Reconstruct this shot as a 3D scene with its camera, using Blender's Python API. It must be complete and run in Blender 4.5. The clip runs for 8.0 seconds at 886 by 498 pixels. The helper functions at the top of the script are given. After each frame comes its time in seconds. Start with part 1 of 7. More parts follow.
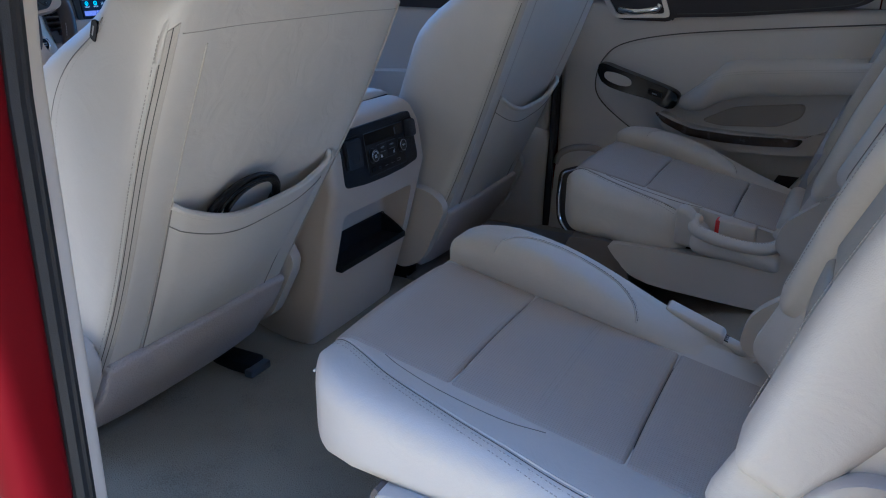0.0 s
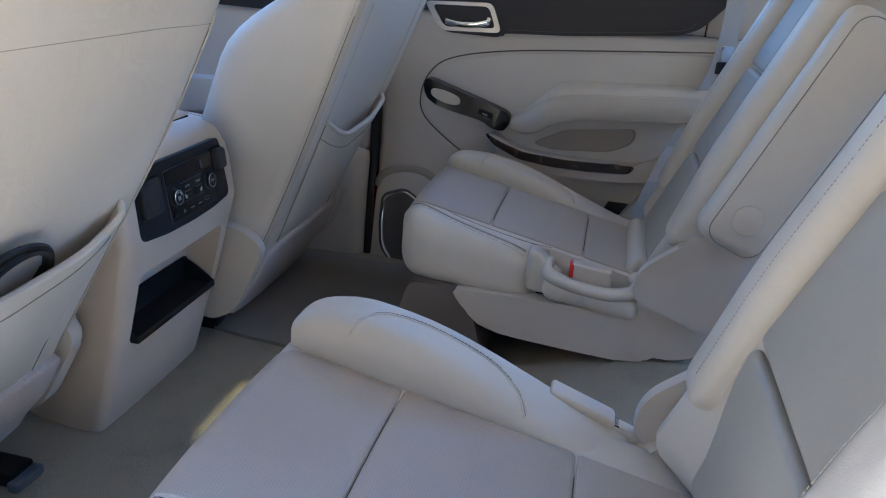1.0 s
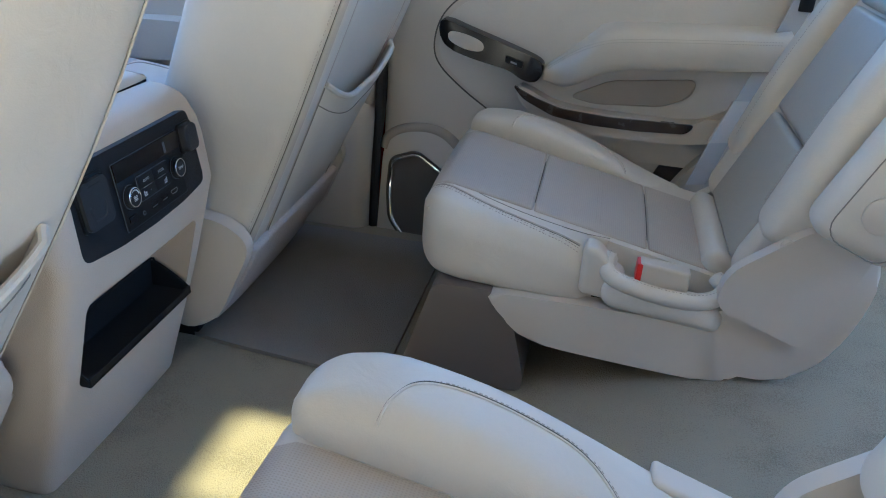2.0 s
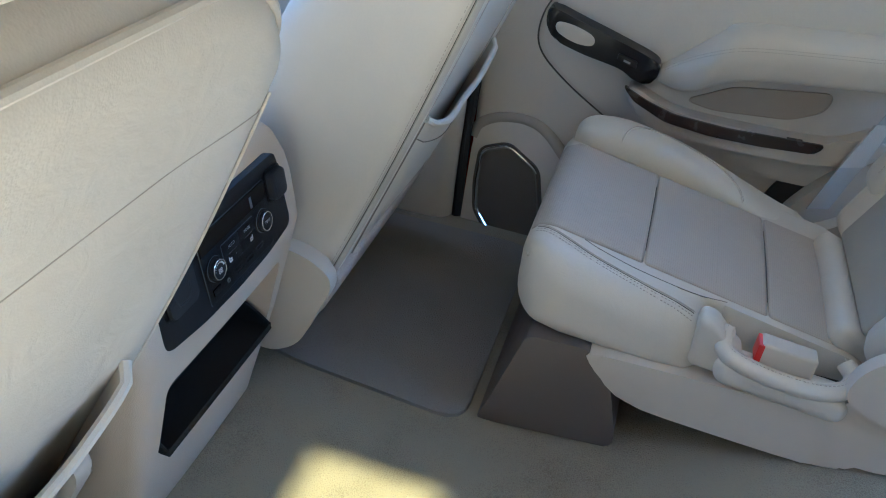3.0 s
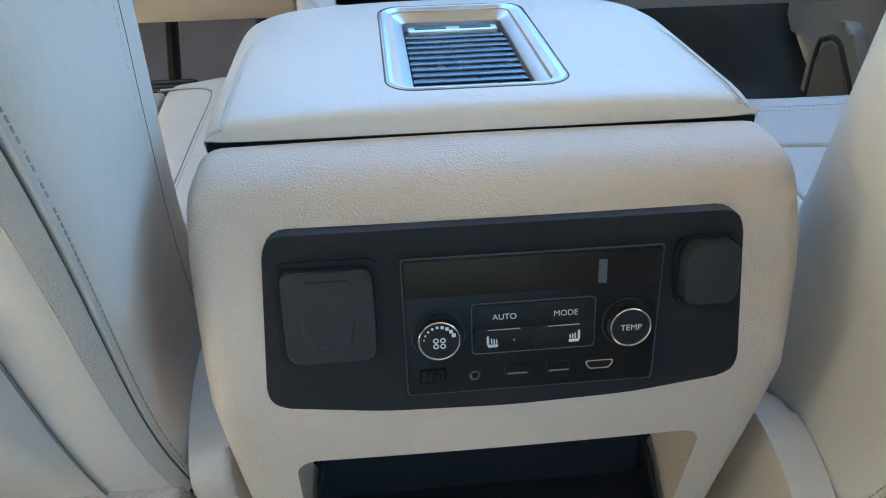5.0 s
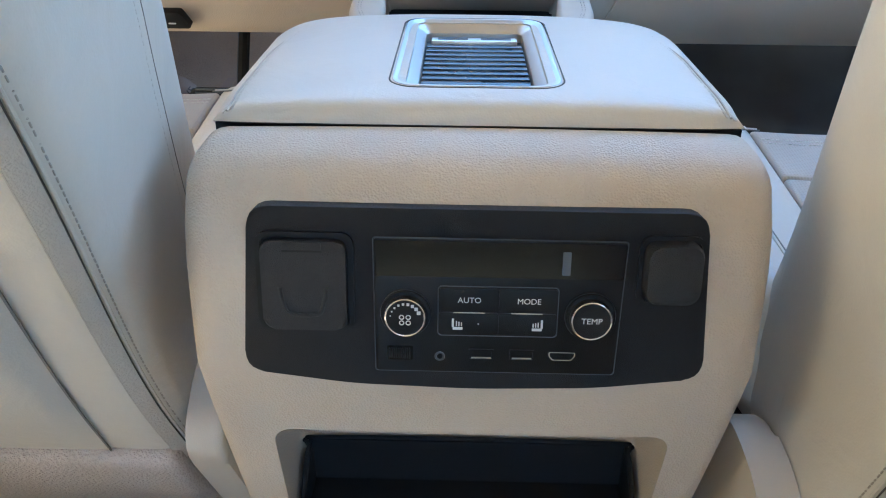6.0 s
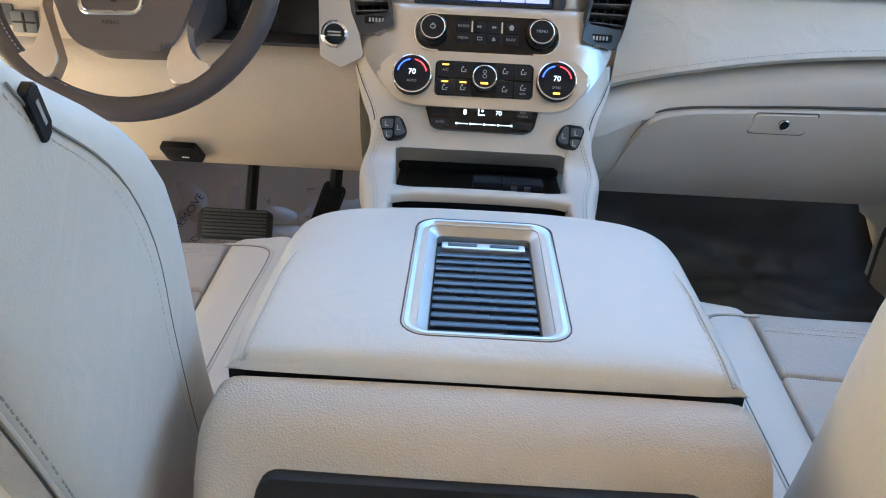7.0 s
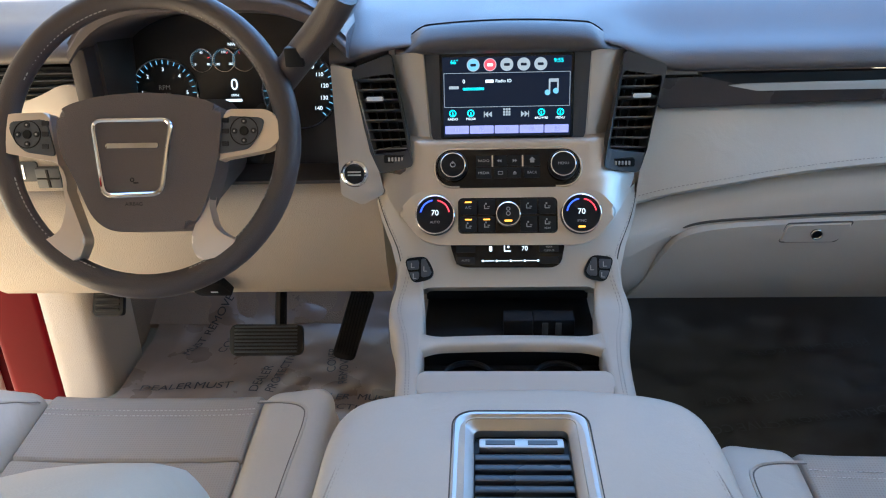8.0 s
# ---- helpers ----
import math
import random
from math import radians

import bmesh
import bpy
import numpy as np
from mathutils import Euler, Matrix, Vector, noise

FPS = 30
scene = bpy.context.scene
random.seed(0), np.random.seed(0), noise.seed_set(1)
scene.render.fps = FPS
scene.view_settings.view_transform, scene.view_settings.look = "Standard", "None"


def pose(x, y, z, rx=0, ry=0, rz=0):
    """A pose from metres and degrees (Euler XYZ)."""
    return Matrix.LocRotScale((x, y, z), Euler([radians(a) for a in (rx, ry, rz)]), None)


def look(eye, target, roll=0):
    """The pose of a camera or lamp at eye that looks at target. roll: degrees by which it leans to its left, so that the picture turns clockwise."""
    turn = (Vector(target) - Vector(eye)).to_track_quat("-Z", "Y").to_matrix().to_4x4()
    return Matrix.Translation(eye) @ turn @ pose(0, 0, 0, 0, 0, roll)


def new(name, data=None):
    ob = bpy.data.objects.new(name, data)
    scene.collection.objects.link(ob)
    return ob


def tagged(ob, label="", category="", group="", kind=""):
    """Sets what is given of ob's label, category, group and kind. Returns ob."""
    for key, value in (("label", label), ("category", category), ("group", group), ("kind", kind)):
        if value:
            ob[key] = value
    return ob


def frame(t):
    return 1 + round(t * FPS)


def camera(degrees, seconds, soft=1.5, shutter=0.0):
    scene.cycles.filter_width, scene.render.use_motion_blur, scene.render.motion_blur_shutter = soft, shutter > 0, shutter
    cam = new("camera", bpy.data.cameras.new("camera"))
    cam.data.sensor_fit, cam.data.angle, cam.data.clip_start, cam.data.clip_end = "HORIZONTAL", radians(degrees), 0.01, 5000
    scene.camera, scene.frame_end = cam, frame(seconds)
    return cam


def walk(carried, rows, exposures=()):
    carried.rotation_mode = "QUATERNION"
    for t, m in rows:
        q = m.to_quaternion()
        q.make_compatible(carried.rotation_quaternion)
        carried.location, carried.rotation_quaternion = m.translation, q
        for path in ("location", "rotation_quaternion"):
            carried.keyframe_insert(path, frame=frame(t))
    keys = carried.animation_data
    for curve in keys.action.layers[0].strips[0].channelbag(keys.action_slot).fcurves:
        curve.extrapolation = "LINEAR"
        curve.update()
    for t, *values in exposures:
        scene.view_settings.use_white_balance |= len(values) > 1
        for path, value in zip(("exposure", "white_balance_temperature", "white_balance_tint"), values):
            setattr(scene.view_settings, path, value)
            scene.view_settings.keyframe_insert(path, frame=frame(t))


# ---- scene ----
cam = camera(58.5, 8.0, soft=1.1)
PATH = [
    (0, (-1.45, -0.9172, 0.8402), (0.1285, -0.1038, 0.1644), 0.44),
    (0.5, (-1.382, -0.7963, 0.8524), (0.2865, -0.1952, 0.1707), 2.46),
    (1, (-1.227, -0.722, 0.8646), (0.5162, -0.3914, 0.1851), 4.98),
    (1.2, (-1.175, -0.7135, 0.8672), (0.5662, -0.3849, 0.1813), 4.4),
    (2.3, (-0.823, -0.5307, 0.838), (0.8325, -0.2507, -0.0514), 5.06),
    (2.5, (-0.794, -0.5065, 0.8602), (0.8432, -0.2134, -0.0584), 5.03),
    (3, (-0.709, -0.4581, 0.9968), (0.8174, -0.0882, -0.0724), 6.5),
    (3.5, (-0.574, -0.4343, 0.9875), (0.9198, 0.0696, -0.073), 14.58),
    (3.7, (-0.493, -0.4267, 0.9273), (1.014, 0.2008, -0.0449), 15.62),
    (4, (-0.344, -0.4224, 0.8534), (0.8825, 0.6449, -0.1297), 12.87),
    (4.2, (-0.261, -0.4146, 0.8114), (0.6427, 0.8963, -0.2254), 6.33),
    (4.5, (-0.154, -0.4059, 0.7744), (0.3018, 1.1267, -0.2519), -1.52),
    (4.7, (-0.115, -0.3958, 0.7452), (0.1862, 1.1799, -0.2728), -1.68),
    (5.8, (-0.018, -0.4468, 0.7034), (-0.0588, 1.2146, -0.2174), 0.04),
    (6, (-0.012, -0.4468, 0.7034), (-0.0472, 1.2166, -0.2141), 0.48),
    (6.5, (-0.017, -0.4469, 0.7318), (-0.0293, 1.2208, -0.1784), 2.02),
    (6.8, (-0.02, -0.4175, 0.7947), (-0.0561, 1.2699, -0.0777), 2.08),
    (7, (-0.026, -0.3905, 0.8387), (-0.0573, 1.3261, 0.0249), 2.71),
    (7.2, (-0.029, -0.3632, 0.8897), (-0.0698, 1.3639, 0.099), 2.46),
    (7.5, (-0.027, -0.3397, 0.9485), (-0.1087, 1.3934, 0.1741), 1.42),
    (8, (-0.035, -0.3044, 1.0042), (-0.13, 1.4129, 0.197), -1.87),
]
EXPOSURES = [(0.0, 2.15, 3930, 1), (0.5, 2.63, 4030, 1), (1.2, 3.2, 4160, -1), (2.5, 3.6, 4130, -7), (3.0, 3.6, 4090, -7), (3.5, 3.64, 4140, -7), (4.0, 3.8, 4180, -12), (4.5, 3.88, 4420, -12), (6.0, 3.93, 5050, -7), (7.0, 3.8, 5250, -5), (8.0, 3.2, 5330, -3)]
walk(cam, [(t, look(eye, target, roll)) for t, eye, target, roll in PATH], EXPOSURES)

from mathutils.bvhtree import BVHTree

# ---------------------------------------------------------------- light
scene.cycles.max_bounces, scene.cycles.diffuse_bounces = 14, 10
world = bpy.data.worlds.new("sky")
scene.world = world
world.use_nodes = True
wn, wl = world.node_tree.nodes, world.node_tree.links
sky = wn.new("ShaderNodeTexSky")
sky.sky_type = "NISHITA"
sky.sun_disc = False
sky.sun_elevation, sky.sun_rotation = radians(62), radians(-171)
wl.new(sky.outputs[0], wn["Background"].inputs[0])
wn["Background"].inputs[1].default_value = 0.15
sun_data = bpy.data.lights.new("sun", "SUN")
sun_data.energy, sun_data.angle, sun_data.color = 3.6, radians(2.2), (1.0, 0.90, 0.75)
sun = new("sun", sun_data)
sun.matrix_world = look((-0.24, -1.53, 3.0), (0.0, 0.0, 0.0))


# ---------------------------------------------------------------- materials
def make(name, base, rough=0.5, metal=0.0, grain=0.0, grain_scale=700.0, blotch=0.06, blotch_scale=7.0,
         holes=0.0, coat=0.0, fibre=False, depth=0.0006, spec=0.5, alpha=1.0, trans=0.0, rough_var=0.06, wrinkle=0.0):
    """A procedural surface: base colour with two scales of variation, and a fine relief."""
    m = bpy.data.materials.new(name)
    m.use_nodes = True
    n, l = m.node_tree.nodes, m.node_tree.links
    b = n["Principled BSDF"]
    co = n.new("ShaderNodeTexCoord")
    big = n.new("ShaderNodeTexNoise")
    big.inputs["Scale"].default_value = blotch_scale
    big.inputs["Detail"].default_value = 6
    l.new(co.outputs["Object"], big.inputs["Vector"])
    fine = n.new("ShaderNodeTexNoise")
    fine.inputs["Scale"].default_value = grain_scale * (0.35 if fibre else 0.5)
    fine.inputs["Detail"].default_value = 3
    l.new(co.outputs["Object"], fine.inputs["Vector"])
    mixed = n.new("ShaderNodeMath")
    mixed.operation = "MULTIPLY_ADD"
    l.new(fine.outputs[0], mixed.inputs[0])
    mixed.inputs[1].default_value = 0.9 if fibre else 0.25
    l.new(big.outputs[0], mixed.inputs[2])
    ramp = n.new("ShaderNodeMapRange")
    ramp.inputs["From Min"].default_value, ramp.inputs["From Max"].default_value = 0.3, 0.95
    ramp.inputs["To Min"].default_value, ramp.inputs["To Max"].default_value = 1 - blotch, 1 + blotch
    l.new(mixed.outputs[0], ramp.inputs["Value"])
    colour = n.new("ShaderNodeVectorMath")
    colour.operation = "SCALE"
    colour.inputs[0].default_value = base
    l.new(ramp.outputs[0], colour.inputs["Scale"])
    out = colour.outputs[0]
    rr = n.new("ShaderNodeMapRange")
    rr.inputs["From Min"].default_value, rr.inputs["From Max"].default_value = 0.3, 0.7
    rr.inputs["To Min"].default_value, rr.inputs["To Max"].default_value = max(0.02, rough - rough_var), min(1, rough + rough_var)
    l.new(big.outputs[0], rr.inputs["Value"])
    l.new(rr.outputs[0], b.inputs["Roughness"])
    height = None
    if grain:
        if fibre:
            height = fine.outputs[0]
        else:
            cells = n.new("ShaderNodeTexVoronoi")
            cells.inputs["Scale"].default_value = grain_scale
            l.new(co.outputs["Object"], cells.inputs["Vector"])
            height = cells.outputs["Distance"]
    if holes:
        dots = n.new("ShaderNodeTexVoronoi")
        dots.inputs["Scale"].default_value = holes
        dots.inputs["Randomness"].default_value = 0.0
        dots.voronoi_dimensions = "2D"
        l.new(co.outputs["Object"], dots.inputs["Vector"])
        pit = n.new("ShaderNodeMapRange")
        pit.inputs["From Min"].default_value, pit.inputs["From Max"].default_value = 0.2, 0.34
        l.new(dots.outputs["Distance"], pit.inputs["Value"])
        tint = n.new("ShaderNodeMapRange")
        tint.inputs["To Min"].default_value, tint.inputs["To Max"].default_value = 0.88, 1.0
        l.new(pit.outputs[0], tint.inputs["Value"])
        sc = n.new("ShaderNodeVectorMath")
        sc.operation = "SCALE"
        l.new(out, sc.inputs[0])
        l.new(tint.outputs[0], sc.inputs["Scale"])
        out = sc.outputs[0]
        if height:
            add = n.new("ShaderNodeMath")
            add.operation = "MULTIPLY_ADD"
            l.new(height, add.inputs[0])
            add.inputs[1].default_value = 0.3
            l.new(pit.outputs[0], add.inputs[2])
            height = add.outputs[0]
        else:
            height = pit.outputs[0]
    if height:
        bump = n.new("ShaderNodeBump")
        bump.inputs["Strength"].default_value = grain
        bump.inputs["Distance"].default_value = depth if not fibre else 0.003
        l.new(height, bump.inputs["Height"])
        l.new(bump.outputs[0], b.inputs["Normal"])
        if wrinkle:
            waves = n.new("ShaderNodeTexNoise")
            waves.inputs["Scale"].default_value = 16
            waves.inputs["Detail"].default_value = 4
            waves.inputs["Distortion"].default_value = 1.2
            l.new(co.outputs["Object"], waves.inputs["Vector"])
            low_bump = n.new("ShaderNodeBump")
            low_bump.inputs["Strength"].default_value = wrinkle
            low_bump.inputs["Distance"].default_value = 0.006
            l.new(waves.outputs[0], low_bump.inputs["Height"])
            l.new(low_bump.outputs[0], bump.inputs["Normal"])
    l.new(out, b.inputs["Base Color"])
    b.inputs["Metallic"].default_value = metal
    b.inputs["Coat Weight"].default_value = coat
    b.inputs["Coat Roughness"].default_value = 0.08
    b.inputs["Specular IOR Level"].default_value = spec
    b.inputs["Alpha"].default_value = alpha
    b.inputs["Transmission Weight"].default_value = trans
    return m


def glowing(name, colour, strength):
    m = bpy.data.materials.new(name)
    m.use_nodes = True
    b = m.node_tree.nodes["Principled BSDF"]
    b.inputs["Base Color"].default_value = (*[c * 0.3 for c in colour], 1)
    b.inputs["Emission Color"].default_value = (*colour, 1)
    b.inputs["Emission Strength"].default_value = strength
    b.inputs["Roughness"].default_value = 0.3
    return m


LEATHER = make("leather", (0.57, 0.535, 0.475), 0.46, grain=0.18, grain_scale=620, blotch=0.06, wrinkle=0.32)
PERF = make("perforated_leather", (0.43, 0.385, 0.33), 0.52, grain=0.35, grain_scale=620, holes=285, blotch=0.06, wrinkle=0.3)
PERFB = make("leather_insert", (0.36, 0.35, 0.315), 0.5, grain=0.3, grain_scale=620, blotch=0.06, wrinkle=0.25)
SOFTSEAM = make("pale_seam", (0.21, 0.195, 0.17), 0.7)
VINYL = make("seat_vinyl", (0.51, 0.47, 0.41), 0.5, grain=0.25, grain_scale=650, blotch=0.05)
CREAM = make("cream_plastic", (0.50, 0.43, 0.345), 0.44, grain=0.65, grain_scale=640, depth=0.0007, blotch=0.05)
# Taupe of the speaker mouldings; also stands for shade inside the pull pocket.
PODTOP_AND_SHADE = make("taupe_moulding_and_pocket_shade", (0.34, 0.30, 0.245), 0.5, grain=0.2, grain_scale=900, blotch=0.05)
SMOOTH = make("smooth_cream_plastic", (0.54, 0.495, 0.43), 0.42, grain=0.12, grain_scale=900, blotch=0.04)
TAUPE = make("taupe_plastic", (0.12, 0.102, 0.09), 0.55, grain=0.3, grain_scale=600)
STRIP = make("grey_seat_fabric", (0.45, 0.415, 0.36), 0.85, grain=0.5, grain_scale=1400, fibre=True, blotch=0.05)
PALE_THREAD = make("pale_thread", (0.68, 0.64, 0.58), 0.8)
THREAD = make("thread", (0.37, 0.345, 0.30), 0.8)
SEAM = make("seam_shadow", (0.085, 0.078, 0.068), 0.8)
BLACK = make("black_plastic", (0.007, 0.0074, 0.0085), 0.42, grain=0.3, grain_scale=1500, blotch=0.2, spec=0.25)
FLAP = make("black_outlet_plastic", (0.020, 0.021, 0.0245), 0.5, grain=0.6, grain_scale=1500, depth=0.0008, blotch=0.15, spec=0.35)
MATTE = make("matte_black_plastic", (0.0115, 0.0122, 0.0145), 0.5, grain=0.5, grain_scale=1800, blotch=0.15, spec=0.22)
GLOSS = make("gloss_black", (0.006, 0.006, 0.007), 0.16, spec=0.35, blotch=0.1, rough_var=0.02)
RUBBER = make("black_rubber", (0.014, 0.014, 0.015), 0.6, grain=0.3, blotch=0.2)
CASE = make("charcoal_instrument_plastic", (0.075, 0.071, 0.072), 0.42, grain=0.4, grain_scale=900, blotch=0.15)
HOOD = make("dark_hood_leather", (0.075, 0.068, 0.070), 0.38, grain=0.4, grain_scale=800, blotch=0.1)
DARK = make("dark_brown_leather", (0.115, 0.105, 0.108), 0.40, grain=0.4, grain_scale=800, blotch=0.1, spec=0.65)
VENT = make("dark_grey_vent_plastic", (0.048, 0.052, 0.060), 0.38, grain=0.3, grain_scale=1500, blotch=0.1)
VANE = make("grey_vent_vane", (0.17, 0.165, 0.16), 0.4)
RIM = make("dark_rim_leather", (0.066, 0.056, 0.058), 0.34, grain=0.4, grain_scale=900, blotch=0.12)
DIAL = make("instrument_face", (0.036, 0.034, 0.033), 0.22, blotch=0.1)
TRIM = make("dark_brown_gloss_trim", (0.040, 0.031, 0.030), 0.28, blotch=0.15)
DOORTOP = make("dark_door_leather", (0.036, 0.032, 0.034), 0.48, grain=0.4, grain_scale=800, blotch=0.1, spec=0.3)
SPOKE = make("satin_champagne", (0.74, 0.67, 0.61), 0.32, metal=0.85, grain=0.06, grain_scale=2500, blotch=0.05)
BROWN = make("brown_wheel_leather", (0.105, 0.090, 0.094), 0.36, grain=0.4, grain_scale=900, blotch=0.12)
SILVER = make("satin_silver", (0.60, 0.555, 0.50), 0.36, metal=0.8, grain=0.06, grain_scale=2500, blotch=0.05)
SATIN = make("satin_chrome", (0.56, 0.54, 0.51), 0.46, metal=1.0, grain=0.05, grain_scale=2500, blotch=0.04)
SLAT = make("roller_slats", (0.03, 0.034, 0.042), 0.27, blotch=0.1)
CHROME = make("chrome", (0.82, 0.82, 0.83), 0.09, metal=1.0, blotch=0.03, rough_var=0.03)
WOOD = make("dark_wood", (0.030, 0.021, 0.017), 0.24, coat=0.35, blotch=0.35, blotch_scale=25)
CARPET = make("carpet", (0.185, 0.165, 0.122), 0.95, grain=1.0, grain_scale=1300, fibre=True, blotch=0.55, blotch_scale=8, spec=0.1)
MAT = make("floor_mat_carpet", (0.20, 0.188, 0.172), 0.95, grain=1.0, grain_scale=1500, fibre=True, blotch=0.2, spec=0.1)
FUZZ = make("grey_brown_carpet_trim", (0.42, 0.38, 0.355), 0.95, grain=1.0, grain_scale=900, fibre=True, blotch=0.2, spec=0.1)
TOE = make("brown_carpet", (0.235, 0.18, 0.135), 0.95, grain=1.0, grain_scale=1300, fibre=True, blotch=0.3, blotch_scale=8, spec=0.1)
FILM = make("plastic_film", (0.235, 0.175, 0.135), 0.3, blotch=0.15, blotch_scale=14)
# Darker copy of FILM: the right footwell's shade is put into its colour.
FILM_SHADED = make("plastic_film_in_shade", (0.036, 0.033, 0.030), 0.42, spec=0.16, blotch=0.2, blotch_scale=14)
INK = make("black_ink", (0.02, 0.02, 0.02), 0.5)
RED = make("red_paint", (0.10, 0.002, 0.004), 0.4, spec=0.06, blotch=0.05)
BUTTON_RED = make("red_button", (0.55, 0.02, 0.015), 0.35)
GREYBTN = make("grey_buttons", (0.07, 0.08, 0.095), 0.35, blotch=0.1)
HEAD = make("headliner_cloth", (0.50, 0.46, 0.40), 0.95, grain=0.4, fibre=True, spec=0.1)
GROUND = make("pale_concrete", (0.44, 0.30, 0.165), 0.9, grain=0.6, grain_scale=160, fibre=True, blotch=0.2, blotch_scale=1.5)
# For the unseen ring that blocks low sky and bounces warm light.
BACKDROP = make("tan_sky_block", (0.26, 0.205, 0.14), 0.95, grain=0.0, blotch=0.35, blotch_scale=0.25, spec=0.1)
WEBBING = make("grey_webbing", (0.36, 0.345, 0.315), 0.75, grain=0.6, grain_scale=1200)
MESHMAT = make("speaker_mesh", (0.10, 0.088, 0.075), 0.6, grain=1.0, grain_scale=450)
WHITE = glowing("white_legend", (0.9, 0.93, 0.95), 0.20)
PAINT = make("white_print", (0.62, 0.63, 0.64), 0.5)
CYAN = glowing("cyan_legend", (0.1, 0.75, 0.8), 0.28)
AMBER = glowing("amber_light", (1.0, 0.36, 0.03), 0.5)
BLUE = glowing("blue_arc", (0.05, 0.08, 0.9), 0.48)
REDGLOW = glowing("red_arc", (0.9, 0.04, 0.06), 0.30)
LILAC = glowing("lilac_key", (0.36, 0.34, 0.72), 0.15)
ICON = glowing("icon_blue", (0.2, 0.45, 0.65), 0.17)
ICONG = glowing("icon_grey", (0.45, 0.47, 0.5), 0.12)
PANEL = glowing("dark_screen", (0.006, 0.008, 0.016), 0.20)
PANEL.node_tree.nodes["Principled BSDF"].inputs["Specular IOR Level"].default_value = 0.15


def tinted_glass(name, colour):
    """Clear tinted glass that lets the sun through."""
    m = bpy.data.materials.new(name)
    m.use_nodes = True
    n, l = m.node_tree.nodes, m.node_tree.links
    clear, shine, both = n.new("ShaderNodeBsdfTransparent"), n.new("ShaderNodeBsdfGlossy"), n.new("ShaderNodeMixShader")
    clear.inputs[0].default_value = (*colour, 1)
    shine.inputs["Roughness"].default_value = 0.05
    both.inputs[0].default_value = 0.06
    l.new(clear.outputs[0], both.inputs[1])
    l.new(shine.outputs[0], both.inputs[2])
    l.new(both.outputs[0], n["Material Output"].inputs[0])
    return m


# Tint of the unseen roof pane, chosen to yellow the floor's sun patch.
GLASS = tinted_glass("sun_patch_tint", (0.68, 0.58, 0.38))
CLEAR = tinted_glass("clear_glass", (0.86, 0.89, 0.88))
GREYINK = make("grey_legend", (0.38, 0.38, 0.38), 0.5)


# ---------------------------------------------------------------- mesh tools
def thing(name, base, label, category, group="", kind=""):
    ob = new(name)
    ob.empty_display_size = 0.05
    ob.location = base
    return tagged(ob, label, category, group, kind)


def finish(name, bm, material, sharp=38):
    bmesh.ops.recalc_face_normals(bm, faces=bm.faces)
    me = bpy.data.meshes.new(name)
    bm.to_mesh(me)
    bm.free()
    me.materials.append(material)
    me.polygons.foreach_set("use_smooth", [True] * len(me.polygons))
    me.set_sharp_from_angle(angle=radians(sharp))
    return me


def part(name, bm, material, parent, label="", sharp=38):
    """One mesh object, with its vertices in the world's metres, under a thing or a part."""
    ob = new(name, finish(name, bm, material, sharp))
    ob.parent = parent
    ob.matrix_parent_inverse = Matrix.Translation(-parent.location)
    return tagged(ob, label)


def structure(name, bm, material, label, category, sharp=38):
    return tagged(new(name, finish(name, bm, material, sharp)), label, category, kind="structure")


def single(name, bm, material, label, category, group=""):
    return tagged(new(name, finish(name, bm, material)), label, category, group)


def steps(lo, hi, r, n):
    inner = [lo + r + (hi - lo - 2 * r) * i / n for i in range(n + 1)]
    return [lo, lo + 0.18 * r, lo + 0.42 * r, lo + 0.7 * r] + inner + [hi - 0.7 * r, hi - 0.42 * r, hi - 0.18 * r, hi]


def soft(lo, hi, r, n=(6, 6, 6), fn=None):
    """A cushion-like box with well rounded edges, fine enough to be bent by fn."""
    lo, hi = Vector(lo), Vector(hi)
    r = min(r, *[(hi[i] - lo[i]) * 0.49 for i in range(3)])
    ax = [steps(lo[i], hi[i], r, n[i]) for i in range(3)]
    bm = bmesh.new()
    made = {}

    def vert(p):
        q = Vector([min(max(p[i], lo[i] + r), hi[i] - r) for i in range(3)])
        d = Vector(p) - q
        if d.length > 1e-9:
            m = max(abs(c) for c in d)
            q = q + d.normalized() * min(r, m * (r / m if m > 0 else 0)) if m > 0 else q
        key = tuple(round(c, 7) for c in p)
        if key not in made:
            made[key] = bm.verts.new(fn(q) if fn else q)
        return made[key]

    for a in range(3):
        b, c = (a + 1) % 3, (a + 2) % 3
        for end in (lo[a], hi[a]):
            for i in range(len(ax[b]) - 1):
                for j in range(len(ax[c]) - 1):
                    quad = []
                    for u, v in ((i, j), (i + 1, j), (i + 1, j + 1), (i, j + 1)):
                        p = [0, 0, 0]
                        p[a], p[b], p[c] = end, ax[b][u], ax[c][v]
                        quad.append(vert(p))
                    try:
                        bm.faces.new(quad)
                    except ValueError:
                        pass
    return bm


def box(lo, hi, bev=0.003, seg=2, fn=None):
    bm = bmesh.new()
    bmesh.ops.create_cube(bm, size=1.0)
    for v in bm.verts:
        v.co = [lo[i] + (v.co[i] + 0.5) * (hi[i] - lo[i]) for i in range(3)]
    if bev:
        bmesh.ops.bevel(bm, geom=bm.edges[:], offset=bev, segments=seg, affect="EDGES", profile=0.6)
    if fn:
        for v in bm.verts:
            v.co = fn(v.co)
    return bm


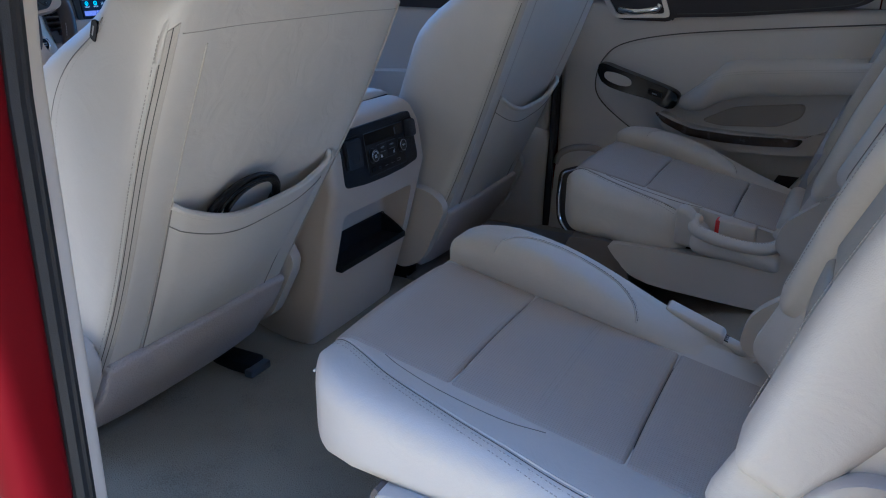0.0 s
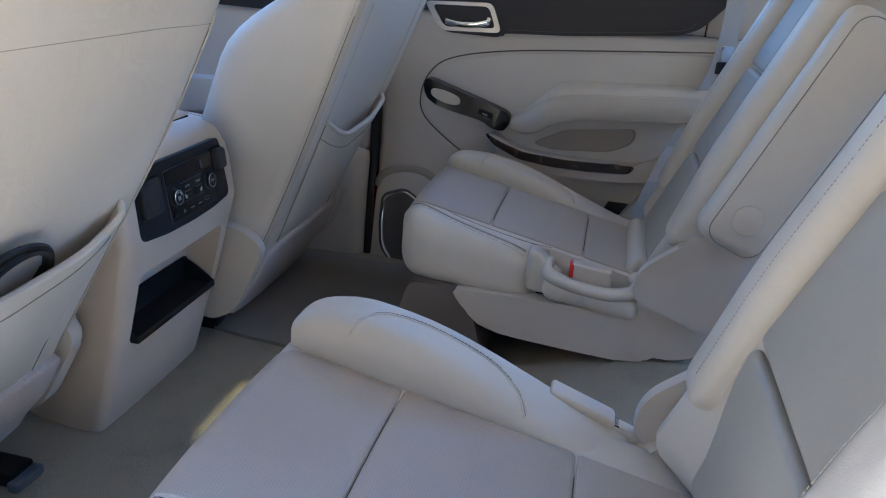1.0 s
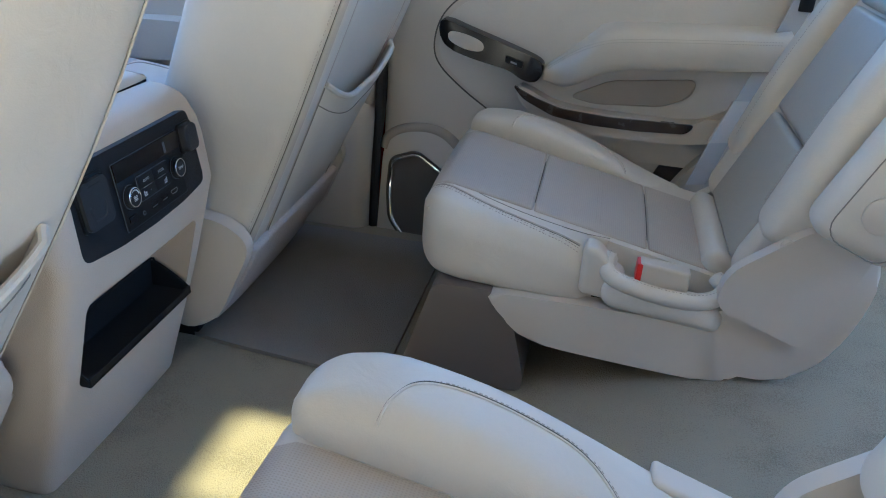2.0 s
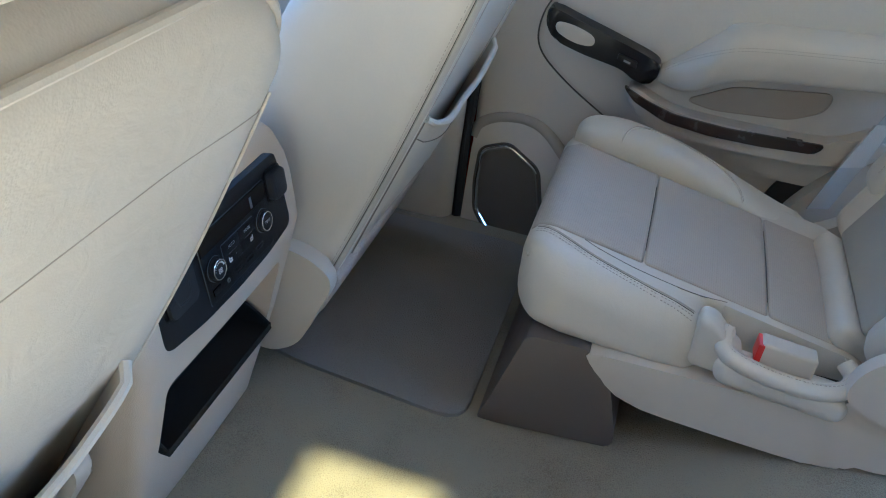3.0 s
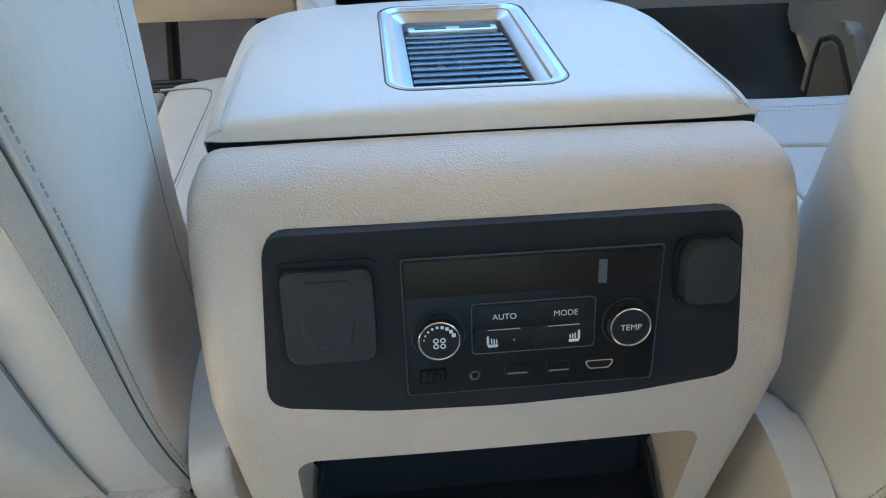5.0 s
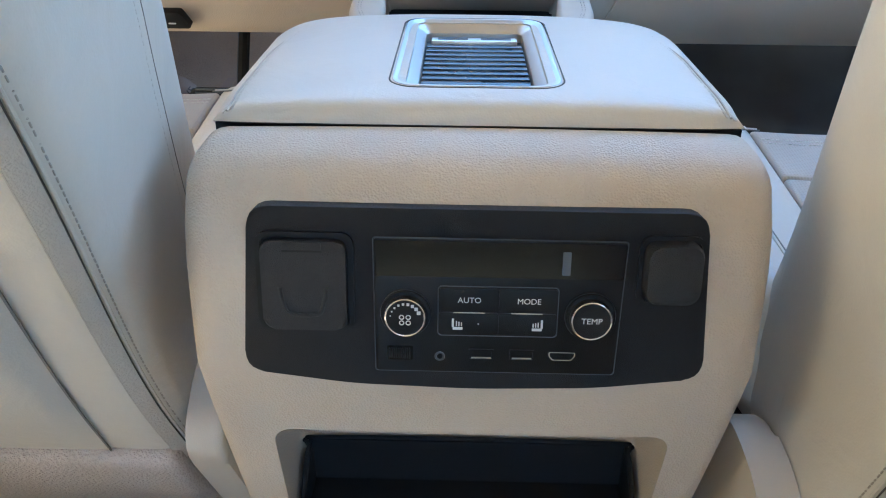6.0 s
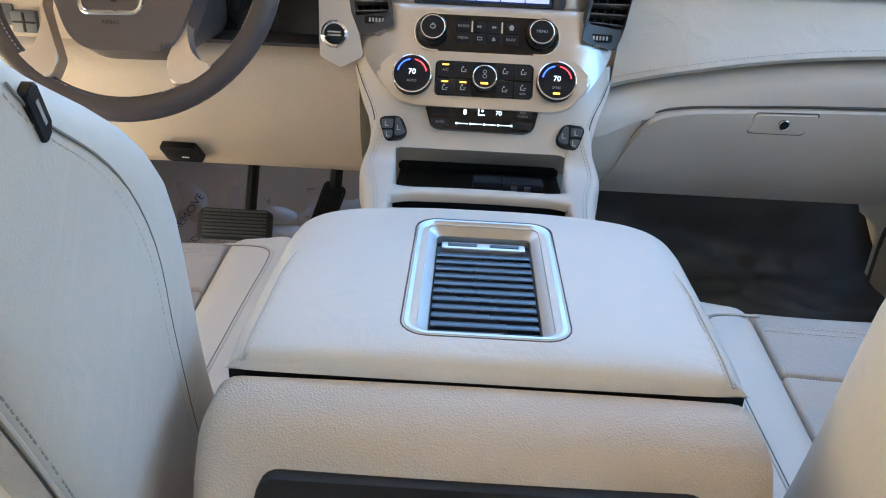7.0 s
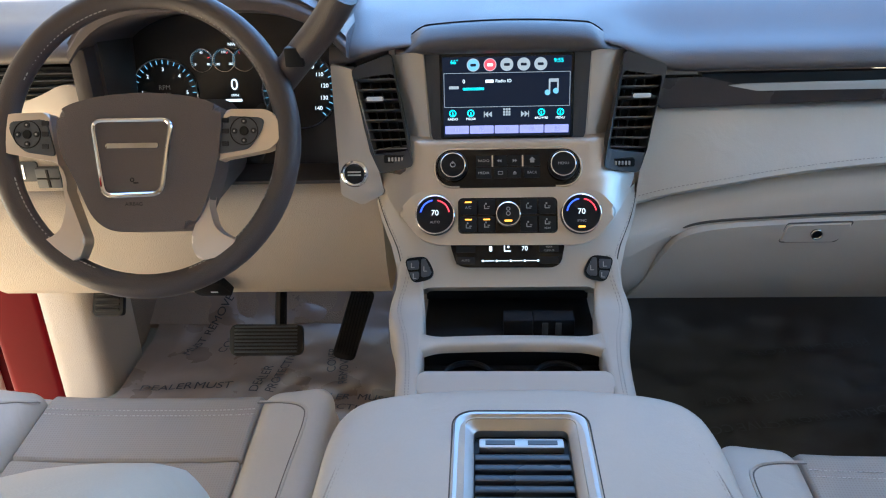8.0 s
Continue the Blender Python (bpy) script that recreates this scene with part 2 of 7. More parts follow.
def merge(*bms):
    out = bms[0]
    for b in bms[1:]:
        me = bpy.data.meshes.new("tmp")
        b.to_mesh(me)
        b.free()
        out.from_mesh(me)
        bpy.data.meshes.remove(me)
    return out


def spline(pts, n=8, closed=False):
    """A smooth curve through points of any dimension."""
    p = [np.array(q, float) for q in pts]
    k = len(p)
    out = []
    for i in range(k if closed else k - 1):
        a, b = p[i], p[(i + 1) % k]
        z = p[(i - 1) % k] if closed or i > 0 else 2 * a - b
        c = p[(i + 2) % k] if closed or i < k - 2 else 2 * b - a
        for j in range(n):
            t = j / n
            out.append(0.5 * ((2 * a) + (b - z) * t + (2 * z - 5 * a + 4 * b - c) * t * t + (3 * a - z - 3 * b + c) * t ** 3))
    if not closed:
        out.append(p[-1])
    return [tuple(q) for q in out]


def tube(pts, r, seg=8, closed=False, fn=None, flat=1.0):
    pts = [Vector(fn(Vector(p)) if fn else p) for p in pts]
    bm = bmesh.new()
    rings, side = [], None
    k = len(pts)
    for i, p in enumerate(pts):
        a = pts[i - 1] if i or closed else p
        b = pts[(i + 1) % k] if i < k - 1 or closed else p
        d = (b - a).normalized()
        if side is None:
            side = d.orthogonal().normalized()
        side = (side - d * side.dot(d)).normalized()
        up = d.cross(side)
        rings.append([bm.verts.new(p + r * (side * math.cos(2 * math.pi * j / seg) + up * flat * math.sin(2 * math.pi * j / seg))) for j in range(seg)])
    for i in range(k if closed else k - 1):
        a, b = rings[i], rings[(i + 1) % k]
        for j in range(seg):
            bm.faces.new((a[j], a[(j + 1) % seg], b[(j + 1) % seg], b[j]))
    if not closed:
        bm.faces.new(rings[0])
        bm.faces.new(rings[-1][::-1])
    return bm


def stitches(pts, length=0.0035, gap=0.0022, r=0.0006, fn=None):
    """A row of separate stitches along a line."""
    pts = [Vector(fn(Vector(p)) if fn else p) for p in pts]
    bm = bmesh.new()
    left = 0.0
    for a, b in zip(pts, pts[1:]):
        d = b - a
        span = d.length
        if span < 1e-6:
            continue
        d = d / span
        s = left
        while s < span:
            p, q = a + d * s, a + d * min(s + length, span)
            o = d.orthogonal().normalized() * r
            w = d.cross(o)
            vs = [bm.verts.new(c + e) for c in (p, q) for e in (o, w, -o, -w)]
            for j in range(4):
                bm.faces.new((vs[j], vs[(j + 1) % 4], vs[4 + (j + 1) % 4], vs[4 + j]))
            s += length + gap
        left = s - span
    return bm


def drape(ob, pts, lift=0.0):
    """Lays a line of (x, y) points on a thing's top."""
    tree = BVHTree.FromPolygons([v.co for v in ob.data.vertices], [p.vertices for p in ob.data.polygons])
    out = []
    for p in pts:
        h = tree.ray_cast(Vector((p[0], p[1], 2.0)), Vector((0, 0, -1)))
        if h[0] is not None:
            out.append(h[0] + Vector((0, 0, lift)))
    return out


def rrect(u0, v0, u1, v1, r, seg=5):
    out = []
    for cu, cv, a0 in ((u1 - r, v1 - r, 0), (u0 + r, v1 - r, 90), (u0 + r, v0 + r, 180), (u1 - r, v0 + r, 270)):
        for i in range(seg + 1):
            a = radians(a0 + 90 * i / seg)
            out.append((cu + r * math.cos(a), cv + r * math.sin(a)))
    return out


def rounded(poly, r, seg=4):
    """A polygon with its corners rounded."""
    out = []
    k = len(poly)
    for i in range(k):
        p, a, b = (Vector(poly[j % k]) for j in (i, i - 1, i + 1))
        ra = min(r, (a - p).length * 0.45)
        rb = min(r, (b - p).length * 0.45)
        s, e = p + (a - p).normalized() * ra, p + (b - p).normalized() * rb
        for j in range(seg + 1):
            t = j / seg
            out.append(tuple(s * (1 - t) ** 2 + p * 2 * t * (1 - t) + e * t * t))
    return out


def circle(cu, cv, r, n=32):
    return [(cu + r * math.cos(2 * math.pi * i / n), cv + r * math.sin(2 * math.pi * i / n)) for i in range(n)]


def plate(outline, w0, w1, m, bev=0.001, seg=2, fn=None):
    """A flat shape of some thickness, in the plane of m: u, v across, w towards the viewer."""
    bm = bmesh.new()
    low = [bm.verts.new((u, v, w0)) for u, v in outline]
    top = [bm.verts.new((u, v, w1)) for u, v in outline]
    k = len(outline)
    f = bm.faces.new(top)
    bm.faces.new(low[::-1])
    for i in range(k):
        bm.faces.new((low[i], low[(i + 1) % k], top[(i + 1) % k], top[i]))
    if bev:
        bmesh.ops.bevel(bm, geom=f.edges[:], offset=bev, segments=seg, affect="EDGES", profile=0.6, clamp_overlap=True)
    bmesh.ops.triangulate(bm, faces=[g for g in bm.faces if len(g.verts) > 4])
    for v in bm.verts:
        v.co = fn(m @ v.co) if fn else m @ v.co
    return bm


def ring_plate(outer, inner, w0, w1, m):
    """A frame between two outlines with as many points each."""
    bm = bmesh.new()
    k = len(outer)
    rows = [[bm.verts.new(m @ Vector((u, v, w))) for u, v in o] for o, w in ((outer, w0), (outer, w1), (inner, w1), (inner, w0))]
    for a in range(4):
        b = (a + 1) % 4
        for i in range(k):
            bm.faces.new((rows[a][i], rows[a][(i + 1) % k], rows[b][(i + 1) % k], rows[b][i]))
    return bm


def loft(rings, closed_ring=True, caps=True):
    bm = bmesh.new()
    vs = [[bm.verts.new(p) for p in ring] for ring in rings]
    k = len(vs[0])
    for a, b in zip(vs, vs[1:]):
        for j in range(k if closed_ring else k - 1):
            bm.faces.new((a[j], a[(j + 1) % k], b[(j + 1) % k], b[j]))
    if caps and closed_ring:
        bm.faces.new(vs[0])
        bm.faces.new(vs[-1][::-1])
    return bm


def shell(bm, t):
    """Gives a sheet its thickness."""
    bmesh.ops.recalc_face_normals(bm, faces=bm.faces)
    bmesh.ops.solidify(bm, geom=bm.faces[:], thickness=t)
    return bm


def knob(cu, cv, r, h, m, n=32, taper=0.92, w0=0.0):
    out = bmesh.new()
    rings = []
    for rad, w in ((r, w0), (r, w0 + h * 0.75), (r * 0.985 * (taper + 1) / 2, w0 + h * 0.92), (r * taper, w0 + h)):
        rings.append([out.verts.new(m @ Vector((cu + rad * math.cos(2 * math.pi * i / n), cv + rad * math.sin(2 * math.pi * i / n), w))) for i in range(n)])
    for a, b in zip(rings, rings[1:]):
        for i in range(n):
            out.faces.new((a[i], a[(i + 1) % n], b[(i + 1) % n], b[i]))
    out.faces.new(rings[-1])
    out.faces.new(rings[0][::-1])
    return out


def torus(cu, cv, w, big, small, m, n=40, k=8):
    return tube([m @ Vector((cu + big * math.cos(2 * math.pi * i / n), cv + big * math.sin(2 * math.pi * i / n), w)) for i in range(n)], small, k, closed=True)


def lettering(text, u, v, size, m, w=0.0006, turn=0.0, align="CENTER"):
    """Flat letters of the built-in font, centred at u, v."""
    cu = bpy.data.curves.new("letters", "FONT")
    cu.body, cu.size, cu.align_x, cu.align_y = text, size, align, "CENTER"
    ob = bpy.data.objects.new("letters", cu)
    scene.collection.objects.link(ob)
    me = bpy.data.meshes.new_from_object(ob)
    bm = bmesh.new()
    bm.from_mesh(me)
    bpy.data.objects.remove(ob)
    bpy.data.meshes.remove(me)
    bpy.data.curves.remove(cu)
    place = m @ Matrix.Translation((u, v, w)) @ Matrix.Rotation(radians(turn), 4, "Z")
    bm.transform(place)
    return bm


def plane_at(origin, u, v):
    u, v = Vector(u).normalized(), Vector(v).normalized()
    w = u.cross(v).normalized()
    v = w.cross(u)
    return Matrix(((u.x, v.x, w.x, origin[0]), (u.y, v.y, w.y, origin[1]), (u.z, v.z, w.z, origin[2]), (0, 0, 0, 1)))


def flip(outline):
    return [(-u, v) for u, v in outline][::-1]


def cut(bm, cutter):
    """bm less cutter."""
    obs = []
    for b in (bm, cutter):
        bmesh.ops.recalc_face_normals(b, faces=b.faces)
        me = bpy.data.meshes.new("tmp")
        b.to_mesh(me)
        b.free()
        obs.append(new("tmp", me))
    mod = obs[0].modifiers.new("cut", "BOOLEAN")
    mod.object, mod.operation, mod.solver = obs[1], "DIFFERENCE", "EXACT"
    bpy.context.view_layer.update()
    deps = bpy.context.evaluated_depsgraph_get()
    me = bpy.data.meshes.new_from_object(obs[0].evaluated_get(deps))
    out = bmesh.new()
    out.from_mesh(me)
    for o in obs:
        d = o.data
        bpy.data.objects.remove(o)
        bpy.data.meshes.remove(d)
    bpy.data.meshes.remove(me)
    return out


def smooth(a, b, t):
    t = min(1.0, max(0.0, (t - a) / (b - a)))
    return t * t * (3 - 2 * t)


# ---------------------------------------------------------------- the car's shell
def floor_height(x, y):
    z = 0.125 * smooth(-0.40, -0.95, y) + 0.10 * smooth(0.12, 0.45, y) + 0.42 * smooth(1.10, 1.75, y)
    return z + 0.004 * noise.noise((x * 4, y * 4, 0))


def sheet(x0, x1, y0, y1, nx, ny, fn, lift=0.0, thick=0.02):
    bm = bmesh.new()
    vs = [[bm.verts.new((x0 + (x1 - x0) * i / nx, y0 + (y1 - y0) * j / ny, 0)) for j in range(ny + 1)] for i in range(nx + 1)]
    for i in range(nx):
        for j in range(ny):
            bm.faces.new((vs[i][j], vs[i + 1][j], vs[i + 1][j + 1], vs[i][j + 1]))
    for v in bm.verts:
        v.co.z = fn(v.co.x, v.co.y) + lift
    ext = bmesh.ops.extrude_face_region(bm, geom=bm.faces[:])
    for v in ext["geom"]:
        if isinstance(v, bmesh.types.BMVert):
            v.co.z -= thick
    return bm


structure("floor", sheet(-0.80, 0.86, -1.95, 1.62, 24, 60, floor_height), CARPET, "grey-beige cut-pile carpet on the cabin floor", "carpet")
structure("ground", box((-60, -60, -0.62), (60, 60, -0.60), 0), GROUND, "pale asphalt lot around the car", "ground")

# Unseen ring added to shape the light: blocks blue sky, mostly on the left.
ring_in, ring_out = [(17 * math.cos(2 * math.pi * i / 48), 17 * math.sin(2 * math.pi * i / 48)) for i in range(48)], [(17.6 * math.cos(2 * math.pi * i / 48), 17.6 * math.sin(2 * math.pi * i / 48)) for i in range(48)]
sky_block = ring_plate(ring_out, ring_in, -0.62, 1.0, Matrix.Identity(4))
for v in sky_block.verts:
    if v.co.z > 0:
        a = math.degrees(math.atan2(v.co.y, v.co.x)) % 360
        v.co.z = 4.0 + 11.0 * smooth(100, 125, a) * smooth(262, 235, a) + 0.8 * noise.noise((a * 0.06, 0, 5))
structure("backdrop", sky_block, BACKDROP, "unseen tan ring added to block low sky, tallest on the left", "backdrop")

# roof; its glazed opening is added to cast the sun patch behind the console
roof = cut(box((-1.0, -1.95, 1.24), (1.0, 0.76, 1.32), 0.02), box((-0.222, -0.983, 1.1), (-0.022, -0.731, 1.5), 0))
structure("ceiling", roof, HEAD, "pale cloth headliner with an opening added for the sun patch", "headliner")
structure("sun_patch_pane", box((-0.23, -0.99, 1.325), (-0.014, -0.724, 1.331), 0), GLASS, "added amber pane that tints the sun patch on the floor", "glass")
structure("wall_rear", cut(box((-0.86, -2.05, -0.02), (0.90, -1.95, 1.32), 0.01), box((-0.68, -2.1, 0.72), (0.72, -1.9, 1.20), 0)), CREAM, "pale trim around the rear window of the cabin", "trim")
fire = box((-0.86, 1.55, -0.1), (0.90, 1.65, 0.84), 0.01)
structure("wall_front", fire, CARPET, "carpeted bulkhead behind the pedals", "bulkhead")
# body side beyond the seats, with window openings
side = box((0.97, -2.0, -0.25), (1.03, 1.65, 1.30), 0.01)
side = cut(side, box((0.9, -0.94, 0.77), (1.1, -0.12, 1.23), 0.0))
side = cut(side, box((0.9, 0.02, 0.77), (1.1, 1.15, 1.23), 0.0))
side = cut(side, box((0.9, -1.85, 0.80), (1.1, -1.08, 1.22), 0.0))
structure("wall_right", side, RED, "red painted body side with window openings", "car body")
structure("trim_right", merge(box((0.957, -1.078, 0.70), (0.9695, -0.942, 1.235), 0.003), box((0.957, -1.945, -0.05), (0.9695, -1.082, 0.795), 0.003), box((0.957, -0.938, 0.700), (0.9695, -0.110, 0.768), 0.003)), SMOOTH, "pale plastic lining of the body side", "trim")
for name_, y0, y1, z0, z1 in (("window_1", -0.94, -0.12, 0.77, 1.23), ("window_2", -1.85, -1.08, 0.80, 1.22), ("window_3", 0.02, 1.15, 0.77, 1.23)):
    structure(name_, box((0.998, y0 - 0.01, z0 - 0.01), (1.003, y1 + 0.01, z1 + 0.01), 0), CLEAR, "clear side window glass", "window")
structure("wall_left", cut(box((-1.0, -2.0, -0.25), (-0.90, -0.985, 1.30), 0.02), box((-1.1, -1.80, 0.85), (-0.8, -1.25, 1.18), 0)), RED, "red painted rear quarter of the car body", "car body")
# Out of view; hung low on purpose to keep sky light off the seats.
structure("roof_shade_rail", soft((-1.06, -1.95, 1.02), (-0.89, 1.0, 1.30), 0.03, (2, 6, 2)), HEAD, "unseen pale roof rail, set low to cut sky light at the door openings", "roof rail")
structure("sill", soft((-1.0, -1.2, -0.25), (-0.80, 1.55, -0.03), 0.03, (2, 6, 2)), SMOOTH, "pale door sill plate", "door sill")

pillar = thing("pillar", (-0.93, -0.12, -0.03), "red painted centre pillar with a black rubber door seal", "car pillar", kind="structure")


def lean(p):
    return Vector((p[0] + 0.10 * max(0, p[2] - 0.75), p[1] - 0.03 * (p[2] - 0.3), p[2]))


part("skin", soft((-1.03, -0.165, -0.20), (-0.945, 0.06, 1.28), 0.022, (2, 2, 10), lean), RED, pillar)
part("seal", tube([lean((-0.938, -0.150, -0.1 + 1.36 * i / 12)) for i in range(13)], 0.012, 8), RUBBER, pillar, "black rubber door seal")
part("seal_lip", tube([lean((-0.918, -0.140, -0.1 + 1.36 * i / 12)) for i in range(13)], 0.009, 8), RUBBER, pillar, "thin black rubber seal lip")
part("trim_panel", soft((-0.915, -0.125, -0.06), (-0.872, 0.06, 1.26), 0.016, (2, 2, 10), lean), SMOOTH, pillar, "pale plastic pillar trim")
part("door_striker", tube(spline([(-0.985, -0.165, 0.035), (-0.985, -0.200, 0.04), (-0.965, -0.205, 0.05), (-0.960, -0.165, 0.055)], 5), 0.007, 8), RED, pillar, "red painted door striker")
part("striker_plate", plate(rrect(-0.03, -0.045, 0.03, 0.03, 0.012), -0.004, 0.004, plane_at((-0.975, -0.168, 0.035), (1, 0, 0), (0, 0, 1)), 0.002), RED, pillar, "red striker plate")

pillar_a = thing("pillar_front", (-0.86, 1.30, 0.0), "red front door jamb with pale kick panel", "car pillar", kind="structure")
part("jamb", soft((-0.99, 0.98, -0.20), (-0.875, 1.55, 0.85), 0.02, (2, 2, 4)), RED, pillar_a)
part("kick_panel", soft((-0.868, 0.945, -0.02), (-0.76, 1.12, 0.62), 0.03, (2, 2, 4)), CREAM, pillar_a, "cream plastic kick panel")
part("side_carpet", soft((-0.868, 1.10, -0.02), (-0.772, 1.55, 0.62), 0.02, (2, 2, 4)), TOE, pillar_a, "brown footwell carpet")
structure("toe_board", sheet(-0.80, -0.16, 1.18, 1.56, 10, 12, lambda x, y: floor_height(x, y) + 0.012 + 0.25 * smooth(1.30, 1.56, y)), TOE, "brown carpet on the sloping toe board", "carpet")

door_open = thing("door_3", (-1.05, 1.05, -0.1), "red front door standing wide open", "car door", kind="structure")


def swing(p):
    a = radians(68)
    return Vector((-1.02 - p[1] * math.sin(a) + p[0] * math.cos(a), 1.10 - p[1] * math.cos(a) - p[0] * math.sin(a), p[2]))


part("skin", soft((-0.06, 0.02, -0.15), (0.0, 1.05, 0.72), 0.02, (2, 4, 4), swing), RED, door_open)
part("panel", soft((0.002, 0.05, -0.10), (0.05, 1.0, 0.66), 0.02, (2, 4, 4), swing), CREAM, door_open, "cream inner door panel")
part("hinge", box((-0.03, -0.08, 0.10), (0.0, 0.05, 0.16), 0.006, 2, swing), RED, door_open, "red door hinge")
part("check_strap", box((-0.02, -0.10, 0.24), (0.0, 0.05, 0.27), 0.004, 2, swing), BLACK, door_open, "black check strap")

pillar_b = thing("pillar_right", (0.93, 0.0, 0.0), "pale plastic centre pillar trim beside the front seat", "car pillar", kind="structure")
part("upper_trim", soft((0.86, -0.085, 0.30), (0.965, 0.10, 1.26), 0.025, (2, 2, 6)), SMOOTH, pillar_b)
part("lower_trim", soft((0.83, -0.09, -0.03), (0.965, 0.16, 0.32), 0.04, (2, 3, 3)), SMOOTH, pillar_b)
part("seal", tube([(0.885 - 0.02 * smooth(0.3, 0.1, z), -0.098, z) for z in [-0.02 + 1.2 * i / 12 for i in range(13)]], 0.011, 8), RUBBER, pillar_b, "black rubber door seal")

# floor mats
structure("mat_rear", plate(rounded([(0.225, -0.30), (0.80, -0.30), (0.80, 0.16), (0.29, 0.16), (0.255, 0.02)], 0.05), 0, 0.008, Matrix.Identity(4), 0.003,
                            fn=lambda p: Vector((p.x, p.y, p.z + floor_height(p.x, p.y)))), MAT, "dark grey carpet floor mat", "floor mat")


# ---------------------------------------------------------------- front seats
def front_seat(cx, y0, theta, out, yf, what, gap, headrest=True):
    c, s_ = math.cos(radians(theta)), math.sin(radians(theta))

    def slope(o):
        """How far the shoulder falls from the top towards the sides."""
        return 0.11 * max(0.0, (abs(o) - 0.12) / 0.158) ** 2.0

    def at(p):
        o, d, s = p[0], p[1], p[2]
        d *= 1 - 0.34 * smooth(0.52, 0.86, s) * smooth(0.05, 0.08, d)
        if s < 0.9:
            s -= slope(o) * smooth(0.58, 0.885, s)
        o *= 1 - 0.14 * smooth(0.65, 0.18, s)
        d = d if d < 0.06 else 0.06 + (d - 0.06) * (1 + 0.75 * smooth(0.82, 0.50, s) * smooth(0.08, 0.2, abs(o)))
        d -= 0.010 * math.sin(math.pi * min(1.0, max(0.0, (s - 0.12) / 0.78))) * (0.25 + 0.75 * smooth(0.13, 0.24, abs(o))) * smooth(0.09, 0.03, d)
        return Vector((cx + out * o, y0 + d * c - s * s_, 0.07 + d * s_ + s * c))

    def height(o, s):
        """The height along the back that lies at s once the shoulder has fallen."""
        q = s
        for _ in range(12):
            q = s + slope(o) * smooth(0.58, 0.885, q)
        return q

    seat = thing("front_seat", (cx, y0 + 0.25, 0.0), what, "car seat", "front seats")
    back = part("backrest", soft((-0.278, 0, 0.12), (0.278, 0.155, 0.897), 0.036, (18, 5, 20), at), LEATHER, seat)
    # grey fabric strips between two dark seams down both rear edges
    cr, oo = 0.0366, 0.242
    for e in (-1, 1):
        def edge(g, lift, s):
            r = cr + lift
            o = oo + r * math.sin(radians(g))
            return at((e * o, 0.036 - r * math.cos(radians(g)), s))

        top = height(0.268, 0.750)
        band = [[edge(g, 0.0008, 0.13 + (top - 0.13) * i / 28) for g in (21, 26, 31, 36, 41)] for i in range(29)]
        part("edge_strip", shell(loft(band, closed_ring=False), 0.0015), STRIP, back, "grey fabric edge strip")
        for g, r, mat_ in ((20, 0.0009, STRIP), (31, 0.0007, SEAM), (42, 0.0006, SEAM), (46, 0.0012, LEATHER)):
            part("piping" if mat_ is LEATHER else "strip_seam", tube([edge(g, 0.0006, 0.13 + (top - 0.13) * i / 28) for i in range(29)], r, 6), mat_, back)
        part("stitching", stitches([edge(53, 0.0003, 0.15 + (top - 0.15) * i / 40) for i in range(41)]), THREAD, back)
        if e * out > 0 or out < 0:
            front_line = [(e * 0.2777, 0.108 + 0.020 * smooth(0.45, 0.75, 0.2 + 0.62 * i / 30), 0.2 + 0.62 * i / 30) for i in range(31)]
            part("side_seam", tube(front_line, 0.0008, 5, fn=at), SOFTSEAM, back)
            part("stitching", stitches([(p[0], p[1] - 0.006, p[2]) for p in front_line], fn=at), VINYL, back)
    # rear panel: upper seam, one side seam, pocket
    top_line = [(-0.248 + 0.496 * i / 30, 0.0003, height(-0.248 + 0.496 * i / 30, 0.752)) for i in range(31)]
    part("seam", tube(top_line, 0.0008, 5, fn=at), THREAD, back)
    crest = [(-0.246 + 0.492 * i / 36, 0.0065 + 0.006 * (abs(i - 18) / 18) ** 6, 0.8875) for i in range(37)]
    corner = [(0.258, 0.0125, 0.872), (0.2655, 0.0115, 0.850), (0.2680, 0.0105, 0.82), (0.2685, 0.0102, 0.78)]
    ridge_line = [(-o, d, s) for o, d, s in corner[::-1]] + crest + corner
    part("top_piping", tube(spline(ridge_line, 2), 0.0036, 8, fn=at), LEATHER, back, "rolled leather ridge along the top")
    for side in (-0.200, 0.200) if cx > 0 else (0.200,):
        part("welt", tube([(side * (1 - 0.10 * (1 - i / 20)), 0.0002, 0.15 + 0.600 * i / 20) for i in range(21)], 0.0016, 6, fn=at), STRIP, back)

    def pocket_at(a, b, lift=0.0):
        x = -0.192 + 0.405 * a
        mid = 1 - abs(2 * a - 1) ** 2.2
        s = 0.150 + b * (0.322 - 0.046 * mid)
        hem = max(0.0, math.sin(math.pi * a)) ** 0.32
        d = -0.0015 - hem * (gap * max(0.0, b) ** 1.6 + 0.012 * math.sin(math.pi * min(1.0, b)) ** 0.7) - lift
        d -= 0.0025 * math.sin(11 * a + 5 * b) * b * hem
        return at((out * x * (0.90 + 0.10 * b), d, s))

    part("pocket", shell(loft([[pocket_at(i / 26, j / 12) for j in range(13)] for i in range(27)], closed_ring=False), 0.004), LEATHER, back, "sagging leather map pocket")
    part("pocket_lip", tube([pocket_at(i / 30, 1.0) for i in range(31)], 0.0058, 8), LEATHER, back, "rolled pocket edge")
    part("pocket_seam", tube([pocket_at(i / 30, 0.875, 0.0004) for i in range(31)], 0.0010, 5), SOFTSEAM, back)
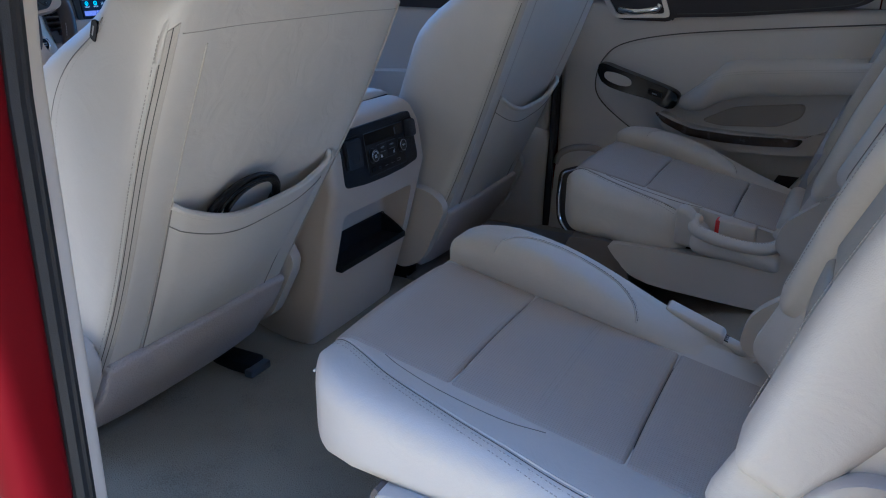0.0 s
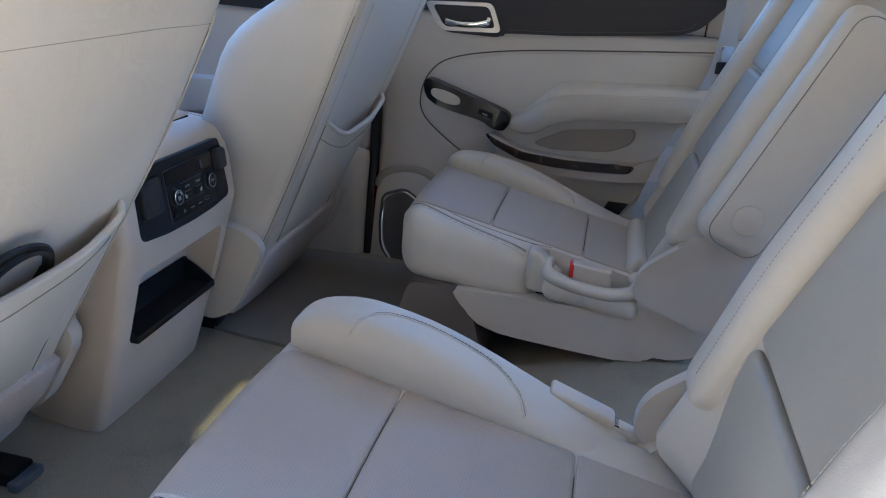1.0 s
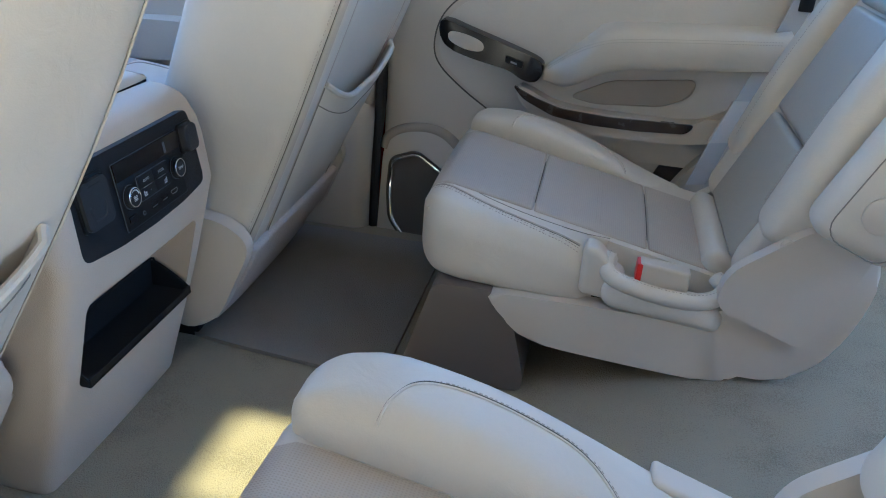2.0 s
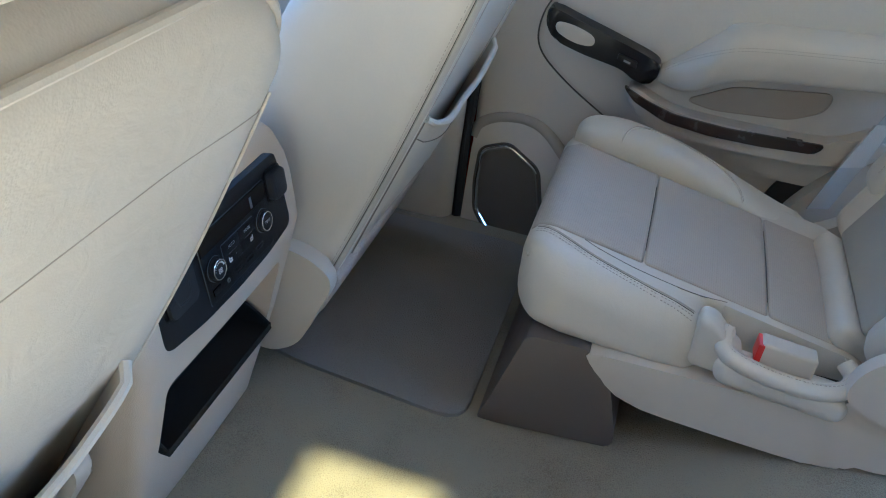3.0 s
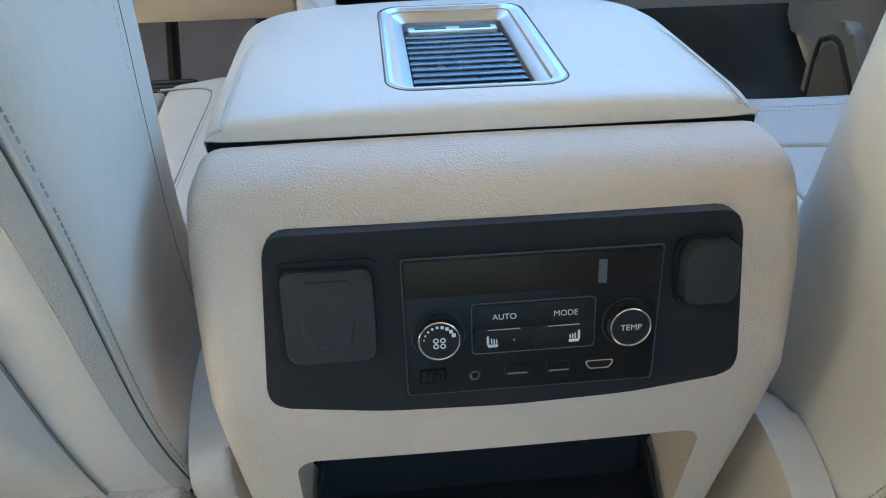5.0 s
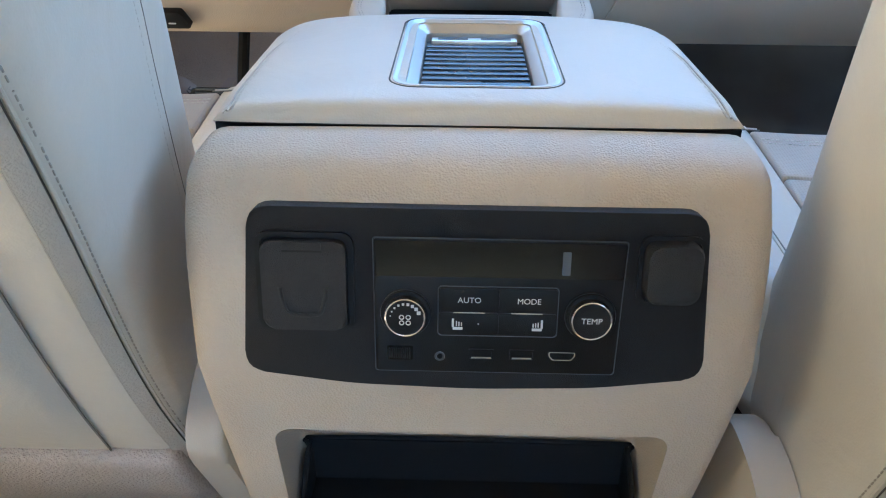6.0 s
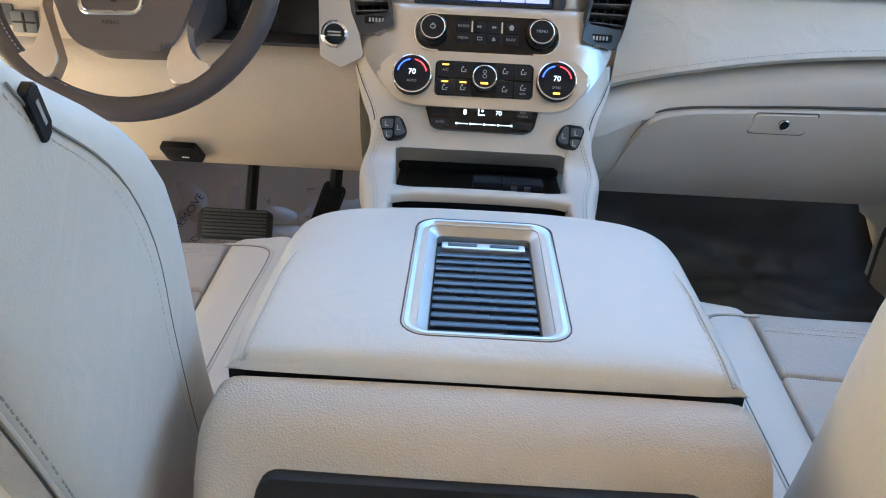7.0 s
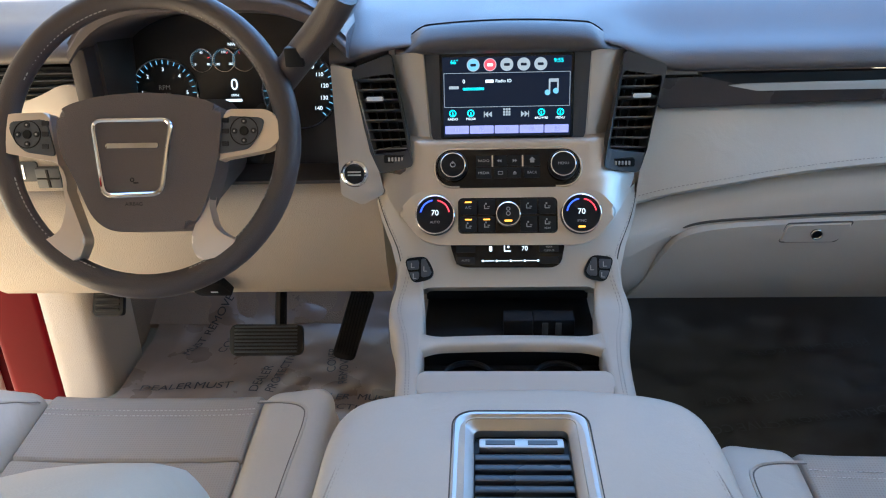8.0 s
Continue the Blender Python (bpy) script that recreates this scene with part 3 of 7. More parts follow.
    for a in (0.0, 1.0):
        part("pocket_seam", tube([pocket_at(a, j / 12, 0.0006) for j in range(13)], 0.0011, 5), SOFTSEAM, back)
    part("valance", soft((-0.262, -0.014, -0.045), (0.262, 0.010, 0.155), 0.010, (10, 1, 5),
                         lambda p: at((p[0], p[1] + 0.02 * smooth(0.1, -0.04, p[2]), p[2] + 0.02 * abs(p[0] / 0.26) ** 3 * smooth(0.1, -0.03, p[2])))), FUZZ, seat, "grey fabric valance")
    # recliner covers on both sides
    for e in (-1, 1):
        m = plane_at((cx + out * e * 0.250, y0, 0.07), (0, c, s_), (0, -s_, c))
        cover = rounded([(-0.014, 0.19), (0.05, 0.205), (0.125, 0.18), (0.145, 0.07), (0.105, -0.015), (0.04, -0.035), (-0.008, 0.02)], 0.035, 5)
        w = out * e * 0.022
        part("recliner_cover", plate(cover, -abs(w) if out * e < 0 else -0.010, 0.010 if out * e < 0 else abs(w), m, 0.009, 4), SMOOTH, seat, "pale plastic recliner cover")
    # cushion
    yb = y0 + 0.06

    def bend(p):
        f = (p[1] - yb) / (yf - yb)
        return Vector((cx + out * p[0], p[1], p[2] + 0.035 * f - 0.02 + 0.018 * (abs(p[0]) / 0.25) ** 3))

    part("cushion", soft((-0.25, yb, 0.22), (0.25, yf, 0.35), 0.05, (8, 8, 3), bend), LEATHER, seat)
    part("insert", soft((-0.146, yb + 0.02, 0.30), (0.146, yf - 0.152, 0.360), 0.006, (8, 10, 2), bend), PERF, seat, "perforated leather insert")
    part("front_insert", soft((-0.146, yf - 0.1512, 0.30), (0.146, yf - 0.004, 0.361), 0.006, (8, 12, 2), lambda p: bend((p[0], p[1], p[2] - 0.045 * smooth(yf - 0.045, yf, p[1]) ** 1.5))), PERF, seat)
    for e in (-1, 1):
        lo, hi = sorted((e * 0.148, e * 0.247))
        part("bolster", soft((lo, yb + 0.02, 0.29), (hi, yf - 0.03, 0.372), 0.026, (3, 8, 2), bend), PERF if e > 2 else LEATHER, seat)
        loop = spline([(e * 0.150, yf - 0.062), (e * 0.185, yf - 0.066), (e * 0.212, yf - 0.078), (e * 0.220, yf - 0.105), (e * 0.214, yf - 0.20), (e * 0.205, yb + 0.03)], 5)
        part("piping", tube([(x, y, 0.3722) for x, y in loop], 0.0018, 6, fn=bend), LEATHER, seat)
        part("seam", tube([(x - e * 0.003, y - 0.002, 0.3722) for x, y in loop], 0.0009, 5, fn=bend), SOFTSEAM, seat)
    for k in (0.072, 0.062):
        part("stitching", stitches([(-0.142 + 0.284 * i / 12, yf - k, 0.3616) for i in range(13)], fn=bend), PALE_THREAD, seat)
    for e in (-1, 1):
        part("side_shield", soft((cx + e * 0.25 - 0.018, yb + 0.05, 0.13), (cx + e * 0.25 + 0.018, yf - 0.05, 0.28), 0.016, (1, 6, 3)), SMOOTH, seat, "pale plastic side shield")
        part("seat_rail", box((cx + e * 0.19 - 0.02, y0 + 0.06, floor_height(cx, 0.3) - 0.08), (cx + e * 0.19 + 0.02, yf - 0.03, 0.13), 0.004), BLACK, seat, "black steel seat rail")
        if out < 0 and e > 0:
            part("rail_end", box((cx + 0.130, y0 - 0.04, 0.004), (cx + 0.182, y0 + 0.08, 0.030), 0.006), BLACK, seat, "black rail end")
            part("rail_cap", box((cx + 0.122, y0 - 0.056, 0.004), (cx + 0.184, y0 - 0.036, 0.021), 0.004), GREYBTN, seat, "grey plastic rail cap")
    part("frame", box((cx - 0.2, yb + 0.06, 0.14), (cx + 0.2, yf - 0.08, 0.23), 0.01), BLACK, seat, "black seat frame")
    if headrest:
        hr = part("headrest", soft((-0.138, -0.020, 0.928), (0.138, 0.110, 1.12), 0.055, (8, 4, 8), at), LEATHER, seat)
        for o in (-0.06, 0.06):
            part("post", tube([at((o, 0.06, 0.84 + 0.1 * i / 4)) for i in range(5)], 0.006, 10), CHROME, hr, "chrome headrest post")
    # black woven tags on the side seams
    for e in (-1, 1) if out < 0 else ():
        m = plane_at(at((e * 0.2775, 0.129, height(0.2785, 0.700))), (0, c, s_), (0, -s_, c))
        tag = part("tag", plate(rounded([(-0.006, -0.013), (0.004, -0.011), (0.006, 0.013), (-0.004, 0.012)], 0.003), -0.0025, 0.0025, m, 0.001), BLACK, back, "black woven label")
        part("tag_mark", plate([(-0.001, -0.006), (0.001, -0.006), (0.002, 0.006), (0.0, 0.006)], -0.0028, 0.0028, m, 0), GREYINK, tag)
    return seat


front_seat(-0.480, 0.143, 26.2, -1, 0.605, "pale grey leather driver's seat with a rear map pocket", 0.030)
front_seat(0.480, 0.012, 21.5, 1, 0.49, "pale grey leather front passenger seat with a rear map pocket", 0.026)

# a coiled black cable standing in the driver's seat pocket
m = plane_at((-0.519, 0.143 - 0.013 * math.cos(radians(26.2)) - 0.422 * math.sin(radians(26.2)), 0.07 - 0.014 * math.sin(radians(26.2)) + 0.422 * math.cos(radians(26.2))),
             (1, 0, 0), (0, -math.sin(radians(26.2)), math.cos(radians(26.2))))
coil = []
for i in range(44 * 7 + 1):
    k = i / 44
    ru, rv, w = 0.096 - 0.0060 * k, 0.078 - 0.0050 * k, 0.004 * math.sin(2.6 * k) + 0.004
    coil.append(m @ Vector((0.012 + 0.004 * k + ru * math.cos(2 * math.pi * k), -0.012 + 0.002 * k + rv * math.sin(2 * math.pi * k), w)))
single("coiled_cable", tube(coil, 0.0040, 7), BLACK, "coiled black cable tucked into the seat pocket", "cable")


# ---------------------------------------------------------------- second row seats
def rear_seat(cx, inner, what):
    """inner: the side, -1 or 1 in x, on which the aisle lies."""
    seat = thing("rear_seat", (cx, -0.65, 0.06), what, "car seat", "second row seats")

    def shear(p):
        top = smooth(0.20, 0.33, p[2])
        notch = smooth(-0.17, -0.23, p[0]) * smooth(-0.60, -0.66, p[1]) if inner < 0 else 0.0
        t = min(1.0, max(0.0, (p[1] + 0.425) / 0.090))
        k = math.sqrt(max(0.0, 1 - t * t * 0.96))
        if abs(p[0]) > 0.165:
            p = (math.copysign(0.165 + (abs(p[0]) - 0.165) * k, p[0]), p[1], p[2])
        p = (p[0] + 0.045 * notch, p[1], p[2] - 0.05 * notch * top)
        return Vector((cx + p[0], p[1], p[2] + 0.2 * (p[1] + 0.35) * (0.35 + 0.65 * top)))

    def bolster(p):
        f = smooth(-0.86, -0.50, p[1]) - 0.25 * smooth(-0.46, -0.36, p[1])
        z = p[2] if p[2] < 0.33 else 0.33 + (p[2] - 0.33) * (0.15 + 0.85 * f)
        q = shear((p[0], p[1], z))
        return q

    base = part("cushion", soft((-0.248, -0.89 if inner < 0 else -0.93, 0.205), (0.262, -0.335, 0.352), 0.045, (12, 12, 4), shear), LEATHER, seat)
    pads = []
    mid = -0.72 if inner < 0 else -0.752
    for a, b in ((-0.872 if inner < 0 else -0.915, mid - 0.0006), (mid + 0.0006, -0.5206), (-0.5194, -0.3385)):
        pad = part("insert", soft((-0.152, a, 0.31), (0.160, b, 0.3612), 0.0065, (10, 8, 1),
                                  lambda p: shear((p[0], p[1], p[2] - 0.006 * (p[0] / 0.15) ** 2 - (0.045 - math.sqrt(max(0.0, 0.002025 - max(0.0, p[1] + 0.38) ** 2)))))), PERF, seat, "perforated leather insert")
        pads.append(pad)
    for y in (mid, -0.52):
        part("seam", tube([(-0.150 + 0.308 * i / 14, y, 0.3545 - 0.006 * ((-0.150 + 0.308 * i / 14) / 0.15) ** 2) for i in range(15)], 0.0010, 6, fn=shear), SEAM, seat)
    up_ = 0.014 if inner > 0 else 0.0
    bol = part("bolster", soft((0.160, -0.82, 0.26), (0.272 + up_, -0.352, 0.398 + up_), 0.036, (6, 14, 4), bolster), LEATHER, seat, "raised leather side bolster")
    part("piping", tube([(0.2715 + up_, -0.80 + 0.43 * i / 24, 0.366 + up_) for i in range(25)], 0.0026, 6, fn=bolster), LEATHER, bol)
    for k in (-0.004, 0.004):
        part("stitching", stitches(drape(pads[1], [(cx - 0.125 + 0.26 * i / 16, -0.632 + k) for i in range(17)], 0.0002)), THREAD, seat)
    arc = [(cx + x, y) for x, y in spline([(0.166, -0.440), (0.190, -0.447), (0.222, -0.463), (0.236, -0.50), (0.238, -0.58), (0.232, -0.63), (0.205, -0.662), (0.168, -0.680)], 6)]
    part("seam", tube(drape(bol, [(x + 0.003, y) for x, y in arc], 0.0002), 0.0011, 5), SEAM, bol)
    part("piping", tube(drape(bol, arc, 0.0004), 0.0016, 6), LEATHER, bol)
    part("stitching", stitches(drape(bol, [(x + 0.006, y - 0.002) for x, y in arc], 0.0003)), THREAD, bol)
    # edge with a rolled seam and twin stitching
    low = spline([(-0.150, -0.350), (-0.166, -0.40), (-0.186, -0.457), (-0.203, -0.549), (-0.213, -0.629), (-0.221, -0.703), (-0.224, -0.80)] if inner > 0 else [(-0.150, -0.350), (-0.166, -0.40), (-0.186, -0.457), (-0.203, -0.549), (-0.211, -0.632)], 6)
    part("piping", tube(drape(base, [(cx + x, y) for x, y in low], 0.0004), 0.0015, 6), LEATHER, seat)
    part("seam", tube(drape(base, [(cx + x - 0.004, y) for x, y in low], 0.0), 0.0008, 5), SEAM, seat)
    for k in (0.009, 0.016):
        part("stitching", stitches(drape(base, [(cx + x - k, y) for x, y in low], 0.0003)), THREAD, seat)
    fold = [(cx + x, y) for x, y in spline([(-0.152, -0.425), (-0.162, -0.455), (-0.172, -0.517), (-0.172, -0.60), (-0.158, -0.655)], 6)]
    part("seam", tube(drape(base, fold, 0.0), 0.0009, 5), SOFTSEAM, seat)
    part("piping", tube([(-0.24 + 0.48 * i / 20, -0.338 - 0.01 * abs(i - 10) / 10, 0.318) for i in range(21)], 0.002, 5, fn=shear), LEATHER, seat)

    # reclined back
    th = radians(23)
    c, s_ = math.cos(th), math.sin(th)

    def at(p):
        return Vector((cx + p[0], -0.852 + p[1] * c - p[2] * s_, 0.285 + p[1] * s_ + p[2] * c))

    def wing(p):
        d = p[1] + 0.03 * smooth(0.1, 0.25, abs(p[0])) * smooth(-0.05, -0.01, p[1])
        return at((p[0] * (1 - 0.10 * smooth(0.30, 0.0, p[2]) + 0.06 * smooth(0.45, 0.7, p[2])), d, p[2]))

    sink = 0.0 if inner < 0 else 0.045
    back = part("backrest", soft((-0.25, -0.14, -0.02), (0.25, -0.012, 0.76), 0.045, (12, 3, 14),
                                 lambda p: wing((p[0], p[1] - sink * smooth(0.20, 0.0, p[2]) * smooth(0.20, 0.14, abs(p[0])), p[2]))), LEATHER, seat)
    hollow = 0.0 if inner < 0 else 0.045
    for a, b in ((0.0, 0.20), (0.205, 0.42), (0.425, 0.64)):
        part("back_insert", soft((-0.150, -0.05, a), (0.150, 0.004, b), 0.012, (6, 1, 5), lambda p: at((p[0], p[1] - hollow * smooth(0.20, 0.0, p[2]), p[2]))), PERFB, back, "perforated leather insert")
    for e in (-1, 1):
        lo, hi = sorted((e * 0.156, e * 0.25))
        part("back_bolster", soft((lo, -0.10, 0.08), (hi, 0.035, 0.70), 0.032, (3, 3, 10),
                                  lambda p: at((p[0], p[1] * (0.55 + 0.45 * smooth(0.05, 0.30, p[2])), p[2]))), LEATHER, back)
        ln = [(e * 0.178, 0.0355 * (0.6 + 0.4 * smooth(0.05, 0.30, 0.12 + 0.56 * i / 20)), 0.12 + 0.56 * i / 20) for i in range(21)]
        part("stitching", stitches(ln, fn=at), THREAD, back)
    if inner < 0:
        part("back_roll", soft((-0.155, -0.06, -0.045), (0.155, 0.03, 0.0), 0.02, (6, 2, 2), at), LEATHER, back)
    part("hinge_cover", plate(rounded([(-0.13, -0.02), (0.03, -0.03), (0.045, 0.03), (-0.02, 0.16), (-0.11, 0.17)], 0.03, 5), -0.012, 0.012,
                              plane_at((cx + inner * 0.262, -0.86, 0.27), (0, c, s_), (0, -s_, c)), 0.004), SMOOTH, seat, "pale plastic hinge cover")
    part("cap_button", knob(0, 0, 0.012, 0.006, plane_at((cx + inner * 0.268, -0.905, 0.37), (0, -inner, 0), (0, 0, 1)), 20), SMOOTH, seat)

    # side shields of the base, pale plastic, rising to the hinge
    outline = spline([(0.475, 0.205), (0.50, 0.165), (0.545, 0.130), (0.68, 0.116), (0.85, 0.110), (0.875, 0.128), (0.93, 0.132), (0.985, 0.16),
                      (1.03, 0.24), (1.045, 0.34), (1.01, 0.40), (0.955, 0.385), (0.905, 0.31), (0.84, 0.245), (0.74, 0.215), (0.60, 0.212)], 4, True)
    for e in (-1, 1):
        x = cx + e * 0.243
        m = plane_at((x, 0, 0), (0, -1, 0), (0, 0, 1))
        part("base_shield", plate(outline, -0.018, 0.018, m, 0.006), SMOOTH, seat, "pale plastic base shield")
    part("underframe", box((cx - 0.22, -0.96, 0.13), (cx + 0.22, -0.48, 0.215), 0.01), BLACK, seat, "black steel underframe")
    for e in (-1, 1):
        part("foot", box((cx + e * 0.2 - 0.02, -0.94, floor_height(0, -0.9) - 0.005), (cx + e * 0.2 + 0.02, -0.86, 0.14), 0.004), BLACK, seat, "black steel foot")
    k = 0.0 if inner < 0 else 0.09
    riser = rounded([(0.315 + k, -0.002), (0.335 + k, 0.06), (0.375 + k, 0.205), (0.47, 0.21), (0.515, 0.16), (0.545, 0.05), (0.545, 0.02)], 0.012)
    part("riser_cover", plate([(u, v) for u, v in riser], -0.46, 0.02, plane_at((cx - 0.235, 0, 0), (0, -1, 0), (0, 0, 1)), 0.004), TAUPE, seat, "taupe plastic riser cover")
    return seat


right = rear_seat(0.505, -1, "pale grey perforated leather captain's chair with folded-up armrest")
left = rear_seat(-0.507, 1, "pale grey perforated leather captain's chair by the open door")

# armrest folded up beside the chair's back
th = radians(23)


def arm_at(p):
    return Vector((0.505 + p[0], -0.852 + p[1] * math.cos(th) - p[2] * math.sin(th), 0.285 + p[1] * math.sin(th) + p[2] * math.cos(th)))


arm = part("armrest", soft((-0.330, -0.130, 0.145), (-0.255, 0.004, 0.60), 0.030, (3, 3, 10), arm_at), LEATHER, right, "padded armrest folded upright")
m = plane_at(arm_at((-0.330, -0.062, 0.215)), (0, -math.cos(th), -math.sin(th)), (0, -math.sin(th), math.cos(th)))
part("pivot_cap", knob(0, 0, 0.027, 0.005, m, 28), SMOOTH, arm, "round pivot cap")
for k in (-0.004, 0.004):
    loop = [(-0.3303, p[0], p[1]) for p in rrect(-0.118 + k, 0.157 - k, -0.008 - k, 0.588 + k, 0.03)]
    if k > 0:
        part("seam", tube(loop, 0.0010, 5, True, arm_at), SOFTSEAM, arm)

# buckles
bk = thing("seat_buckle", (0.27, -0.74, 0.25), "pale seat belt buckle with a red button", "seat belt buckle", "buckles")


def bk_at(p):
    return Vector((0.270 + p[0], -0.755 + p[1], 0.272 + p[2] + 0.10 * p[1]))


part("casing", soft((-0.016, -0.028, -0.016), (0.016, 0.052, 0.022), 0.005, (2, 3, 2), bk_at), SMOOTH, bk)
part("button", box((-0.0165, 0.046, -0.012), (0.013, 0.0565, 0.020), 0.003, fn=bk_at), BUTTON_RED, bk, "red release button")
loop = spline([(0.016, 0.098, 0.004), (-0.006, 0.102, -0.004), (-0.024, 0.088, -0.013), (-0.031, 0.035, -0.019), (-0.030, -0.030, -0.018), (-0.022, -0.068, -0.008), (-0.002, -0.082, 0.006), (0.016, -0.070, 0.014)], 6)
sleeve = part("boot", tube(loop, 0.0130, 14, fn=bk_at), LEATHER, bk, "stitched leather sleeve")
part("piping", tube([(x * 0.76, y * 0.92, z + 0.0105) for x, y, z in loop], 0.0016, 6, fn=bk_at), LEATHER, sleeve)
part("stitching", stitches([(x, y, z + 0.0132) for x, y, z in loop], fn=bk_at), THREAD, sleeve)
part("boot_flap", soft((-0.016, 0.070, -0.060), (0.034, 0.142, 0.026), 0.012, (3, 6, 4), lambda p: bk_at((p[0], p[1], p[2] - 0.034 * smooth(0.125, 0.075, p[1]) * smooth(-0.05, 0.02, p[2])))), LEATHER, bk)
part("boot_base", soft((-0.036, -0.090, -0.066), (0.022, 0.105, -0.016), 0.022, (3, 6, 3), bk_at), LEATHER, bk)

bl = thing("seat_buckle", (-0.24, -0.755, 0.24), "pale grey seat belt buckle on a stalk", "seat belt buckle", "buckles")


def bl_at(p):
    return Vector((-0.236 + p[0], -0.755 + p[1], 0.272 + p[2] + 0.35 * p[1]))


part("casing", soft((-0.02, -0.045, -0.012), (0.02, 0.05, 0.014), 0.007, (2, 4, 1), bl_at), SMOOTH, bl)
part("stalk", soft((-0.014, -0.11, -0.012), (0.014, -0.04, 0.006), 0.005, (1, 3, 1), bl_at), LEATHER, bl)
part("slot", box((-0.012, -0.052, -0.004), (0.012, -0.044, 0.006), 0.001, fn=bl_at), BLACK, bl)

# shoulder belt at the far door
belt = thing("seat_belt", (0.83, -0.86, 0.30), "grey webbing seat belt with a metal latch", "seat belt")
path = spline([(0.90, -0.955, 1.22), (0.90, -0.985, 0.90), (0.880, -0.985, 0.68), (0.862, -0.945, 0.54), (0.852, -0.905, 0.42), (0.846, -0.870, 0.32), (0.840, -0.845, 0.235)], 6)
ribs = []
for i, p in enumerate(path):
    ribs.append([(p[0] + dx, p[1] + dy, p[2]) for dx, dy in ((-0.012, 0.022), (-0.010, 0.022), (0.012, -0.022), (0.010, -0.024))])
part("webbing", loft(ribs), WEBBING, belt)
part("sleeve", loft([[(x + dx, y + dy, z) for dx, dy in ((-0.016, 0.024), (-0.013, 0.027), (0.015, -0.024), (0.012, -0.027))] for x, y, z in ((0.853, -0.908, 0.43), (0.850, -0.893, 0.385), (0.847, -0.876, 0.335))]), STRIP, belt, "ribbed grey belt sleeve")
part("latch", box((0.875, -1.005, 0.645), (0.905, -0.965, 0.69), 0.004), CHROME, belt, "metal belt latch")
part("latch_grip", box((0.868, -1.0, 0.62), (0.90, -0.97, 0.65), 0.004), BLACK, belt, "black latch grip")


# ---------------------------------------------------------------- centre console
console = thing("centre_console", (0, 0.2, 0.0), "cream centre console with rear climate controls and storage bin", "centre console")


def con(p):
    x, y, z = p
    k = 1 - 0.10 * smooth(0.42, 0.0, z)
    back = smooth(0.22, 0.0, y)
    y += back * (0.17 * max(0, z - 0.37) + 0.22 * max(0, 0.37 - z) + 0.05 * max(0, 0.2 - z) - 0.003 * (1 - (x / 0.19) ** 2))
    t = min(1.0, max(0.0, (z - 0.440) / 0.072))
    y += 0.052 * (1 - math.sqrt(max(0.0, 1 - t * t))) * smooth(0.12, 0.02, y)
    return Vector((x * k, y, z + 0.002 * (1 - (x / 0.19) ** 2) * smooth(0.4, 0.5, z)))


hull = soft((-0.1925, -0.022, -0.01), (0.1925, 0.345, 0.511), 0.020, (14, 12, 20), con)
hull = cut(hull, soft((-0.144, -0.1, 0.175), (0.144, 0.080, 0.312), 0.016, (2, 2, 2)))
hull = cut(hull, box((-0.3, 0.0725, 0.486), (0.3, 0.6, 0.62), 0))
body = part("body", hull, CREAM, console, sharp=50)
wall = [(0.006, 0.178), (0.076, 0.178), (0.076, 0.226), (0.064, 0.224), (0.030, 0.204), (0.008, 0.186)]
liner = [plate(wall, -0.1385, -0.1350, plane_at((0, 0, 0), (0, 1, 0), (0, 0, 1)), 0), plate(wall, 0.1350, 0.1385, plane_at((0, 0, 0), (0, 1, 0), (0, 0, 1)), 0),
         box((-0.137, 0.0725, 0.178), (0.137, 0.0760, 0.226), 0), box((-0.137, 0.006, 0.1770), (0.137, 0.075, 0.1810), 0), box((-0.137, 0.006, 0.178), (0.137, 0.010, 0.190), 0)]
for piece in liner:
    part("bin_wall", piece, MATTE, console, "black bin lining")
part("bin_rim", tube([(x, y, z) for x, y, z in spline([(-0.137, 0.008, 0.186), (-0.137, 0.030, 0.204), (-0.137, 0.066, 0.2245), (-0.125, 0.0745, 0.2270), (0.125, 0.0745, 0.2270), (0.137, 0.066, 0.2245), (0.137, 0.030, 0.204), (0.137, 0.008, 0.186)], 4)], 0.002, 6), MATTE, console)

C = plane_at((0, -0.0245, 0.37), (1, 0, 0), (0, 0.17, 0.985))
panel_outline = rounded([(-0.1535, 0.004), (-0.08, -0.0025), (0.0, -0.0040), (0.08, -0.0025), (0.1525, 0.004), (0.1445, 0.1185), (-0.1450, 0.1190)], 0.014, 5)
rear = part("control_panel", plate(panel_outline, -0.02, 0.0035, C, 0.0012, 2, lambda p: Vector((p.x, p.y + 0.0042 * (p.x / 0.15) ** 2, p.z))), MATTE, console, "matte black rear climate panel")
part("socket_frame", ring_plate(rrect(-0.1405, 0.0365, -0.0780, 0.1035, 0.008), rrect(-0.1375, 0.0395, -0.0810, 0.1005, 0.006), -0.004, 0.0032, C), BLACK, rear)
flap = part("socket_flap", plate(rrect(-0.1365, 0.0385, -0.0825, 0.0990, 0.007), -0.004, 0.0078, C, 0.003, 3), FLAP, rear, "black outlet cover")
part("flap_hinge", plate(rrect(-0.1220, 0.0935, -0.0975, 0.0985, 0.001), 0.006, 0.0090, C, 0.0005), FLAP, flap)
part("hinge_slot", plate(rrect(-0.1225, 0.0920, -0.0970, 0.0932, 0.0004, 2), 0.0070, 0.0081, C, 0), BLACK, flap)
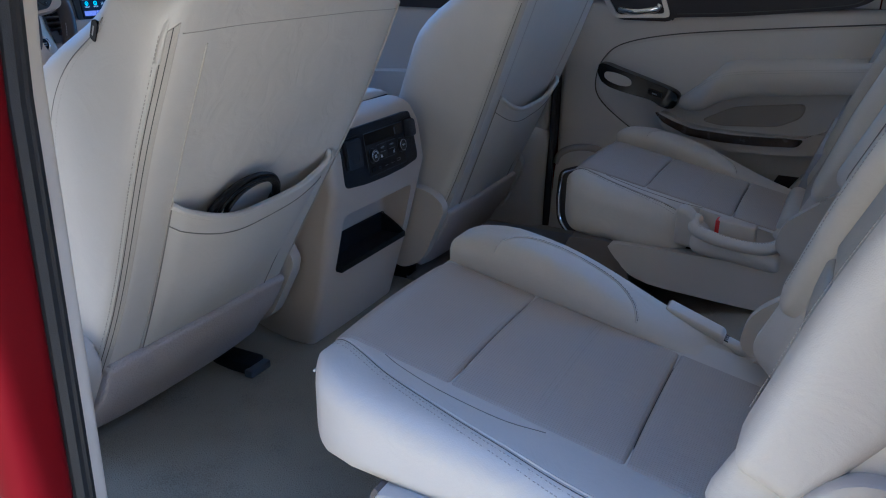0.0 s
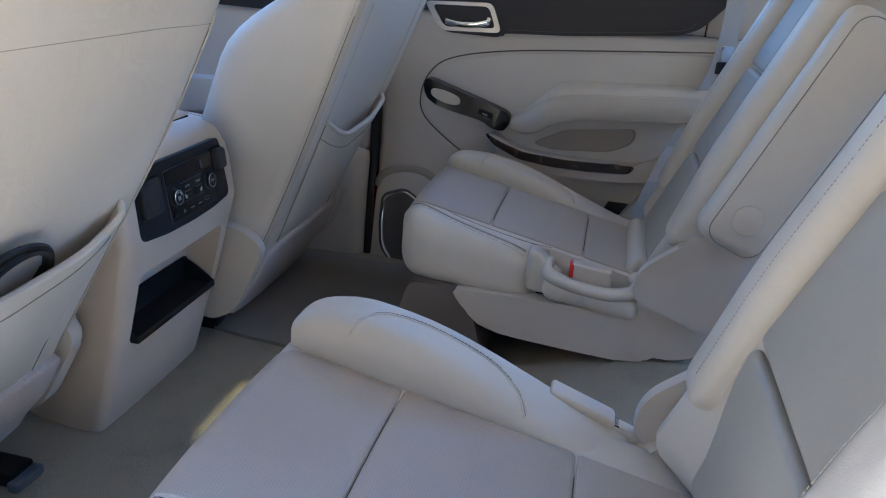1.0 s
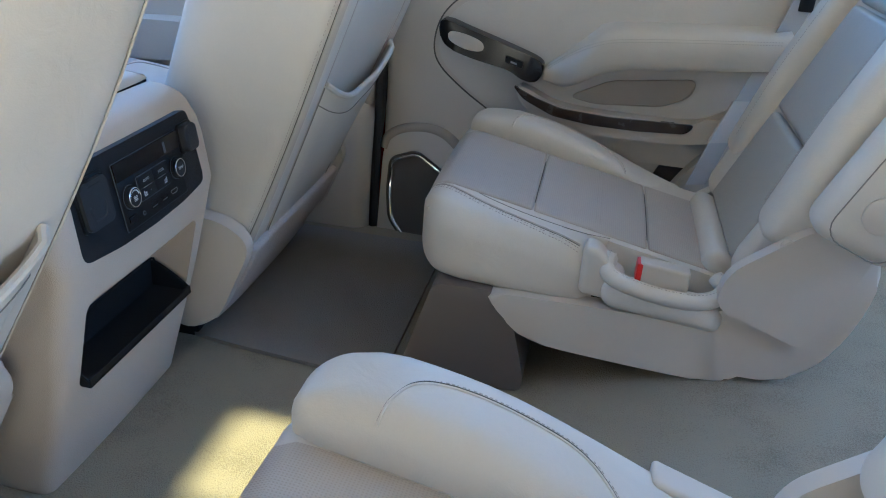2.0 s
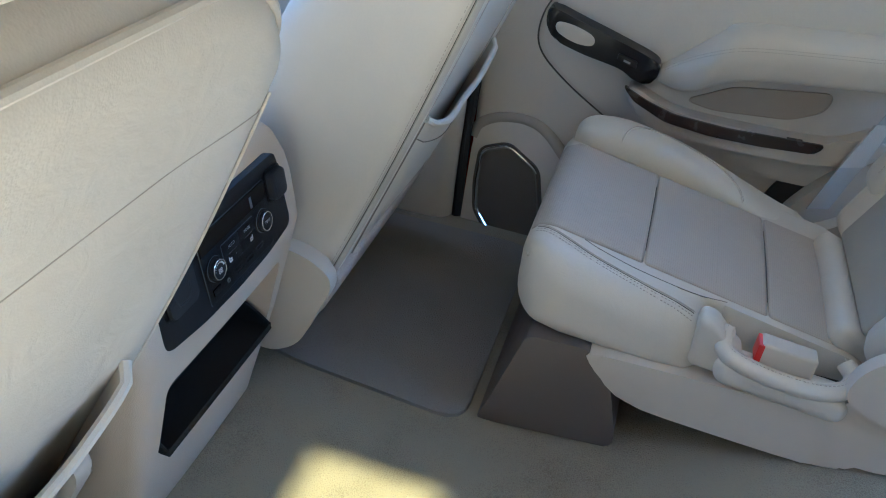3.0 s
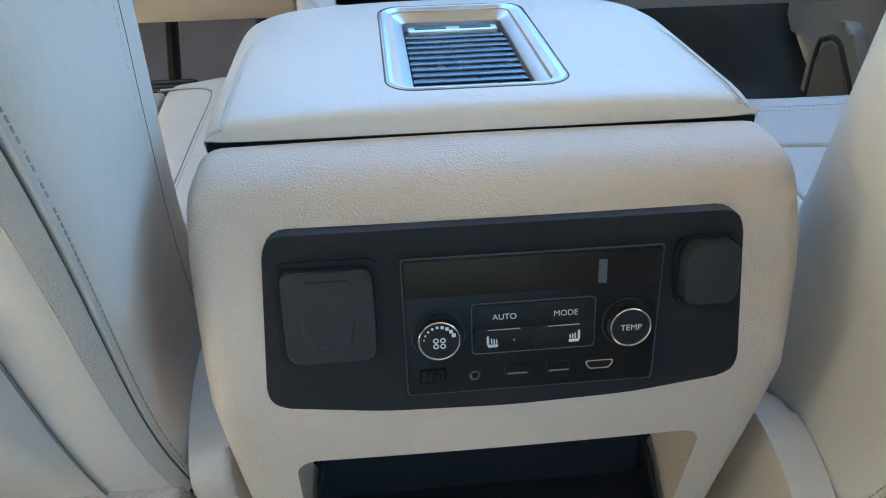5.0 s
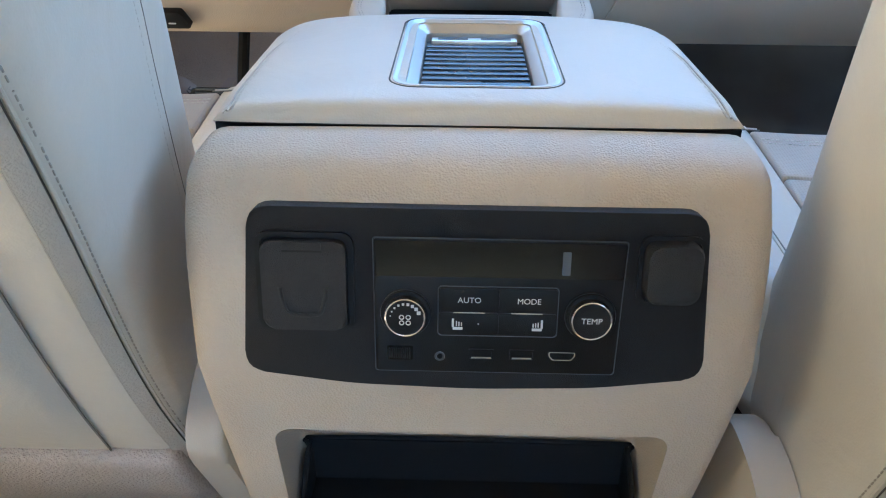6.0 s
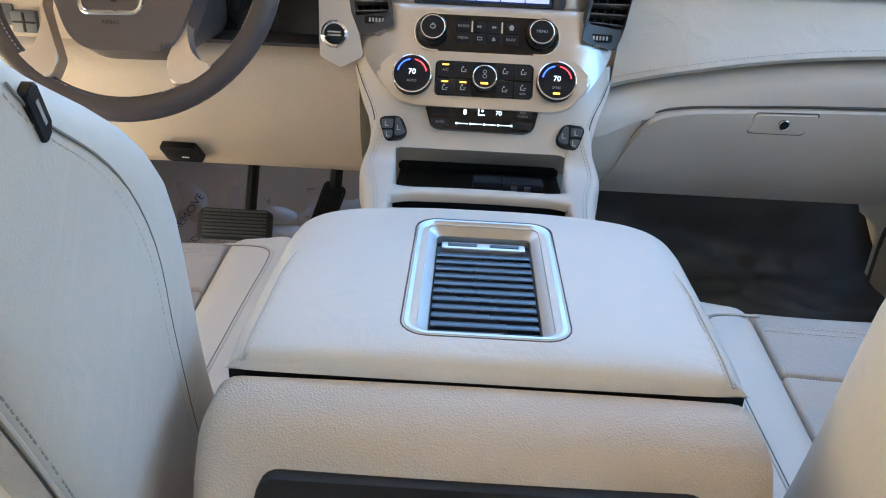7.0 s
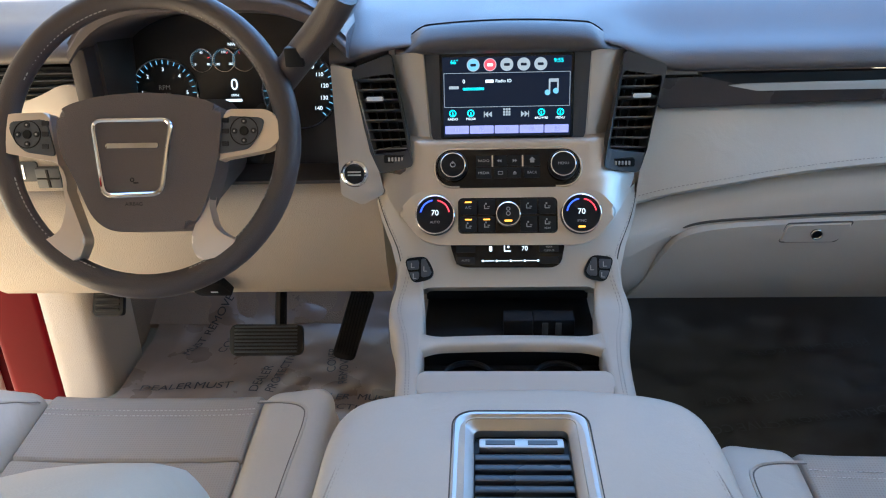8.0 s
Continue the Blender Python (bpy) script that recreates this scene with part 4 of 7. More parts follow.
part("flap_grip", tube([C @ Vector((u, v, 0.0070)) for u, v in spline([(-0.1250, 0.068), (-0.1225, 0.055), (-0.1180, 0.0495), (-0.1020, 0.0495), (-0.0975, 0.055), (-0.0950, 0.068)], 6)], 0.0018, 8), FLAP, flap)
ctl = part("control_module", plate(rounded([(-0.0643, 0.0095), (0.0915, 0.0095), (0.0940, 0.1008), (-0.0648, 0.1012)], 0.002), 0.003, 0.0050, C, 0.0006), BLACK, rear, "black control module")
part("module_gap", tube([C @ Vector((u, v, 0.0042)) for u, v in rounded([(-0.0648, 0.0090), (0.0920, 0.0090), (0.0945, 0.1013), (-0.0653, 0.1017)], 0.002)], 0.0004, 5, True), GREYBTN, ctl)
part("display", plate(rounded([(-0.0640, 0.0765), (0.0930, 0.0765), (0.0937, 0.0998), (-0.0645, 0.1002)], 0.001), 0.0048, 0.0060, C, 0.0004), GLOSS, ctl, "glossy dark display")
part("display_mark", plate(rrect(0.0540, 0.0790, 0.0592, 0.0945, 0.0005), 0.0060, 0.0063, C, 0), GREYBTN, ctl)
for u, txt in ((-0.0446, ""), (0.0735, "TEMP")):
    base = part("dial_base", knob(u, 0.0515, 0.0162, 0.0050, C, 40, 0.97, 0.004), BLACK, ctl, "black dial collar")
    part("collar_ring", torus(u, 0.0515, 0.0072, 0.0156, 0.0008, C, 44), GREYBTN, base, "dark satin collar ring")
    part("dial", knob(u, 0.0512, 0.0136, 0.0080, C, 40, 0.95, 0.006), MATTE, base, "black rotary dial")
    part("dial_ring", torus(u, 0.0512, 0.0136, 0.0124, 0.0007, C, 44), CHROME, base, "thin chrome dial ring")
    if txt:
        part("legend", lettering(txt, u, 0.0512, 0.0056, C, 0.0143), PAINT, base)
    else:
        marks = [torus(u + 0.0021 * a, 0.0498 + 0.0019 * b, 0.0142, 0.0014, 0.0004, C, 14, 5) for a, b in ((-1, 1), (1, 1), (-1, -1), (1, -1))]
        for i in range(9):
            a = radians(172 - 150 * i / 8)
            h = 0.0004 + 0.0001 * i
            uu, vv = u + 0.0094 * math.cos(a), 0.0512 + 0.0094 * math.sin(a)
            marks.append(plate(rrect(uu - h, vv - h, uu + h, vv + h, 0.0001, 1), 0.0140, 0.0143, C, 0))
        part("fan_symbol", merge(*marks), PAINT, base)
keys = part("key_block", plate(rrect(-0.0235, 0.0365, 0.0525, 0.0700, 0.002), 0.0048, 0.0062, C, 0.0006), BLACK, ctl)
part("block_edge", tube([C @ Vector((u, v, 0.0060)) for u, v in rrect(-0.0238, 0.0362, 0.0528, 0.0703, 0.0022)], 0.0004, 5, True), GREYBTN, keys)
for u0, u1 in ((-0.0228, 0.0143), (0.0151, 0.0518)):
    for v0, v1 in ((0.0533, 0.0693), (0.0372, 0.0526)):
        part("key", plate(rrect(u0, v0, u1, v1, 0.001), 0.0060, 0.0072, C, 0.0005), BLACK, keys)
part("legend", lettering("AUTO", -0.0038, 0.0612, 0.0054, C, 0.0074), PAINT, keys)
part("legend", lettering("MODE", 0.0342, 0.0610, 0.0054, C, 0.0074), PAINT, keys)
for u in (-0.0040, 0.0330):
    part("indicator", plate(rrect(u - 0.0100, 0.0525, u + 0.0100, 0.0533, 0.0002, 1), 0.0070, 0.0078, C, 0), CHROME, keys)
part("lamp", plate(circle(0.0022, 0.0450, 0.0006, 8), 0.0070, 0.0074, C, 0), GREYINK, keys)
for u, e in ((-0.0113, 1), (0.0400, -1)):
    def heat(a, v0, b, v1):
        """A bar of the seat symbol, mirrored on the second key."""
        lo, hi = sorted((u + e * a, u + e * b))
        return plate(rrect(lo, v0, hi, v1, 0.0004, 2), 0.0072, 0.0075, C, 0)
    bars = [heat(-0.0036, 0.0425, -0.0022, 0.0485), heat(-0.0030, 0.0408, 0.0034, 0.0426)]
    bars += [heat(-0.0010 + 0.0016 * i, 0.0432, -0.0002 + 0.0016 * i, 0.0468 - 0.0004 * i) for i in range(3)]
    part("seat_heat_symbol", merge(*bars), PAINT, keys)
part("thumb_wheel_well", plate(rrect(-0.0570, 0.0175, -0.0400, 0.0275, 0.001), 0.0048, 0.0054, C, 0), GLOSS, ctl)
wheel_ribs = [box((-0.0557 + 0.00145 * i, 0.0190, 0.0048), (-0.0548 + 0.00145 * i, 0.0262, 0.0073), 0.0002, 1, lambda p: C @ Vector(p)) for i in range(10)]
part("thumb_wheel", merge(*wheel_ribs), MATTE, ctl, "ribbed volume wheel")
part("jack", torus(-0.0224, 0.0205, 0.0052, 0.0027, 0.0008, C, 20, 6), GREYBTN, ctl, "audio jack")
part("jack_hole", plate(circle(-0.0224, 0.0205, 0.0019, 14), 0.0046, 0.0054, C, 0), GLOSS, ctl)
for u in (0.0046, 0.0311):
    part("usb_port", ring_plate(rrect(u - 0.0080, 0.0180, u + 0.0080, 0.0262, 0.0005, 2), rrect(u - 0.0070, 0.0193, u + 0.0070, 0.0250, 0.0003, 2), 0.004, 0.0057, C), BLACK, ctl, "usb port")
    part("usb_tongue", plate(rrect(u - 0.0064, 0.0196, u + 0.0064, 0.0207, 0.0002, 1), 0.004, 0.0056, C, 0), CHROME, ctl)
part("hdmi_port", ring_plate(rounded([(0.0485, 0.0252), (0.0660, 0.0252), (0.0660, 0.0222), (0.0635, 0.0190), (0.0510, 0.0190), (0.0485, 0.0222)], 0.001, 2),
                             rounded([(0.0493, 0.0245), (0.0652, 0.0245), (0.0652, 0.0225), (0.0630, 0.0198), (0.0515, 0.0198), (0.0493, 0.0225)], 0.001, 2), 0.004, 0.0055, C), CHROME, ctl, "video port")
part("socket_well", ring_plate(rrect(0.1020, 0.0580, 0.1440, 0.1050, 0.009), rrect(0.1045, 0.0605, 0.1415, 0.1025, 0.007), -0.004, 0.0032, C), BLACK, rear)
cap_rings = []
for shrink, w in ((0.0, -0.004), (0.0, 0.009), (0.0012, 0.0125), (0.0040, 0.0140)):
    cap_rings.append([C @ Vector((u, v, w)) for u, v in rrect(0.1055 + shrink, 0.0615 + shrink, 0.1410 - shrink, 0.1020 - shrink, 0.009 - shrink * 0.5, 5)])
part("socket_cap", loft(cap_rings), FLAP, rear, "rubber power socket cap")

# lid
lid_half = [(0.0, 0.0765), (0.10, 0.0765), (0.178, 0.0780), (0.1875, 0.086), (0.1885, 0.16), (0.1885, 0.24), (0.187, 0.302), (0.178, 0.344), (0.148, 0.368), (0.07, 0.380), (0.0, 0.382)]
lid_outline = [(x, y) for x, y in spline(lid_half, 4)]
lid_outline = lid_outline + [(-x, y) for x, y in lid_outline[::-1][1:-1]]


def lid_top(x, y):
    """Height of the lid's padded top."""
    return 0.5290 - 0.10 * max(0.0, 0.11 - y) - 0.006 * (abs(x) / 0.188) ** 4 - 0.004 * smooth(0.28, 0.375, y)


lid_rings = []
for k, drop in ((0.30, 0.0), (0.50, 0.0), (0.65, 0.0), (0.78, 0.0), (0.88, 0.0), (0.935, 0.0008), (0.970, 0.0035), (0.991, 0.009), (1.0, 0.017), (1.0, 0.030), (0.990, 0.042)):
    ring = []
    for x, y in lid_outline:
        u, v = x * k, 0.2195 + (y - 0.2195) * k
        ring.append((u, v, max(0.489 + 0.0240 * smooth(0.100, 0.085, v), lid_top(u, v) - drop)))
    lid_rings.append(ring)
lid_bm = loft(lid_rings[::-1], caps=True)
lid_bm = cut(lid_bm, plate(rrect(-0.0530, 0.119, 0.0530, 0.3225, 0.010, 5), 0.45, 0.60, Matrix.Identity(4), 0))
lid = part("lid", lid_bm, LEATHER, console, "padded leather lid", sharp=60)
# Black plate put in the gap to give the dark shade below the lid.
part("lid_gap", plate([(x * 0.982, 0.2195 + (y - 0.2195) * 0.985) for x, y in lid_outline[::-1]], 0.484, 0.5115, Matrix.Identity(4), 0), BLACK, console, "black plate that stands for the shaded gap under the lid")
for e in (-1, 1):
    for k in (0.0, 0.006):
        pts = [(e * (0.1775 - k - 0.010 * smooth(0.2, 0.30, 0.078 + 0.21 * i / 20)), 0.078 + 0.21 * i / 20) for i in range(21)]
        part("stitching", stitches([(x, y, lid_top(x, y) - 0.0022 + (0.0018 if k else 0.0)) for x, y in pts]), VINYL, lid)
    part("lid_seam", tube([(e * (0.1745 - 0.010 * smooth(0.2, 0.30, 0.078 + 0.21 * i / 20)), 0.078 + 0.21 * i / 20, lid_top(0.1745, 0.078 + 0.21 * i / 20) - 0.0006) for i in range(21)], 0.0010, 5), STRIP, lid)
fy = 0.2225
frame_rings = []
for hw, hl, r, z in ((0.0640, 0.1085, 0.020, 0.5190), (0.0642, 0.1087, 0.020, 0.5280), (0.0630, 0.1075, 0.019, 0.5295), (0.0600, 0.1045, 0.018, 0.5293),
                     (0.0465, 0.0930, 0.009, 0.5207), (0.0450, 0.0915, 0.007, 0.5190), (0.0448, 0.0913, 0.007, 0.5115)):
    frame_rings.append([(u, v, z) for u, v in rrect(-hw, fy - hl, hw, fy + hl, r, 6)])
part("lid_frame", loft(frame_rings, caps=False), SATIN, lid, "satin chrome lid frame", sharp=30)
part("lid_frame_line", tube([(u, v, 0.5285) for u, v in rrect(-0.0655, fy - 0.110, 0.0655, fy + 0.110, 0.021, 6)], 0.0009, 6, True), SEAM, lid)
part("tambour_bed", box((-0.046, 0.128, 0.506), (0.046, 0.317, 0.5090), 0), BLACK, lid, "black roller cover")
for i in range(11):
    y = 0.1335 + 0.0141 * i
    part("slat", box((-0.0440, y, 0.5085), (0.0440, y + 0.0092, 0.5165), 0.002, 2), SLAT, lid)
part("badge_plate", box((-0.040, 0.2905, 0.5088), (0.040, 0.304, 0.518), 0.002), SATIN, lid, "etched silver badge plate")
part("badge_mark", merge(box((-0.034, 0.2942, 0.5178), (-0.006, 0.3002, 0.5186), 0), box((0.006, 0.2942, 0.5178), (0.034, 0.3002, 0.5186), 0)), GREYBTN, lid)

# front of the console: cup well, tray and the raked cream surround
part("forward_body", box((-0.142, 0.34, 0.0), (0.142, 0.66, 0.436), 0.02, 3), SMOOTH, console)
deck = part("deck", plate(rounded([(-0.130, 0.34), (0.130, 0.34), (0.130, 0.466), (-0.130, 0.466)], 0.012), 0.43, 0.470, Matrix.Identity(4), 0.010, 3), SMOOTH, console, "cream console deck")
# side rails that sweep down from the stack into the deck
rail_line = spline([(0.672, 0.534, 0.119, 0.150), (0.656, 0.507, 0.117, 0.154), (0.642, 0.488, 0.115, 0.161), (0.622, 0.4785, 0.113, 0.163), (0.595, 0.4760, 0.112, 0.158),
                    (0.560, 0.4755, 0.111, 0.150), (0.500, 0.4750, 0.111, 0.142), (0.430, 0.4745, 0.111, 0.138), (0.345, 0.4740, 0.111, 0.136)], 4)
for e in (-1, 1):
    rows = []
    for y, z, i_, o_ in rail_line:
        rows.append([(e * i_, y, z - 0.045), (e * i_, y, z - 0.006), (e * (i_ + 0.002), y, z - 0.0015), (e * (i_ + 0.007), y, z), (e * (o_ - 0.013), y, z),
                     (e * (o_ - 0.005), y, z - 0.0025), (e * (o_ - 0.001), y, z - 0.008), (e * o_, y, z - 0.016), (e * o_, y, z - 0.045)])
    part("deck_rail", loft(rows), SMOOTH, deck, "cream console side rail", sharp=60)
    for k in (0.013, 0.017):
        part("stitching", stitches([(e * (o_ - k), y, z + 0.0003) for y, z, i_, o_ in rail_line]), THREAD, deck)
part("cup_wall", box((-0.113, 0.5495, 0.43), (0.113, 0.5590, 0.4620), 0.001), BLACK, deck, "black cup well wall")
bar_rows = []
for i in range(25):
    x = -0.116 + 0.232 * i / 24
    w = 0.0115 + 0.012 * max(0.0, (abs(x) - 0.085) / 0.031) ** 2
    y = 0.555 - 0.006 * (x / 0.116) ** 2
    bar_rows.append([(x, y - w, 0.462), (x, y - w, 0.4705), (x, y - w + 0.004, 0.4745), (x, y + w - 0.004, 0.4745), (x, y + w, 0.4705), (x, y + w, 0.462)])
part("deck_bar", loft(bar_rows), SMOOTH, deck, "cream bar between cup well and tray", sharp=60)
part("cup_flap", plate(rrect(-0.113, -0.030, 0.115, 0.005, 0.008, 5), -0.006, 0.004, plane_at((0, 0.470, 0.4745), (1, 0, 0), (0, 0.96, 0.28)), 0.003, 3), SMOOTH, console, "cream cup holder flap")
part("cup_well", box((-0.116, 0.470, 0.434), (0.117, 0.552, 0.4375), 0.001), FLAP, console, "black cup holder well")
for u in (-0.055, 0.058):
    part("cup_rim", torus(u, 0.515, 0.4440, 0.030, 0.004, Matrix.Identity(4), 36, 8), MATTE, console, "cup holder rim")

# ---------------------------------------------------------------- dashboard
dash = thing("dashboard", (0, 0.95, 0.36), "two-tone cream and dark brown dashboard with silver centre stack", "dashboard")
B = plane_at((0, 0.70, 0.581), (1, 0, 0), (0, 0.52, 0.85))
A = plane_at((0, 0.77, 0.678), (1, 0, 0), (0, 0.135, 0.991))
D = plane_at((0, 0.79, 0.53), (1, 0, 0), (0, 0.1, 1))

surround = rounded([(-0.150, 0.030), (-0.204, 0.010), (-0.186, -0.012), (-0.163, -0.043), (-0.152, -0.080), (-0.155, -0.100), (-0.152, -0.101), (-0.116, -0.101), (-0.115, -0.097),
                    (0.113, -0.097), (0.114, -0.101), (0.152, -0.101), (0.155, -0.100), (0.152, -0.080), (0.163, -0.043), (0.186, -0.012), (0.204, 0.010), (0.150, 0.030)], 0.010, 5)
sur = plate(surround, -0.11, -0.004, B, 0.006, 3)
bmesh.ops.subdivide_edges(sur, edges=[e for e in sur.edges if e.calc_length() > 0.03], cuts=3, use_grid_fill=True)


def wrap(p):
    """The stack's cream surround falls back towards its edges."""
    return Vector((p[0], p[1] + 40.0 * max(0.0, abs(p[0]) - 0.166) ** 2 + 11.0 * max(0.0, abs(p[0]) - 0.112) ** 2 * (0.35 + 0.65 * smooth(0.50, 0.60, p[2])), p[2]))


for v in sur.verts:
    v.co = wrap(v.co)
stack = part("stack_surround", sur, SMOOTH, dash, "cream centre stack surround", sharp=45)
for e in (-1, 1):
    edge = spline([(e * 0.190, 0.006), (e * 0.172, -0.012), (e * 0.150, -0.046), (e * 0.140, -0.085)], 6)
    part("stitching", stitches([wrap(B @ Vector((u, v, -0.0035))) for u, v in edge]), THREAD, stack)
    part("seam", tube([wrap(B @ Vector((u + e * 0.004, v, -0.0045))) for u, v in edge], 0.001, 5), SEAM, stack)
part("stack_column", box((-0.160, 0.67, 0.02), (0.160, 0.95, 0.436), 0.02, 3), SMOOTH, dash)
part("tray_back", box((-0.118, 0.722, 0.44), (0.118, 0.735, 0.51), 0.001), BLACK, dash, "black storage tray")
part("tray_floor", box((-0.116, 0.562, 0.434), (0.117, 0.73, 0.440), 0.001), BLACK, dash, "black storage tray")
part("tray_roof", box((-0.118, 0.66, 0.500), (0.118, 0.76, 0.506), 0.001), BLACK, dash)
for u, w in ((0.012, 0.020), (0.060, 0.028)):
    part("tray_socket", box((u - w, 0.618, 0.438), (u + w, 0.648, 0.464), 0.004), MATTE, dash, "black power sockets")
for u in (0.048, 0.066):
    part("tray_port", box((u - 0.004, 0.6165, 0.442), (u + 0.004, 0.6185, 0.460), 0.0005), GREYBTN, dash)

# climate pod
pod_outline = rounded([(-0.152, 0.006), (-0.128, 0.032), (-0.10, 0.038), (0.10, 0.038), (0.127, 0.030), (0.150, 0.004), (0.118, -0.034), (0.095, -0.041), (-0.095, -0.040), (-0.12, -0.032)], 0.011, 5)
pod = part("climate_pod", plate(pod_outline, -0.012, 0.008, B, 0.006, 3), SILVER, dash, "satin silver climate control bezel")
for u, e in ((-0.099, 0), (0.098, 1)):
    d = part("climate_dial", knob(u, 0.0, 0.027, 0.016, B, 40, 0.93, 0.006), BLACK, pod, "black temperature dial")
    part("dial_ring", torus(u, 0.0, 0.0215, 0.0258, 0.0011, B), CHROME, d)
    part("legend", lettering("70", u, 0.002, 0.0105, B, 0.0224), WHITE, d)
    part("legend", lettering("SYNC" if e else "AUTO", u, -0.0105, 0.0048, B, 0.0224), GREYINK, d)
    for a0, a1, mat_ in ((170, 100, BLUE), (80, 10, REDGLOW)):
        part("arc", tube([B @ Vector((u + 0.0195 * math.cos(radians(a0 + (a1 - a0) * i / 10)), 0.0195 * math.sin(radians(a0 + (a1 - a0) * i / 10)), 0.0225)) for i in range(11)], 0.0009, 6), mat_, d)
part("sync_light", plate(rrect(0.0935, -0.0195, 0.1025, -0.0172, 0.0005), 0.022, 0.0226, B, 0), AMBER, pod)
blk = part("climate_keys", plate(rrect(-0.068, -0.025, 0.067, 0.024, 0.006), 0.004, 0.0105, B, 0.0015), GLOSS, pod, "gloss black climate keys")
for u in (-0.054, -0.029, 0.028, 0.053):
    for v in (-0.0125, 0.0115):
        k = part("key", plate(rrect(u - 0.0115, v - 0.0105, u + 0.0115, v + 0.0105, 0.0015), 0.010, 0.0118, B, 0.0006), BLACK, blk)
part("fan_dial", knob(0.0, 0.0, 0.0165, 0.012, B, 32, 0.93, 0.010), BLACK, blk, "black fan dial")
part("fan_ring", torus(0, 0, 0.0215, 0.0158, 0.0010, B), CHROME, blk)
part("fan_light", plate(rrect(-0.005, -0.0105, 0.005, -0.0082, 0.0005), 0.022, 0.0227, B, 0), AMBER, blk)
part("fan_symbol", merge(torus(0, 0.0005, 0.0224, 0.0026, 0.0005, B, 16, 5), torus(0, 0.0068, 0.0224, 0.0022, 0.0005, B, 16, 5)), GREYINK, blk)
for u, v in ((-0.054, 0.018), (-0.054, -0.006), (-0.029, -0.006)):
    part("key_light", plate(rrect(u - 0.0045, v - 0.0008, u + 0.0045, v + 0.0008, 0.0003, 2), 0.0117, 0.0123, B, 0), AMBER, blk)
part("legend", lettering("A/C", -0.054, 0.0105, 0.0052, B, 0.0121), GREYINK, blk)
part("legend", lettering("REAR", 0.053, -0.0185, 0.0036, B, 0.0121), GREYINK, blk)
for u, v in ((-0.029, 0.012), (0.028, 0.012), (-0.029, -0.0135), (0.028, -0.0135), (0.053, 0.012), (0.053, -0.010), (-0.054, -0.0145)):
    sym = [plate(circle(u - 0.001, v + 0.0035, 0.0013, 10), 0.0119, 0.0122, B, 0), plate(rrect(u - 0.0035, v - 0.003, u - 0.0022, v + 0.002, 0.0003, 1), 0.0119, 0.0122, B, 0),
           plate(rrect(u - 0.0035, v - 0.0035, u + 0.0035, v - 0.0024, 0.0003, 1), 0.0119, 0.0122, B, 0), plate(rrect(u + 0.001, v - 0.001, u + 0.0045, v, 0.0003, 1), 0.0119, 0.0122, B, 0)]
    part("symbol", merge(*sym), GREYINK, blk)
low = part("rear_climate_keys", plate(rounded([(-0.080, -0.037), (0.077, -0.038), (0.071, -0.066), (0.060, -0.0715), (-0.060, -0.0705), (-0.071, -0.066)], 0.006), -0.006, 0.005, B, 0.0015), GLOSS, dash, "gloss black rear climate strip")
for u in (-0.058, 0.055):
    part("key", plate(rrect(u - 0.013, -0.0505, u + 0.013, -0.0415, 0.001), 0.0045, 0.0062, B, 0.0005), BLACK, low)
    part("key", plate(rrect(u - 0.013, -0.0665, u + 0.013, -0.0565, 0.001), 0.0045, 0.0062, B, 0.0005), BLACK, low)
part("legend", lettering("70", 0.022, -0.0455, 0.0088, B, 0.0055), WHITE, low)
part("legend", lettering("AUTO", -0.058, -0.0615, 0.0042, B, 0.0066), GREYINK, low)
part("legend", lettering("REAR", 0.055, -0.0435, 0.0036, B, 0.0066), GREYINK, low)
part("legend", lettering("CLIMATE", 0.055, -0.0485, 0.0036, B, 0.0066), GREYINK, low)
part("level_line", merge(*[plate(rrect(u, -0.0625, u + 0.014, -0.0615, 0.0002, 1), 0.005, 0.0056, B, 0) for u in (-0.033, -0.014, 0.005, 0.024)]
                         + [plate(circle(u, -0.062, 0.0016, 10), 0.005, 0.0057, B, 0) for u in (-0.035, -0.016, 0.003, 0.022, 0.040)]), WHITE, low)
part("seat_symbol", merge(plate(rrect(-0.006, -0.0495, -0.0045, -0.041, 0.0003, 2), 0.005, 0.0056, B, 0), plate(rrect(-0.006, -0.0495, 0.003, -0.048, 0.0003, 2), 0.005, 0.0056, B, 0),
                          plate(circle(0.0, -0.043, 0.0017, 10), 0.005, 0.0056, B, 0), plate(rrect(-0.026, -0.049, -0.022, -0.042, 0.001, 2), 0.005, 0.0056, B, 0)), WHITE, low)
part("disc_slot", plate(rrect(-0.066, 0.0395, 0.066, 0.0435, 0.001), -0.002, 0.004, B, 0.0005), GLOSS, dash, "black disc slot")
